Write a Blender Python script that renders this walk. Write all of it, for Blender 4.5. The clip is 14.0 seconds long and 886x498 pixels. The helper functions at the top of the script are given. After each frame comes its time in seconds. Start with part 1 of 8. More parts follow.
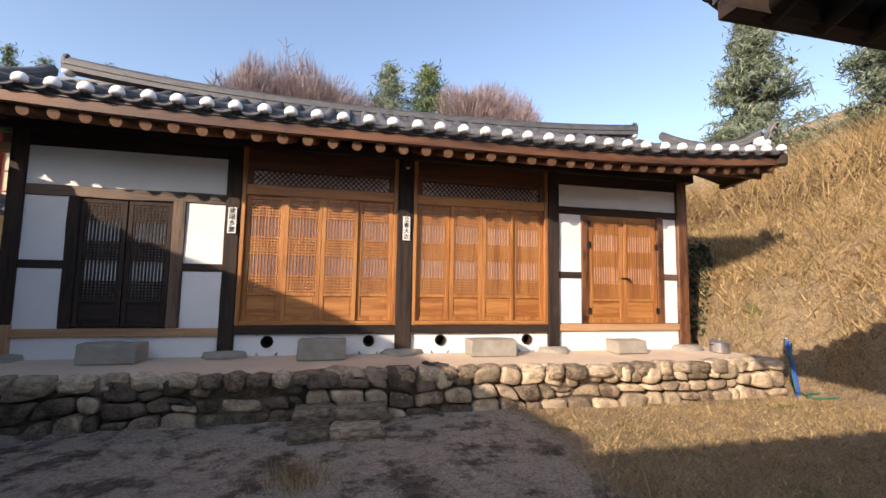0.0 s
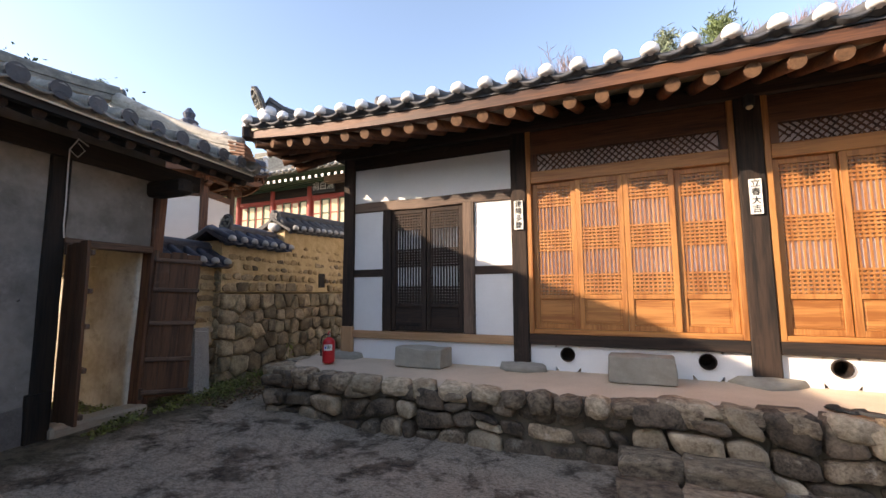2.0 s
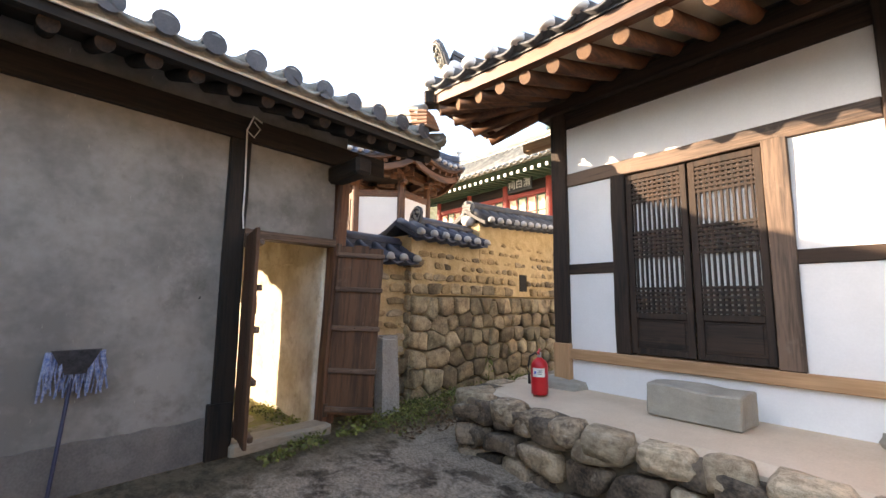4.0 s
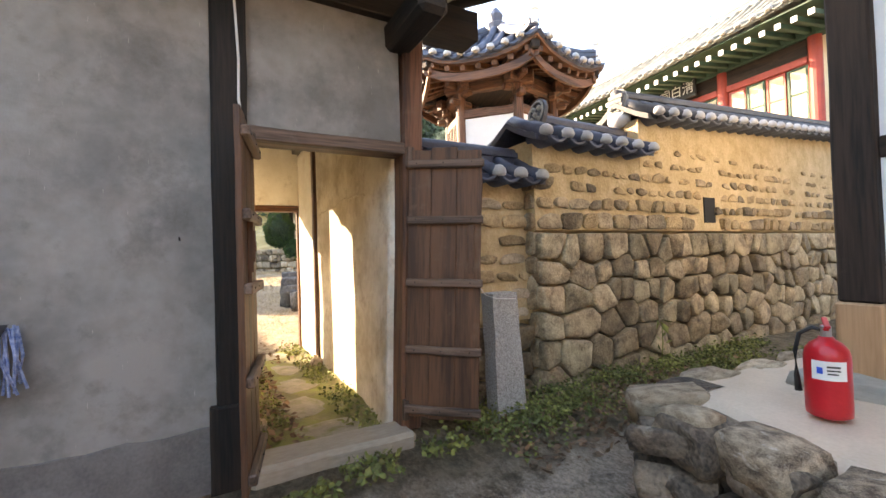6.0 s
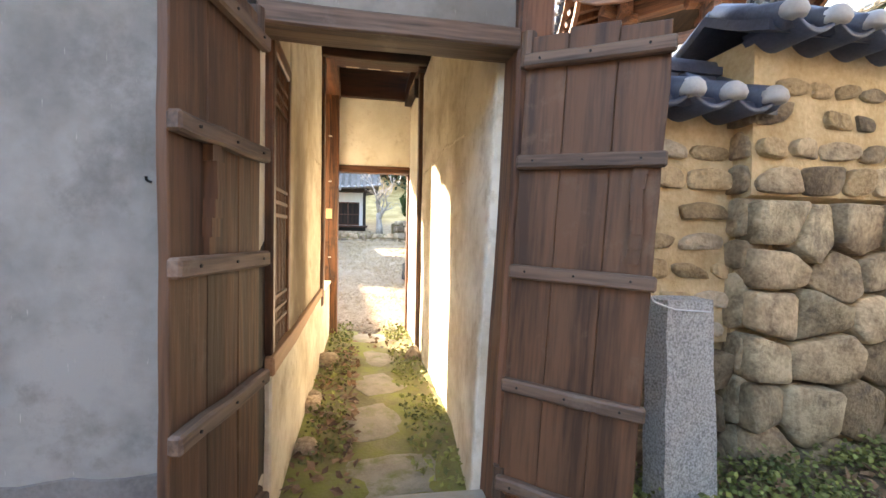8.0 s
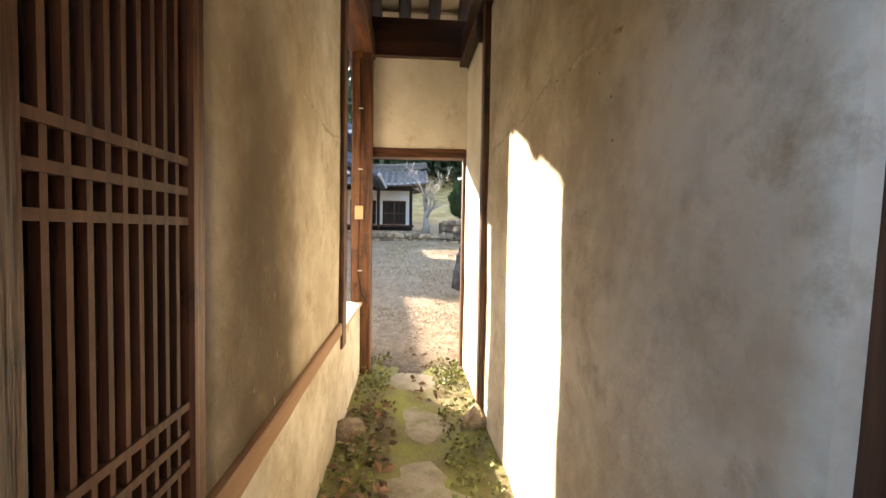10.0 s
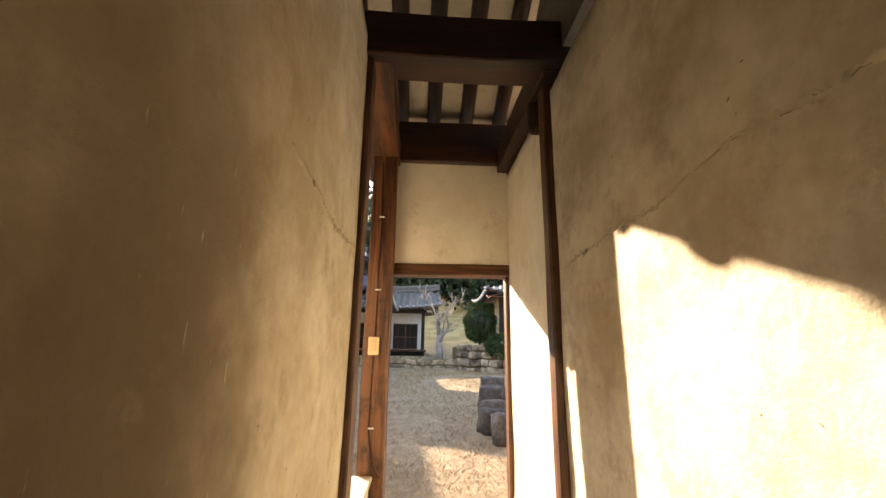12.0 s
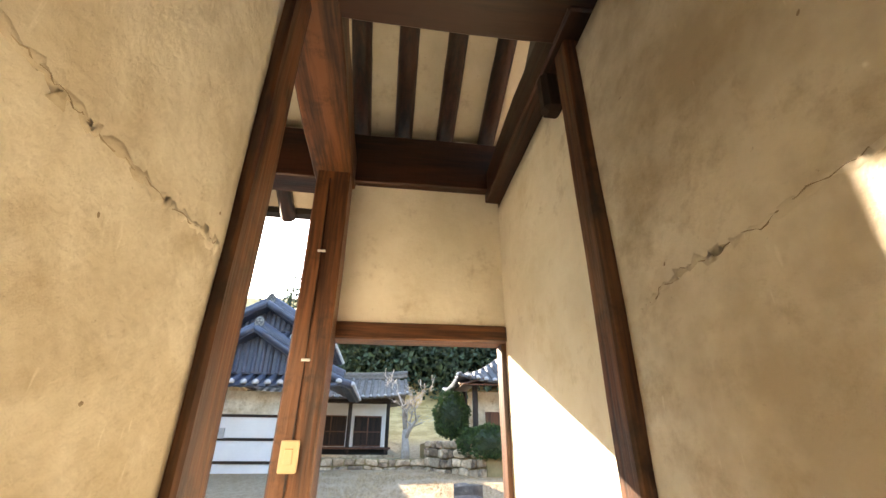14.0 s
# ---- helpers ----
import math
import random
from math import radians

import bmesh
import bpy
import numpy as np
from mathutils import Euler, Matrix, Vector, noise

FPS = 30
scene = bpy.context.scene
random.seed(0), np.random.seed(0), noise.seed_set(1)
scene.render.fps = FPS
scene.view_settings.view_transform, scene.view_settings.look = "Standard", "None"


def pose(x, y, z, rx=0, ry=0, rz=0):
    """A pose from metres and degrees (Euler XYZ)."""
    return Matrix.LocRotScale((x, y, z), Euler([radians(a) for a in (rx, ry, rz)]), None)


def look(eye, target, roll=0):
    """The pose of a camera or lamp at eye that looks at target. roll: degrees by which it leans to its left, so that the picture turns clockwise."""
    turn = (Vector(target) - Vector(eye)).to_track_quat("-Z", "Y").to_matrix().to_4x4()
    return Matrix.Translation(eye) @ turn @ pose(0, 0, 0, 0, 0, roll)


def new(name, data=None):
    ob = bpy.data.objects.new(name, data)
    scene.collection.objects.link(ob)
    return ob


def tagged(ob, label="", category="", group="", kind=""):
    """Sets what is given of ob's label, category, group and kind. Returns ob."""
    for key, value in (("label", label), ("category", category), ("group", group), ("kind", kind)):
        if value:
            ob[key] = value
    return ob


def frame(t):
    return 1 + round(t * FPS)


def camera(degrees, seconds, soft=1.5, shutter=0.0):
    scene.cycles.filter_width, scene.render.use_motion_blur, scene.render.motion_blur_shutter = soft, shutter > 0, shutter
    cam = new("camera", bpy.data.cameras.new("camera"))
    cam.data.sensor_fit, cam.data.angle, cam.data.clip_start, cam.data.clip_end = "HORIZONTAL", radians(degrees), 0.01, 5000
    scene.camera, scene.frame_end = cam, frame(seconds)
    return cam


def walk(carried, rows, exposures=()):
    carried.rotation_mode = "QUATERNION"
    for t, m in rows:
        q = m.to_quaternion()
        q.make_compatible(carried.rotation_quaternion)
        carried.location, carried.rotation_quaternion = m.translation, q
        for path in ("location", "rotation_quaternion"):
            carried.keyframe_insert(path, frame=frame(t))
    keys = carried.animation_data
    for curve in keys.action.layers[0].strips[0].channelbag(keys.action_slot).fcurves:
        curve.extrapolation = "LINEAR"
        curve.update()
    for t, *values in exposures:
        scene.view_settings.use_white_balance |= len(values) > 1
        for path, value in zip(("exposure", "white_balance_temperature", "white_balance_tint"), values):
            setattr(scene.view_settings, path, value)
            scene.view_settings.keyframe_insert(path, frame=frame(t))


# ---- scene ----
cam = camera(92.9, 14.0)
PATH = [
    (0, (0.441, 0.981, 1.771), (0.87, 2.927, 1.946), 1.0),
    (0.5, (0.379, 1.241, 1.725), (0.665, 3.212, 1.908), 0.7),
    (1, (0.217, 1.572, 1.678), (0.174, 3.554, 1.945), 0.3),
    (1.5, (0.132, 1.962, 1.666), (-0.331, 3.879, 1.994), 1.4),
    (2, (-0.037, 2.327, 1.664), (-0.831, 4.151, 1.87), -0.3),
    (2.5, (-0.274, 2.756, 1.709), (-1.278, 4.482, 1.827), -0.9),
    (3, (-0.575, 3.097, 1.684), (-1.93, 4.554, 1.887), -0.2),
    (5.5, (-2.605, 4.782, 1.481), (-4.28, 5.86, 1.659), -0.0),
    (6, (-3.01, 5.056, 1.458), (-4.856, 5.826, 1.493), -1.8),
    (6.5, (-3.434, 5.256, 1.462), (-5.301, 5.975, 1.458), -1.3),
    (7, (-3.765, 5.44, 1.444), (-5.693, 5.969, 1.435), -0.8),
    (7.5, (-3.964, 5.548, 1.449), (-5.949, 5.778, 1.375), 0.8),
    (8, (-4.185, 5.567, 1.425), (-6.179, 5.71, 1.356), 1.1),
    (8.5, (-4.454, 5.573, 1.448), (-6.453, 5.618, 1.403), 1.2),
    (11, (-6.137, 5.326, 1.563), (-8.132, 5.191, 1.518), 0.7),
    (11.5, (-6.229, 5.261, 1.632), (-8.208, 5.089, 1.865), 0.3),
    (12, (-6.486, 5.204, 1.6), (-8.421, 5.075, 2.089), 0.9),
    (12.5, (-6.743, 5.197, 1.589), (-8.671, 5.12, 2.119), 0.7),
    (13, (-7.015, 5.221, 1.635), (-8.914, 5.143, 2.259), 0.9),
    (13.5, (-7.242, 5.173, 1.671), (-9.136, 5.112, 2.311), 1.6),
    (14, (-7.511, 5.153, 1.677), (-9.312, 5.163, 2.545), 0.4),
]
walk(cam, [(t, look(eye, target, roll)) for t, eye, target, roll in PATH],
     exposures=[(0.0, 1.08, 7000, 17), (1.0, 1.2, 7000, 17), (2.0, 1.6, 7500, 17), (3.0, 2.35, 8100, 17), (5.5, 3.05, 8400, 15), (6.5, 3.4, 8400, 15),
                (7.5, 3.7, 7700, 13), (8.7, 3.75, 7400, 13), (11.0, 2.35, 7200, 13), (12.0, 2.62, 8200, 16), (13.0, 2.82, 8600, 16), (14.0, 3.22, 7400, 12)])


# late winter sun, low in the west-south-west
SUN_WAY = Vector((0.7605, 0.6495, -0.400)).normalized()
world = bpy.data.worlds.new("sky")
scene.world = world
world.use_nodes = True
sky_node = world.node_tree.nodes.new("ShaderNodeTexSky")
sky_node.sky_type = "NISHITA"
sky_node.sun_disc = False
sky_node.sun_elevation = math.asin(-SUN_WAY.z)
sky_node.sun_rotation = math.atan2(-SUN_WAY.x, -SUN_WAY.y)
sky_node.air_density = 1.0
sky_node.ozone_density = 1.6
sky_node.dust_density = 1.0
world.node_tree.links.new(sky_node.outputs[0], world.node_tree.nodes["Background"].inputs[0])
world.node_tree.nodes["Background"].inputs[1].default_value = 0.15
sun_lamp = bpy.data.lights.new("sun", "SUN")
sun_lamp.energy, sun_lamp.angle, sun_lamp.color = 3.0, radians(0.5), (1.0, 0.87, 0.72)
sun = new("sun", sun_lamp)
sun.matrix_world = look((-20, -20, 20), Vector((-20, -20, 20)) + SUN_WAY)


# ---- building helpers ----
rnd = random.Random(11)
WORLD = Matrix.Identity(4)
GATE = pose(-6.0, 5.95, 0, 0, 0, 7.0)          # frame of the gate building and garden wall: x out to the yard, y north
I4 = Matrix.Identity(4)


def box(bm, x0, x1, y0, y1, z0, z1, bevel=0.0, m=None):
    """Adds a box, with its edges bevelled when asked."""
    made = bmesh.ops.create_cube(bm, size=1.0)["verts"]
    t = Matrix.Translation(((x0 + x1) / 2, (y0 + y1) / 2, (z0 + z1) / 2)) @ Matrix.Diagonal((abs(x1 - x0), abs(y1 - y0), abs(z1 - z0), 1))
    bmesh.ops.transform(bm, matrix=(m @ t) if m else t, verts=made)
    if bevel:
        edges = list({e for v in made for e in v.link_edges})
        bmesh.ops.bevel(bm, geom=edges, offset=bevel, segments=1, profile=0.5, affect="EDGES")


def tube(bm, a, b, r0, r1=None, sides=12, caps=True):
    """Adds a round bar from a to b."""
    a, b = Vector(a), Vector(b)
    r1 = r0 if r1 is None else r1
    way = (b - a)
    m = Matrix.Translation((a + b) / 2) @ way.to_track_quat("Z", "Y").to_matrix().to_4x4()
    return bmesh.ops.create_cone(bm, cap_ends=caps, cap_tris=False, segments=sides, radius1=r0, radius2=r1, depth=way.length, matrix=m)["verts"]


def sweep(bm, points, radii, sides=8, up=(0, 0, 1)):
    """Adds a closed tube through points."""
    rings = []
    pts = [Vector(p) for p in points]
    for i, p in enumerate(pts):
        way = (pts[min(i + 1, len(pts) - 1)] - pts[max(i - 1, 0)]).normalized()
        side = way.cross(Vector(up))
        side = side.normalized() if side.length > 1e-4 else Vector((1, 0, 0))
        top = side.cross(way)
        r = radii[i] if hasattr(radii, "__len__") else radii
        rings.append([bm.verts.new(p + (side * math.cos(a) + top * math.sin(a)) * r) for a in [2 * math.pi * k / sides for k in range(sides)]])
    for a, b in zip(rings, rings[1:]):
        for k in range(sides):
            bm.faces.new((a[k], a[(k + 1) % sides], b[(k + 1) % sides], b[k]))
    bm.faces.new(rings[0][::-1])
    bm.faces.new(rings[-1])


def lathe(bm, profile, centre, sides=20):
    """Adds a solid of revolution about z: profile of (radius, height)."""
    c = Vector(centre)
    rings = [[bm.verts.new(c + Vector((r * math.cos(2 * math.pi * k / sides), r * math.sin(2 * math.pi * k / sides), z))) for k in range(sides)] for r, z in profile]
    for a, b in zip(rings, rings[1:]):
        for k in range(sides):
            bm.faces.new((a[k], a[(k + 1) % sides], b[(k + 1) % sides], b[k]))
    bm.faces.new(rings[0][::-1])
    bm.faces.new(rings[-1])


def mesh_of(name, bm, material, smooth=False):
    bmesh.ops.recalc_face_normals(bm, faces=bm.faces)
    me = bpy.data.meshes.new(name)
    bm.to_mesh(me)
    bm.free()
    me.materials.append(material)
    if smooth:
        me.shade_smooth()
    return me


def part(name, bm, material, parent=None, label="", smooth=False, m=None):
    """Links a bmesh as one mesh object, under a thing or a part when given."""
    ob = new(name, mesh_of(name, bm, material, smooth))
    if parent:
        ob.parent = parent
    if m:
        ob.matrix_basis = m
    if label:
        ob["label"] = label
    return ob


def piece(name, me, parent, m):
    """A part that shares mesh data."""
    ob = new(name, me)
    ob.parent = parent
    ob.matrix_basis = m
    return ob


def bars(name, boxes, material, parent, bevel=0.0, label="", m=None):
    """One part of several bars that are one fixed lattice or frame."""
    bm = bmesh.new()
    for b in boxes:
        box(bm, *b, bevel=bevel)
    return part(name, bm, material, parent, label, m=m)


def beam(name, b, material, parent=None, bevel=0.008, label="", m=None, warp=0.0):
    """One squared timber, given as x0, x1, y0, y1, z0, z1; warp bends and roughens it like hand-hewn wood."""
    bm = bmesh.new()
    box(bm, *b)
    if warp:
        ext = [b[1] - b[0], b[3] - b[2], b[5] - b[4]]
        ax = ext.index(max(ext))
        n = max(2, int(max(ext) / 0.22))
        long_edges = [e for e in bm.edges if abs((e.verts[0].co - e.verts[1].co)[ax]) > 0.9 * ext[ax]]
        bmesh.ops.subdivide_edges(bm, edges=long_edges, cuts=n, use_grid_fill=True)
        for v in bm.verts:
            p = v.co * 1.3
            q = noise.noise_vector(Vector((p[ax] * 0.9 + b[0] * 7, b[2] * 5, b[4] * 3)))
            for k in range(3):
                if k != ax:
                    v.co[k] += q[k] * warp + noise.noise(v.co * 6 + Vector((k * 9, 0, 0))) * warp * 0.35
    if bevel:
        sharp = [e for e in bm.edges if len(e.link_faces) == 2 and e.calc_face_angle(0) > 0.7]
        bmesh.ops.bevel(bm, geom=sharp, offset=bevel, segments=1, profile=0.5, affect="EDGES")
    return part(name, bm, material, parent, label, m=m)


def thing(name, label, category, m=None, group="", kind=""):
    ob = new(name)
    ob.empty_display_size = 0.1
    if m:
        ob.matrix_basis = m
    return tagged(ob, label, category, group, kind)


def rough_stone(seed, corner=0.55, cuts=2):
    """A weathered field stone in a unit cube."""
    bm = bmesh.new()
    bmesh.ops.create_cube(bm, size=1.0)
    bmesh.ops.subdivide_edges(bm, edges=bm.edges[:], cuts=cuts - 1, use_grid_fill=True)
    off = Vector((seed * 3.7, seed * 1.3, seed * 2.1))
    for v in bm.verts:
        round_co = v.co.normalized() * 0.56
        v.co = v.co.lerp(round_co, corner)
        v.co += noise.noise_vector(v.co * 2.0 + off) * 0.13
    bm.normal_update()
    return bm


# ---- materials ----
def material(name, low, high, scale=6.0, rough=0.8, bump=0.2, stretch=(1, 1, 1), fine=60.0, stain=None, stain_at=0.6, stain_scale=1.2,
             metal=0.0, spread=0.0, fine_bump=0.5, bump_distance=0.01, coat=0.0, tight=(0.5, 0.95), fine_mix=0.45):
    """A weathered surface: two colours mixed by broad noise, fine grain, shaped stains, relief; spread varies whole pieces."""
    mt = bpy.data.materials.new(name)
    mt.use_nodes = True
    t = mt.node_tree
    nn, ll = t.nodes, t.links
    bs = nn["Principled BSDF"]
    bs.inputs["Metallic"].default_value = metal
    co = nn.new("ShaderNodeTexCoord")
    mp = nn.new("ShaderNodeMapping")
    mp.inputs["Scale"].default_value = stretch
    info = nn.new("ShaderNodeObjectInfo")
    shift = nn.new("ShaderNodeVectorMath")
    shift.operation = "MULTIPLY_ADD"
    ll.new(info.outputs["Random"], shift.inputs[0])
    shift.inputs[1].default_value = (37.0, 23.0, 51.0)
    ll.new(co.outputs["Object"], shift.inputs[2])
    ll.new(shift.outputs[0], mp.inputs["Vector"])
    n1 = nn.new("ShaderNodeTexNoise")
    n1.inputs["Scale"].default_value, n1.inputs["Detail"].default_value, n1.inputs["Roughness"].default_value = scale, 6.0, 0.62
    n2 = nn.new("ShaderNodeTexNoise")
    n2.inputs["Scale"].default_value, n2.inputs["Detail"].default_value = fine, 4.0
    for n in (n1, n2):
        ll.new(mp.outputs[0], n.inputs["Vector"])
    mixv = nn.new("ShaderNodeMath")
    mixv.operation = "MULTIPLY_ADD"
    ll.new(n2.outputs["Fac"], mixv.inputs[0])
    mixv.inputs[1].default_value = fine_mix
    ll.new(n1.outputs["Fac"], mixv.inputs[2])
    ramp = nn.new("ShaderNodeMapRange")
    ramp.inputs["From Min"].default_value, ramp.inputs["From Max"].default_value = tight
    ll.new(mixv.outputs[0], ramp.inputs["Value"])
    mix = nn.new("ShaderNodeMix")
    mix.data_type = "RGBA"
    mix.inputs["A"].default_value, mix.inputs["B"].default_value = (*low, 1), (*high, 1)
    ll.new(ramp.outputs[0], mix.inputs["Factor"])
    colour = mix.outputs["Result"]
    if stain:
        n3 = nn.new("ShaderNodeTexNoise")
        n3.inputs["Scale"].default_value, n3.inputs["Detail"].default_value, n3.inputs["Roughness"].default_value = stain_scale, 8.0, 0.7
        ll.new(shift.outputs[0], n3.inputs["Vector"])
        r3 = nn.new("ShaderNodeMapRange")
        r3.inputs["From Min"].default_value, r3.inputs["From Max"].default_value = stain_at - 0.06, stain_at + 0.12
        ll.new(n3.outputs["Fac"], r3.inputs["Value"])
        m3 = nn.new("ShaderNodeMix")
        m3.data_type = "RGBA"
        ll.new(r3.outputs[0], m3.inputs["Factor"])
        ll.new(colour, m3.inputs["A"])
        m3.inputs["B"].default_value = (*stain, 1)
        colour = m3.outputs["Result"]
    if spread:
        hs = nn.new("ShaderNodeHueSaturation")
        vr = nn.new("ShaderNodeMapRange")
        vr.inputs["To Min"].default_value, vr.inputs["To Max"].default_value = 1 - spread, 1 + spread
        ll.new(info.outputs["Random"], vr.inputs["Value"])
        ll.new(vr.outputs[0], hs.inputs["Value"])
        ll.new(colour, hs.inputs["Color"])
        colour = hs.outputs["Color"]
    ll.new(colour, bs.inputs["Base Color"])
    rr = nn.new("ShaderNodeMapRange")
    rr.inputs["To Min"].default_value, rr.inputs["To Max"].default_value = max(rough - 0.12, 0.03), min(rough + 0.1, 1.0)
    ll.new(n1.outputs["Fac"], rr.inputs["Value"])
    ll.new(rr.outputs[0], bs.inputs["Roughness"])
    if coat:
        bs.inputs["Coat Weight"].default_value = coat
    if bump:
        sm = nn.new("ShaderNodeMath")
        sm.operation = "MULTIPLY_ADD"
        ll.new(n2.outputs["Fac"], sm.inputs[0])
        sm.inputs[1].default_value = fine_bump
        ll.new(n1.outputs["Fac"], sm.inputs[2])
        bp = nn.new("ShaderNodeBump")
        bp.inputs["Strength"].default_value, bp.inputs["Distance"].default_value = bump, bump_distance
        ll.new(sm.outputs[0], bp.inputs["Height"])
        ll.new(bp.outputs[0], bs.inputs["Normal"])
    return mt


def wood(name, low, high, axis="z", rough=0.65, bump=0.35, **more):
    """Wood with its grain along an axis."""
    s = {"x": (0.06, 1, 1), "y": (1, 0.06, 1), "z": (1, 1, 0.06)}[axis]
    return material(name, low, high, scale=9.0, fine=60.0, rough=rough, bump=bump, stretch=s, tight=(0.62, 0.86), fine_mix=0.5, **more)


WHITE = material("lime_plaster", (0.74, 0.74, 0.73), (0.82, 0.82, 0.81), scale=2.0, rough=0.85, bump=0.08)
GREY_PLASTER = material("grey_plaster", (0.17, 0.168, 0.155), (0.31, 0.30, 0.28), scale=1.1, rough=0.9, bump=0.2, fine=12, fine_bump=0.3, fine_mix=0.2, tight=(0.47, 0.73), stain=(0.125, 0.12, 0.105), stain_at=0.60, stain_scale=1.4)
PLINTH = material("plinth_mortar", (0.10, 0.095, 0.09), (0.20, 0.19, 0.175), scale=3.0, rough=0.95, bump=0.4, stain=(0.26, 0.25, 0.23), stain_at=0.62)
CREAM = material("earth_plaster", (0.55, 0.48, 0.355), (0.80, 0.75, 0.63), scale=1.8, rough=0.93, bump=0.6, fine=15, fine_mix=0.28, tight=(0.50, 0.76), stain=(0.42, 0.34, 0.22), stain_at=0.595, stain_scale=3.2, bump_distance=0.04, fine_bump=0.12)
# Paler copy of the earth plaster; light bounced into the passage is in its colour.
LIT_PLASTER = material("lit_plaster", (0.70, 0.65, 0.52), (0.86, 0.82, 0.71), scale=1.6, rough=0.93, bump=0.4, fine=30, fine_mix=0.1, tight=(0.40, 0.70), stain=(0.60, 0.52, 0.36), stain_at=0.64, stain_scale=2, bump_distance=0.03, fine_bump=0.12)
SOFFIT = material("soffit_plaster", (0.55, 0.48, 0.37), (0.66, 0.59, 0.47), scale=2.5, rough=0.9, bump=0.15)
YELLOW_EARTH = material("yellow_earth", (0.42, 0.295, 0.145), (0.66, 0.51, 0.305), scale=4.0, rough=0.95, bump=0.9, fine=30, bump_distance=0.025)
TILE_COURT = material("weathered_brown_tile", (0.09, 0.08, 0.07), (0.21, 0.19, 0.17), scale=5, rough=0.9, bump=0.3, spread=0.2)
DARK = {a: wood("dark_timber_" + a, (0.007, 0.0042, 0.003), (0.040, 0.023, 0.015), a, rough=0.82, bump=0.5, stain=(0.075, 0.047, 0.031), stain_at=0.66, stain_scale=2.5) for a in "xyz"}
# Copy of DARK, blacker: the shade under the gate eave is in its colour.
SHADE_TIMBER = {a: wood("shade_timber_" + a, (0.005, 0.004, 0.0035), (0.024, 0.017, 0.012), a, rough=0.8, bump=0.5, stain=(0.04, 0.03, 0.022), stain_at=0.66, stain_scale=2.5) for a in "xyz"}
BROWN = {a: wood("brown_timber_" + a, (0.045, 0.018, 0.010), (0.175, 0.078, 0.042), a, bump=0.5, stain=(0.16, 0.10, 0.065), stain_at=0.64, stain_scale=2.5) for a in "xyz"}
LEAF_WOOD = {a: wood("gate_leaf_timber_" + a, (0.046, 0.021, 0.010), (0.125, 0.060, 0.030), a, bump=0.5, stain=(0.16, 0.105, 0.066), stain_at=0.64, stain_scale=3.0, spread=0.15) for a in "xyz"}
OLD = {a: wood("weathered_timber_" + a, (0.045, 0.027, 0.018), (0.175, 0.112, 0.077), a, bump=0.6, stain=(0.23, 0.175, 0.135), stain_at=0.63, stain_scale=2.5, spread=0.15) for a in "xyz"}
HONEY = {a: wood("honey_pine_" + a, (0.27, 0.098, 0.026), (0.46, 0.205, 0.062), a, rough=0.5, bump=0.15) for a in "xyz"}
RAFTER = {a: wood("red_brown_pine_" + a, (0.055, 0.021, 0.010), (0.155, 0.064, 0.029), a, rough=0.6) for a in "xyz"}
FRESH = {a: wood("fresh_pine_" + a, (0.36, 0.20, 0.10), (0.50, 0.30, 0.16), a, rough=0.6) for a in "xyz"}
# Red timber in its lit tone; DEEP is the same with shade in its colour.
LIT_POST = {a: wood("lit_red_post_" + a, (0.040, 0.015, 0.008), (0.19, 0.078, 0.033), a, rough=0.42, bump=0.6, stain=(0.02, 0.009, 0.005), stain_at=0.58, stain_scale=5) for a in "xyz"}
END_GRAIN = material("sawn_end", (0.09, 0.044, 0.021), (0.19, 0.098, 0.048), scale=8, rough=0.8, bump=0.3)
TILE = material("dark_roof_tile", (0.045, 0.047, 0.052), (0.11, 0.112, 0.12), scale=5, rough=0.6, bump=0.3, spread=0.25)
TILE_BLUE = material("blue_grey_roof_tile", (0.03, 0.038, 0.062), (0.075, 0.09, 0.135), scale=5, rough=0.45, bump=0.25, spread=0.2)
TILE_OLD = material("old_lichened_tile", (0.13, 0.13, 0.12), (0.30, 0.30, 0.27), scale=4, rough=0.85, bump=0.4, spread=0.25, stain=(0.40, 0.38, 0.30), stain_at=0.62, stain_scale=4)
DEEP = {a: wood("shaded_red_timber_" + a, (0.008, 0.0032, 0.0022), (0.048, 0.016, 0.008), a, rough=0.42, bump=0.5) for a in "xyz"}
TILE_PALE = material("pale_lichened_tile", (0.30, 0.29, 0.26), (0.48, 0.46, 0.41), scale=5, rough=0.9, bump=0.4, stain=(0.16, 0.155, 0.14), stain_at=0.58, stain_scale=3)
CLAY = material("red_clay_tile", (0.25, 0.13, 0.08), (0.40, 0.24, 0.16), scale=6, rough=0.9, bump=0.4)
CAP_WHITE = material("lime_cap", (0.72, 0.73, 0.74), (0.84, 0.84, 0.84), scale=5, rough=0.8, bump=0.15)
STONE = material("field_stone", (0.25, 0.18, 0.115), (0.60, 0.48, 0.33), scale=4.5, rough=0.9, bump=0.7, fine=45, spread=0.35, tight=(0.56, 0.88), stain=(0.55, 0.48, 0.37), stain_at=0.62, stain_scale=3, bump_distance=0.03)
STONE_DARK = material("dark_field_stone", (0.085, 0.058, 0.038), (0.42, 0.32, 0.215), scale=4.5, rough=0.85, bump=0.7, fine=45, spread=0.4, tight=(0.56, 0.88), stain=(0.60, 0.53, 0.44), stain_at=0.64, stain_scale=5, bump_distance=0.03)
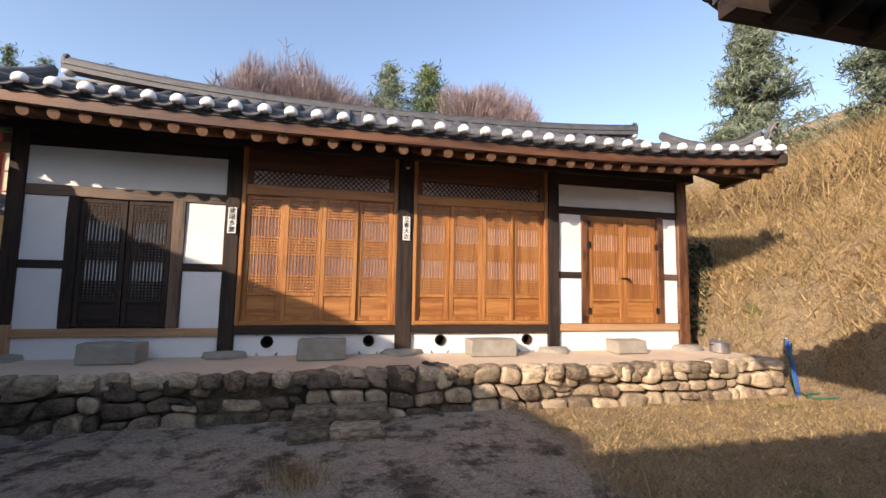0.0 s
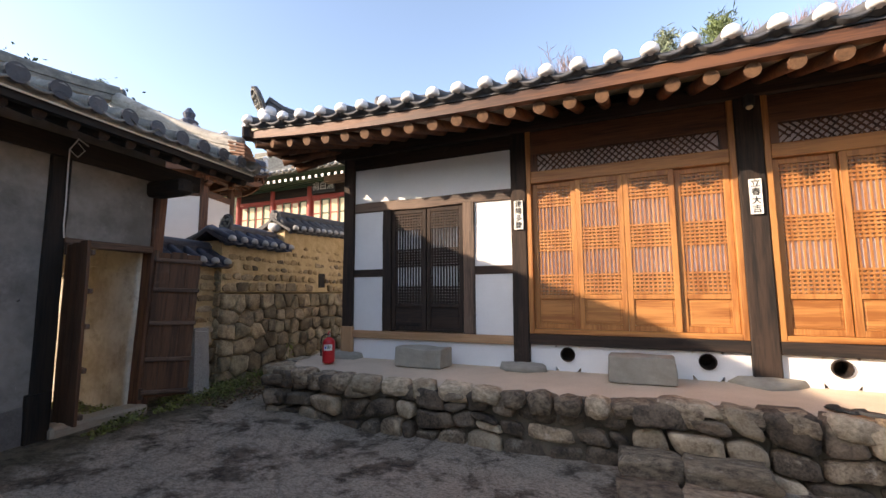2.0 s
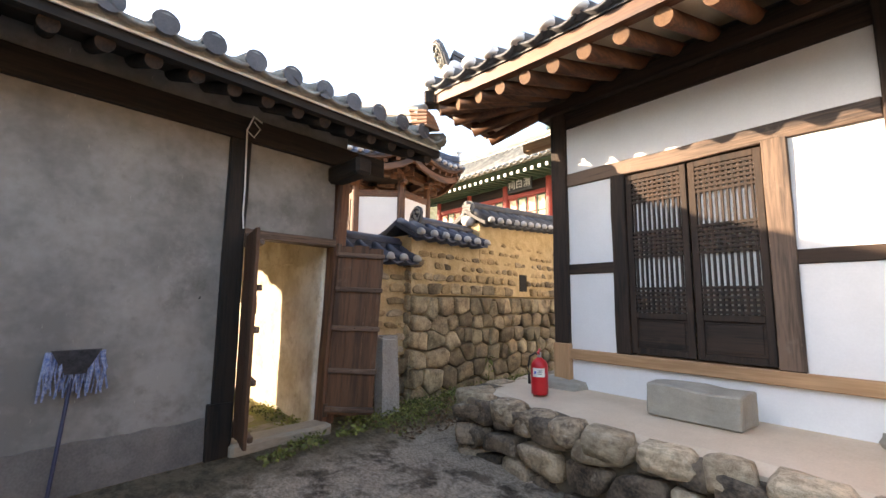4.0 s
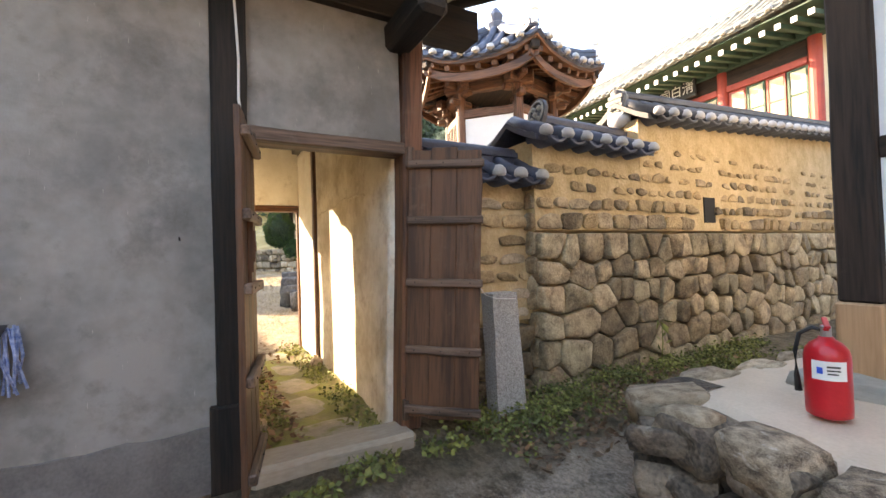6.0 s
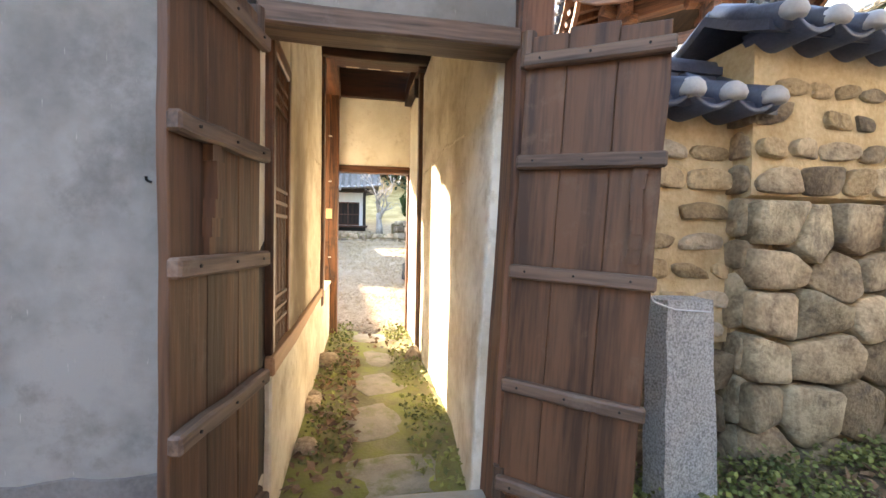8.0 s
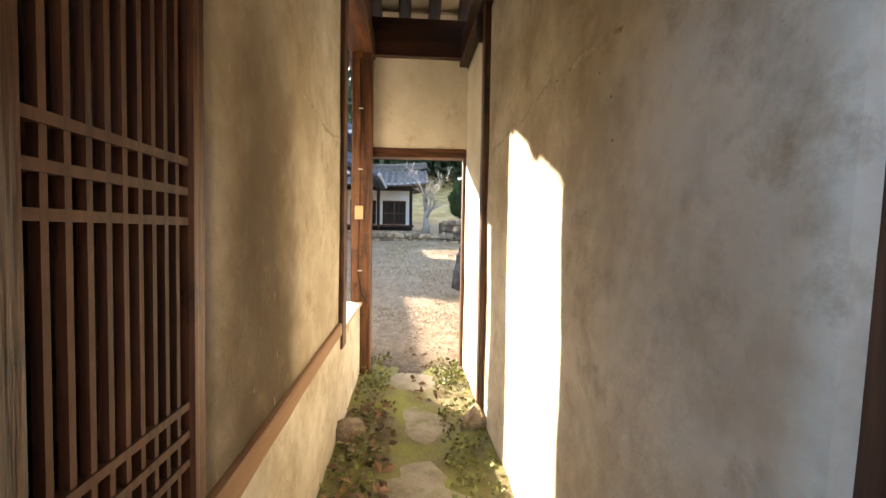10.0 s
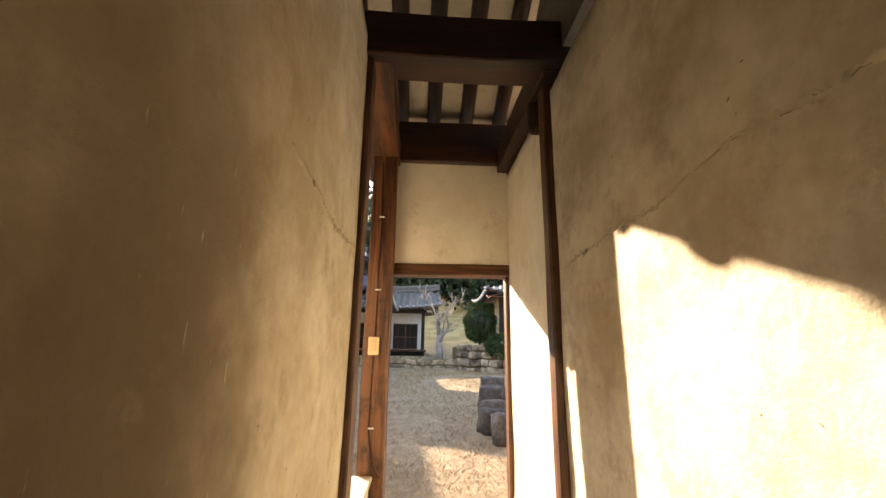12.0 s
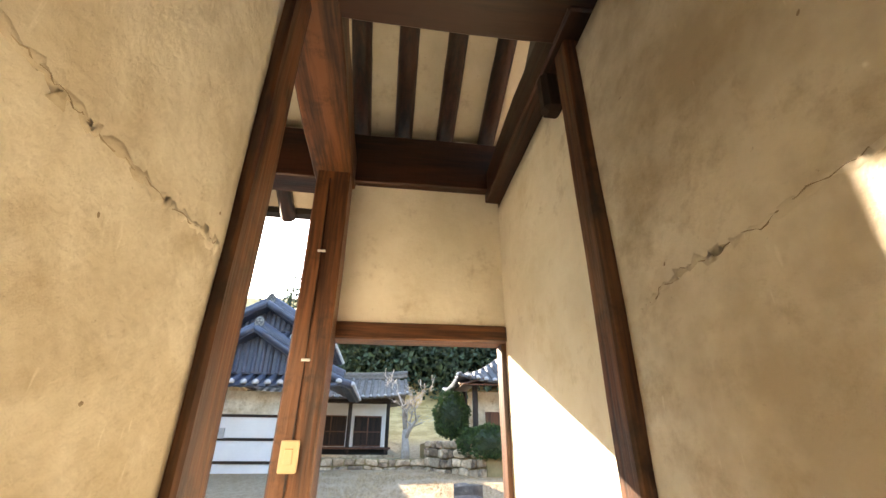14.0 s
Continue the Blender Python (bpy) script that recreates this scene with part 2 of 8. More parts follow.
WALL_STONE = material("wall_stone", (0.15, 0.105, 0.062), (0.43, 0.335, 0.215), scale=4.5, rough=0.9, bump=0.8, fine=40, spread=0.4, tight=(0.56, 0.88), stain=(0.075, 0.056, 0.042), stain_at=0.57, stain_scale=3, bump_distance=0.03)
WALL_GREY = material("grey_wall_stone", (0.15, 0.115, 0.07), (0.44, 0.36, 0.235), scale=4.5, rough=0.9, bump=0.8, fine=40, spread=0.35, tight=(0.56, 0.88), stain=(0.09, 0.07, 0.05), stain_at=0.58, stain_scale=4, bump_distance=0.03)
GRANITE = material("granite", (0.17, 0.165, 0.155), (0.52, 0.51, 0.48), scale=95, rough=0.85, bump=0.6, fine=220, spread=0.1, tight=(0.56, 0.86))
BLOCK = material("dressed_block", (0.25, 0.23, 0.19), (0.40, 0.37, 0.31), scale=4, rough=0.9, bump=0.3, fine=120, spread=0.12)
PLATFORM_EARTH = material("lime_earth", (0.56, 0.435, 0.31), (0.71, 0.57, 0.43), scale=1.5, rough=0.95, bump=0.3)
EDGE_STONE = material("dark_edging_stone", (0.05, 0.042, 0.036), (0.21, 0.18, 0.15), scale=4, rough=0.9, bump=0.7, spread=0.3, stain=(0.27, 0.25, 0.22), stain_at=0.64, stain_scale=4, bump_distance=0.03)
MORTAR = material("earth_mortar", (0.07, 0.058, 0.042), (0.16, 0.13, 0.095), scale=5, rough=0.95, bump=0.5)
PAPER = material("door_paper", (0.66, 0.56, 0.54), (0.76, 0.67, 0.65), scale=3, rough=0.9, bump=0.05)
SIGN_WHITE = material("white_paper_strip", (0.74, 0.74, 0.70), (0.82, 0.82, 0.78), scale=4, rough=0.8, bump=0.03)
INK = material("black_ink", (0.012, 0.012, 0.012), (0.03, 0.03, 0.03), rough=0.6, bump=0)
# flat black for sheets and blocks that stand in for deep shade
SHADE_BLACK = material("shade_black", (0.012, 0.011, 0.010), (0.02, 0.018, 0.016), rough=0.9, bump=0)


# ---- ground ----
def ground_height(x, y):
    """The yard lies level, rises in a bank on the east side and behind the house; the far court lies level to the west."""
    h = 0.02 * noise.noise(Vector((x * 0.8, y * 0.8, 0)))
    if x < -3.0:
        h += 0.12 * min(1.0, (-3.0 - x) / 2.5)
    # grassy bank east of the house
    foot = 8.35 + max(0.0, 6.0 - y) * 0.35 - 0.75 * max(0.0, min(1.0, (y - 6.9) / 0.9)) + 0.15 * noise.noise(Vector((y * 1.3, 2.0, 0)))
    d = x - foot
    if d > 0:
        k = min(1.0, d / 1.0)
        h += k * k * (3 - 2 * k) * 1.95 + max(0.0, min(d, 22.0) - 0.8) * 0.52
        h += (0.30 * noise.noise(Vector((x * 0.8, y * 0.8, 3.0))) + 0.12 * noise.noise(Vector((x * 2.4, y * 2.4, 7.0)))) * k
    e = y - 14.5
    if e > 0 and x > -6:
        h = max(h, min(e * 0.35, 9.0) * min(1.0, (x + 6) / 4))
    # far court and hillside to the west
    if x < -10:
        h += min(-10 - x, 17.5) * 0.055
    w = -x - 30.0
    if w > 0:
        h += min(w, 18.0) * 0.24 + max(0.0, min(w - 18.0, 40.0)) * 0.6
    n = y - 16.0 - max(0.0, (x + 20) * 0.2)
    if x <= -6 and n > 0:
        h += min(n, 30.0) * 0.18
    return h


def terrain():
    bm = bmesh.new()
    def lines(a, b, fine0, fine1, step, coarse):
        v, out = a, []
        while v < b:
            out.append(v)
            v += step if fine0 <= v < fine1 else coarse
        return out + [b]
    xs = [-1500, -600, -250] + lines(-120, 60, -7.5, 14, 0.3, 3.0) + [120, 300, 700, 1500]
    ys = [-1500, -600, -250] + lines(-60, 80, -1, 14, 0.3, 3.0) + [140, 300, 700, 1500]
    rows = [[bm.verts.new((x, y, ground_height(x, y) if abs(x) < 130 and abs(y) < 130 else ground_height(max(-110, min(50, x)), max(-50, min(70, y))))) for x in xs] for y in ys]
    for r0, r1 in zip(rows, rows[1:]):
        for i in range(len(xs) - 1):
            bm.faces.new((r0[i], r0[i + 1], r1[i + 1], r1[i]))
    ob = part("ground", bm, GROUND, smooth=True)
    tagged(ob, "bare packed earth yard with dry grass and leaf litter", "ground", kind="structure")


def ground_material():
    """Packed grey earth in the yard, dry straw-coloured grass towards the bank, pale earth in the far court."""
    mt = bpy.data.materials.new("yard_earth")
    mt.use_nodes = True
    t = mt.node_tree
    nn, ll = t.nodes, t.links
    bs = nn["Principled BSDF"]
    bs.inputs["Roughness"].default_value = 0.95
    co = nn.new("ShaderNodeTexCoord")
    streak = nn.new("ShaderNodeMapping")
    streak.inputs["Rotation"].default_value = (0, 0, 0.25)
    streak.inputs["Scale"].default_value = (0.8, 1.2, 1.0)
    ll.new(co.outputs["Object"], streak.inputs["Vector"])
    def noise_tex(scale, detail, rough):
        n = nn.new("ShaderNodeTexNoise")
        n.inputs["Scale"].default_value, n.inputs["Detail"].default_value, n.inputs["Roughness"].default_value = scale, detail, rough
        ll.new((streak if scale > 2 else co).outputs[0 if scale > 2 else "Object"], n.inputs["Vector"])
        return n
    def rng(src, a, b):
        r = nn.new("ShaderNodeMapRange")
        r.interpolation_type = "SMOOTHSTEP"
        r.inputs["From Min"].default_value, r.inputs["From Max"].default_value = a, b
        ll.new(src, r.inputs["Value"])
        return r.outputs[0]
    def mix(f, a, b):
        m = nn.new("ShaderNodeMix")
        m.data_type = "RGBA"
        ll.new(f, m.inputs["Factor"])
        for key, v in (("A", a), ("B", b)):
            if isinstance(v, tuple):
                m.inputs[key].default_value = (*v, 1)
            else:
                ll.new(v, m.inputs[key])
        return m.outputs["Result"]
    def math_node(op, a, b):
        m = nn.new("ShaderNodeMath")
        m.operation = op
        for k, v in enumerate((a, b)):
            if isinstance(v, (int, float)):
                m.inputs[k].default_value = v
            else:
                ll.new(v, m.inputs[k])
        return m.outputs[0]
    big, mid, fine = noise_tex(0.8, 6, 0.65), noise_tex(5.5, 12, 0.82), noise_tex(34, 8, 0.85)
    sheet, grit = noise_tex(1.55, 15, 0.74), noise_tex(95, 4, 0.7)
    chip = nn.new("ShaderNodeTexVoronoi")
    chip.feature = "DISTANCE_TO_EDGE"
    chip.inputs["Scale"].default_value = 3.2
    warp = nn.new("ShaderNodeVectorMath")
    warp.operation = "MULTIPLY_ADD"
    ll.new(mid.outputs["Color"], warp.inputs[0])
    warp.inputs[1].default_value = (0.5, 0.5, 0.0)
    ll.new(co.outputs["Object"], warp.inputs[2])
    ll.new(warp.outputs[0], chip.inputs["Vector"])
    pale = mix(rng(fine.outputs["Fac"], 0.40, 0.62), (0.42, 0.325, 0.235), (0.78, 0.645, 0.505))
    moss = mix(rng(mid.outputs["Fac"], 0.38, 0.60), (0.060, 0.043, 0.030), (0.26, 0.19, 0.135))
    earth = mix(rng(sheet.outputs["Fac"], 0.41, 0.51), moss, pale)
    earth = mix(math_node("MULTIPLY", rng(chip.outputs["Distance"], 0.03, 0.0), 0.3), earth, (0.055, 0.040, 0.028))
    earth = mix(rng(grit.outputs["Fac"], 0.62, 0.70), earth, (0.66, 0.58, 0.49))
    earth = mix(rng(fine.outputs["Fac"], 0.42, 0.35), earth, (0.06, 0.042, 0.03))
    straw = mix(rng(fine.outputs["Fac"], 0.36, 0.64), (0.20, 0.135, 0.075), (0.60, 0.46, 0.28))
    straw = mix(rng(big.outputs["Fac"], 0.56, 0.68), straw, (0.17, 0.18, 0.055))
    sep = nn.new("ShaderNodeSeparateXYZ")
    ll.new(co.outputs["Object"], sep.inputs[0])
    wob = math_node("MULTIPLY", mid.outputs["Fac"], 0.9)
    edge = math_node("ADD", math_node("ADD", sep.outputs["X"], math_node("MULTIPLY", sep.outputs["Y"], -0.05)), wob)
    gate_x = math_node("ADD", math_node("MULTIPLY", sep.outputs["Y"], 0.122), sep.outputs["X"])
    damp = mix(rng(mid.outputs["Fac"], 0.40, 0.60), (0.10, 0.078, 0.045), (0.27, 0.215, 0.14))
    earth = mix(rng(math_node("ADD", gate_x, math_node("MULTIPLY", sheet.outputs["Fac"], 1.4)), -3.55, -4.05), earth, damp)
    col = mix(rng(edge, 2.8, 3.3), earth, straw)
    court = mix(rng(mid.outputs["Fac"], 0.35, 0.65), (0.38, 0.275, 0.165), (0.58, 0.455, 0.30))
    court = mix(rng(fine.outputs["Fac"], 0.5, 0.7), court, (0.27, 0.19, 0.10))
    col = mix(rng(sep.outputs["X"], -9.4, -10.6), col, court)
    far = mix(rng(big.outputs["Fac"], 0.4, 0.6), (0.42, 0.29, 0.11), (0.58, 0.42, 0.19))
    col = mix(rng(sep.outputs["X"], -33, -36), col, far)
    ll.new(col, bs.inputs["Base Color"])
    bp = nn.new("ShaderNodeBump")
    bp.inputs["Strength"].default_value, bp.inputs["Distance"].default_value = 1.0, 0.07
    ll.new(math_node("ADD", math_node("ADD", mid.outputs["Fac"], math_node("MULTIPLY", fine.outputs["Fac"], 0.5)), math_node("ADD", math_node("MULTIPLY", grit.outputs["Fac"], 0.18), math_node("MULTIPLY", rng(chip.outputs["Distance"], 0.0, 0.05), 0.15))), bp.inputs["Height"])
    ll.new(bp.outputs[0], bs.inputs["Normal"])
    return mt


GROUND = ground_material()
terrain()


# ---- tiled roofs ----
def slope_z(u, v, full, rise, lift):
    s = v / full
    return lift(u) * max(0.0, 1 - s) ** 2 + rise * (0.72 * s + 0.28 * s * s)


def tiled_slope(parent, m, width, run, rise, lift=lambda u: 0.0, reach=None, start=0.0, spacing=0.33, r=0.085, tile=None, cap=None,
                drip=True, thick=0.10, steps=10, seed=1):
    """A slope of roof tiles. Its frame m: x along the eave, y up the slope, z up. reach(u) gives how far a row runs."""
    tile = tile or TILE
    reach = reach or (lambda u: run)
    low = (lambda u: start(u)) if callable(start) else (lambda u: start)
    rg = random.Random(seed)
    # bed of concave tiles
    bm = bmesh.new()
    nu = max(4, int(width / 0.4))
    tops, bots = [], []
    for i in range(nu + 1):
        u = width * i / nu
        a, b = low(u), max(reach(u), low(u) + 0.02)
        col, colb = [], []
        for j in range(steps + 1):
            v = a + (b - a) * j / steps
            z = slope_z(u, v, run, rise, lift)
            col.append(bm.verts.new((u, v, z)))
            colb.append(bm.verts.new((u, v, z - thick)))
        tops.append(col)
        bots.append(colb)
    for i in range(nu):
        for j in range(steps):
            bm.faces.new((tops[i][j], tops[i + 1][j], tops[i + 1][j + 1], tops[i][j + 1]))
            bm.faces.new((bots[i][j], bots[i][j + 1], bots[i + 1][j + 1], bots[i + 1][j]))
        bm.faces.new((tops[i][0], bots[i][0], bots[i + 1][0], tops[i + 1][0]))
        bm.faces.new((tops[i][-1], tops[i + 1][-1], bots[i + 1][-1], bots[i][-1]))
    for c, d in ((tops[0], bots[0]), (tops[-1], bots[-1])):
        for j in range(steps):
            bm.faces.new((c[j], c[j + 1], d[j + 1], d[j]))
    part("tile_bed", bm, tile, parent, m=m)
    # convex rows, each built of overlapping tiles
    n = int(width / spacing)
    pad = (width - n * spacing) / 2
    cap_mesh = drip_mesh = None
    if cap:
        bc = bmesh.new()
        bmesh.ops.create_uvsphere(bc, u_segments=10, v_segments=6, radius=1.0)
        for v in bc.verts:
            if v.co.z < -0.25:
                v.co.z = -0.25 + (v.co.z + 0.25) * 0.2
        bmesh.ops.scale(bc, vec=(r * 1.06, r * 0.95, r * 1.08), verts=bc.verts)
        cap_mesh = mesh_of("tile_cap", bc, cap, True)
    if drip:
        bd = bmesh.new()
        half, sag, k = spacing / 2, 0.075, 8
        rings = []
        for yy, zz in ((-0.07, 0.0), (0.25, 0.0)):
            ring = []
            for i in range(k + 1):
                q = -1 + 2 * i / k
                ring.append((q * half, yy, -sag * (1 - q * q) + 0.02))
            rings.append(ring)
        top = [[bd.verts.new(p) for p in ring] for ring in rings]
        bot = [[bd.verts.new((p[0], p[1], p[2] - 0.03)) for p in ring] for ring in rings]
        for i in range(k):
            bd.faces.new((top[0][i], top[0][i + 1], top[1][i + 1], top[1][i]))
            bd.faces.new((bot[0][i], bot[1][i], bot[1][i + 1], bot[0][i + 1]))
            bd.faces.new((top[0][i], bot[0][i], bot[0][i + 1], top[0][i + 1]))
        drip_mesh = mesh_of("drip_tile", bd, tile, True)
    for k in range(n + 1):
        u = pad + k * spacing
        a, b = low(u) - (0.05 if low(u) < 0.05 else 0.0), reach(u)
        if b - a > 0.12:
            bm = bmesh.new()
            cnt = max(2, int((b - a) / 0.34))
            pts, rad = [], []
            ju = rg.uniform(-0.012, 0.012)
            for j in range(cnt):
                v0, v1 = a + (b - a) * j / cnt, a + (b - a) * (j + 1) / cnt
                jj = rg.uniform(-0.008, 0.008)
                for v, q in ((v0, 1.06), (v1 - 0.01, 0.94)):
                    pts.append((u + ju + jj, v, slope_z(u, v, run, rise, lift) + 0.02))
                    rad.append(r * q)
            sweep(bm, pts, rad, sides=8)
            part("tile_row", bm, tile, parent, m=m, smooth=True)
            if cap_mesh and low(u) < 0.05:
                piece("tile_cap", cap_mesh, parent, m @ pose(u + ju, a - 0.01, slope_z(u, a, run, rise, lift) + 0.025, rg.uniform(-6, 6), 0, 0))
        if drip_mesh and k < n and low(u) < 0.05 and low(u + spacing) < 0.05:
            piece("drip_tile", drip_mesh, parent, m @ pose(u + spacing / 2, 0, slope_z(u + spacing / 2, 0, run, rise, lift) + 0.0))


def ridge_tiles(parent, points, height=0.28, width=0.24, tile=None, top_r=0.09, name="ridge", layers=4, m=None):
    """A stacked ridge of flat tiles with a round row on top, along points."""
    tile = tile or TILE
    pts = [Vector(p) for p in points]
    for k in range(layers):
        bm = bmesh.new()
        z0, z1 = height * k / layers + 0.006, height * (k + 1) / layers
        w = width / 2 * (1.0 if k % 2 == 0 else 0.86)
        prev = None
        for i, p in enumerate(pts):
            way = pts[min(i + 1, len(pts) - 1)] - pts[max(i - 1, 0)]
            side = way.cross(Vector((0, 0, 1))).normalized() * w
            ring = [bm.verts.new(p + side * s + Vector((0, 0, z))) for s, z in ((-1, z0), (1, z0), (1, z1), (-1, z1))]
            if prev:
                for q in range(4):
                    bm.faces.new((prev[q], prev[(q + 1) % 4], ring[(q + 1) % 4], ring[q]))
            else:
                bm.faces.new(ring)
            prev = ring
        bm.faces.new(prev[::-1])
        part(name + "_course", bm, tile, parent, m=m)
    bm = bmesh.new()
    sweep(bm, [p + Vector((0, 0, height)) for p in pts], top_r, sides=8)
    part(name + "_cover", bm, tile, parent, smooth=True, m=m)


def end_tile(parent, m, size=0.4, tile=None):
    """The upright rounded ornament that closes a ridge, with raised relief, on a lime bed."""
    tile = tile or TILE
    bm = bmesh.new()
    prof = [(-0.36, 0.0), (0.36, 0.0), (0.44, 0.35), (0.40, 0.70), (0.24, 0.94), (0.0, 1.02), (-0.24, 0.94), (-0.40, 0.70), (-0.44, 0.35)]
    front = [bm.verts.new((x * size * 0.85, -0.02, z * size)) for x, z in prof]
    back = [bm.verts.new((x * size * 0.85, 0.03, z * size)) for x, z in prof]
    bm.faces.new(front)
    bm.faces.new(back[::-1])
    for i in range(len(prof)):
        bm.faces.new((front[i], back[i], back[(i + 1) % len(prof)], front[(i + 1) % len(prof)]))
    plate = part("end_ornament", bm, tile, parent, m=m)
    bm = bmesh.new()
    c = Vector((0, -0.03, size * 0.5))
    ring = [c + Vector((math.cos(a) * size * 0.30, 0, math.sin(a) * size * 0.40)) for a in [k * math.pi / 7 for k in range(15)]]
    sweep(bm, ring, size * 0.035, sides=5, up=(0, 1, 0))
    for dx, dz in ((-0.12, 0.15), (0.12, 0.15), (0.0, -0.05), (-0.13, -0.2), (0.13, -0.2)):
        bmesh.ops.create_uvsphere(bm, u_segments=8, v_segments=5, radius=size * 0.085, matrix=Matrix.Translation(c + Vector((dx * size, 0, dz * size))))
    part("relief", bm, TILE_OLD, plate)
    bm = bmesh.new()
    bmesh.ops.create_uvsphere(bm, u_segments=10, v_segments=7, radius=1)
    bmesh.ops.scale(bm, vec=(size * 0.42, size * 0.35, size * 0.28), verts=bm.verts)
    bmesh.ops.translate(bm, vec=(0, 0.06, -0.02), verts=bm.verts)
    part("lime_bed", bm, CAP_WHITE, parent, smooth=True, m=m)


def round_rafter(name, a, b, r, material, parent, m=None, end=None):
    """A peeled-log rafter with a sawn end at b."""
    bm = bmesh.new()
    tube(bm, a, b, r * 1.05, r, sides=12)
    bm.normal_update()
    way = (Vector(b) - Vector(a)).normalized()
    for f in bm.faces:
        f.smooth = len(f.verts) == 4
        if f.normal.dot(way) > 0.9:
            f.material_index = 1
    ob = part(name, bm, material, parent, m=m)
    ob.data.materials.append(end or END_GRAIN)
    return ob


# ---- main house ----
FY = 8.19                     # face of the front wall
P0, P1 = 0.62, 3.74           # platform top, top of the white panels
stone_meshes = {}


def stone_set(mt, cuts=2, corner=0.5, n=9):
    key = (mt.name, cuts, corner)
    if key not in stone_meshes:
        stone_meshes[key] = [mesh_of("stone", rough_stone(17 * i + len(stone_meshes) * 101 + 3, corner, cuts), mt, True) for i in range(n)]
    return stone_meshes[key]


def lattice_leaf(door, x0, x1, z0, z1, y, frame_m, bar_m, panel_top, stile=0.065, bars_n=9, paper=None, bar=0.0095):
    """One leaf: stiles and rails, a boarded foot panel with a raised field, and a lattice of bars in three close bands over paper."""
    paper = paper or PAPER
    leaf = part("door_leaf", frame_box(x0, x1, z0, z1, y, stile, panel_top), frame_m["z"], door)
    bars("foot_panel", [(x0 + stile, x1 - stile, y + 0.020, y + 0.035, z0 + stile, panel_top - 0.03), (x0 + stile + 0.025, x1 - stile - 0.025, y + 0.013, y + 0.022, z0 + stile + 0.025, panel_top - 0.055)], frame_m["x"], leaf, bevel=0.005)
    lx0, lx1, lz0, lz1 = x0 + stile, x1 - stile, panel_top + 0.03, z1 - stile
    bm = bmesh.new()
    box(bm, lx0, lx1, y + 0.035, y + 0.039, lz0, lz1)
    part("paper", bm, paper, leaf)
    h = lz1 - lz0
    boxes = []
    for k in range(bars_n):
        c = lx0 + (lx1 - lx0) * (k + 0.5) / bars_n
        boxes.append((c - bar, c + bar, y + 0.010, y + 0.034, lz0, lz1))
    for a, b, n in ((0.0, 0.19, 6), (0.395, 0.605, 7), (0.81, 1.0, 6)):
        for k in range(n):
            c = lz0 + h * (a + (b - a) * (k + 0.5) / n)
            boxes.append((lx0, lx1, y + 0.004, y + 0.028, c - bar - 0.003, c + bar + 0.003))
    bars("lattice", boxes, bar_m["z"], leaf)
    return leaf


def frame_box(x0, x1, z0, z1, y, s, mid):
    bm = bmesh.new()
    for b in ((x0, x0 + s, z0, z1), (x1 - s, x1, z0, z1), (x0 + s, x1 - s, z0, z0 + s), (x0 + s, x1 - s, z1 - s, z1), (x0 + s, x1 - s, mid - 0.03, mid + 0.03)):
        box(bm, b[0], b[1], y, y + 0.04, b[2], b[3], bevel=0.004)
    return bm


def wall_panel(name, x0, x1, z0, z1, parent, y=FY, mt=None, t=0.14):
    bm = bmesh.new()
    box(bm, x0, x1, y + 0.02, y + 0.02 + t, z0, z1)
    return part(name, bm, mt or WHITE, parent)


house = thing("house", "single-storey timber house with white plaster panels and tiled roof", "house")
COLS = [(-4.42, -4.22), (-1.51, -1.29), (1.22, 1.49), (4.02, 4.24), (6.83, 7.06)]
for k, (a, b) in enumerate(COLS):
    mtl = LIT_POST if k == 4 else DARK
    if k == 0:
        beam("post", (a, b, FY - 0.04, FY + 0.18, 1.12, 3.95), DARK["z"], house, warp=0.008, bevel=0.012)
        beam("post_splice", (a - 0.01, b + 0.01, FY - 0.05, FY + 0.19, P0 + 0.05, 1.118), FRESH["z"], house, bevel=0.012, label="newer pale splice at the foot of the post")
    else:
        beam("post", (a, b, FY - 0.05, FY + 0.18, P0 + 0.05, 3.95), mtl["z"], house, warp=0.010, bevel=0.012)
    st = piece("post_base", stone_set(BLOCK, 2, 0.5)[k], house, pose((a + b) / 2, FY + 0.02, P0 + 0.01, 0, 0, 20 * k) @ Matrix.Diagonal((0.62, 0.55, 0.17, 1)))

# left bay, white panels with a dark lattice door
for nm, b in (("white_panel", (-4.22, -1.51, 3.16, P1)), ("white_panel", (-4.22, -3.62, 2.05, 3.0)), ("white_panel", (-4.22, -3.60, 1.06, 1.93)),
              ("white_panel", (-2.10, -1.51, 2.05, 3.0)), ("white_panel", (-2.12, -1.51, 1.06, 1.93)), ("white_base", (-4.22, -1.51, P0, 0.94))):
    wall_panel(nm, *b, house)
beam("lintel_rail", (-4.22, -1.51, FY - 0.01, FY + 0.12, 3.0, 3.16), OLD["x"], house, warp=0.02)
for a, b in ((-4.22, -3.62), (-2.10, -1.51)):
    beam("middle_rail", (a, b, FY, FY + 0.12, 1.93, 2.05), DARK["x"], house, warp=0.006)
beam("sill_beam", (-4.22, -1.51, FY - 0.03, FY + 0.14, 0.94, 1.06), FRESH["x"], house)
beam("door_post", (-3.66, -3.50, FY - 0.01, FY + 0.14, 1.06, 3.02), DARK["z"], house, warp=0.012)
beam("door_post", (-2.26, -2.08, FY - 0.01, FY + 0.14, 1.06, 3.02), OLD["z"], house, warp=0.014)
dark_door = thing("lattice_door", "closed pair of dark wooden lattice doors lined with paper", "door")
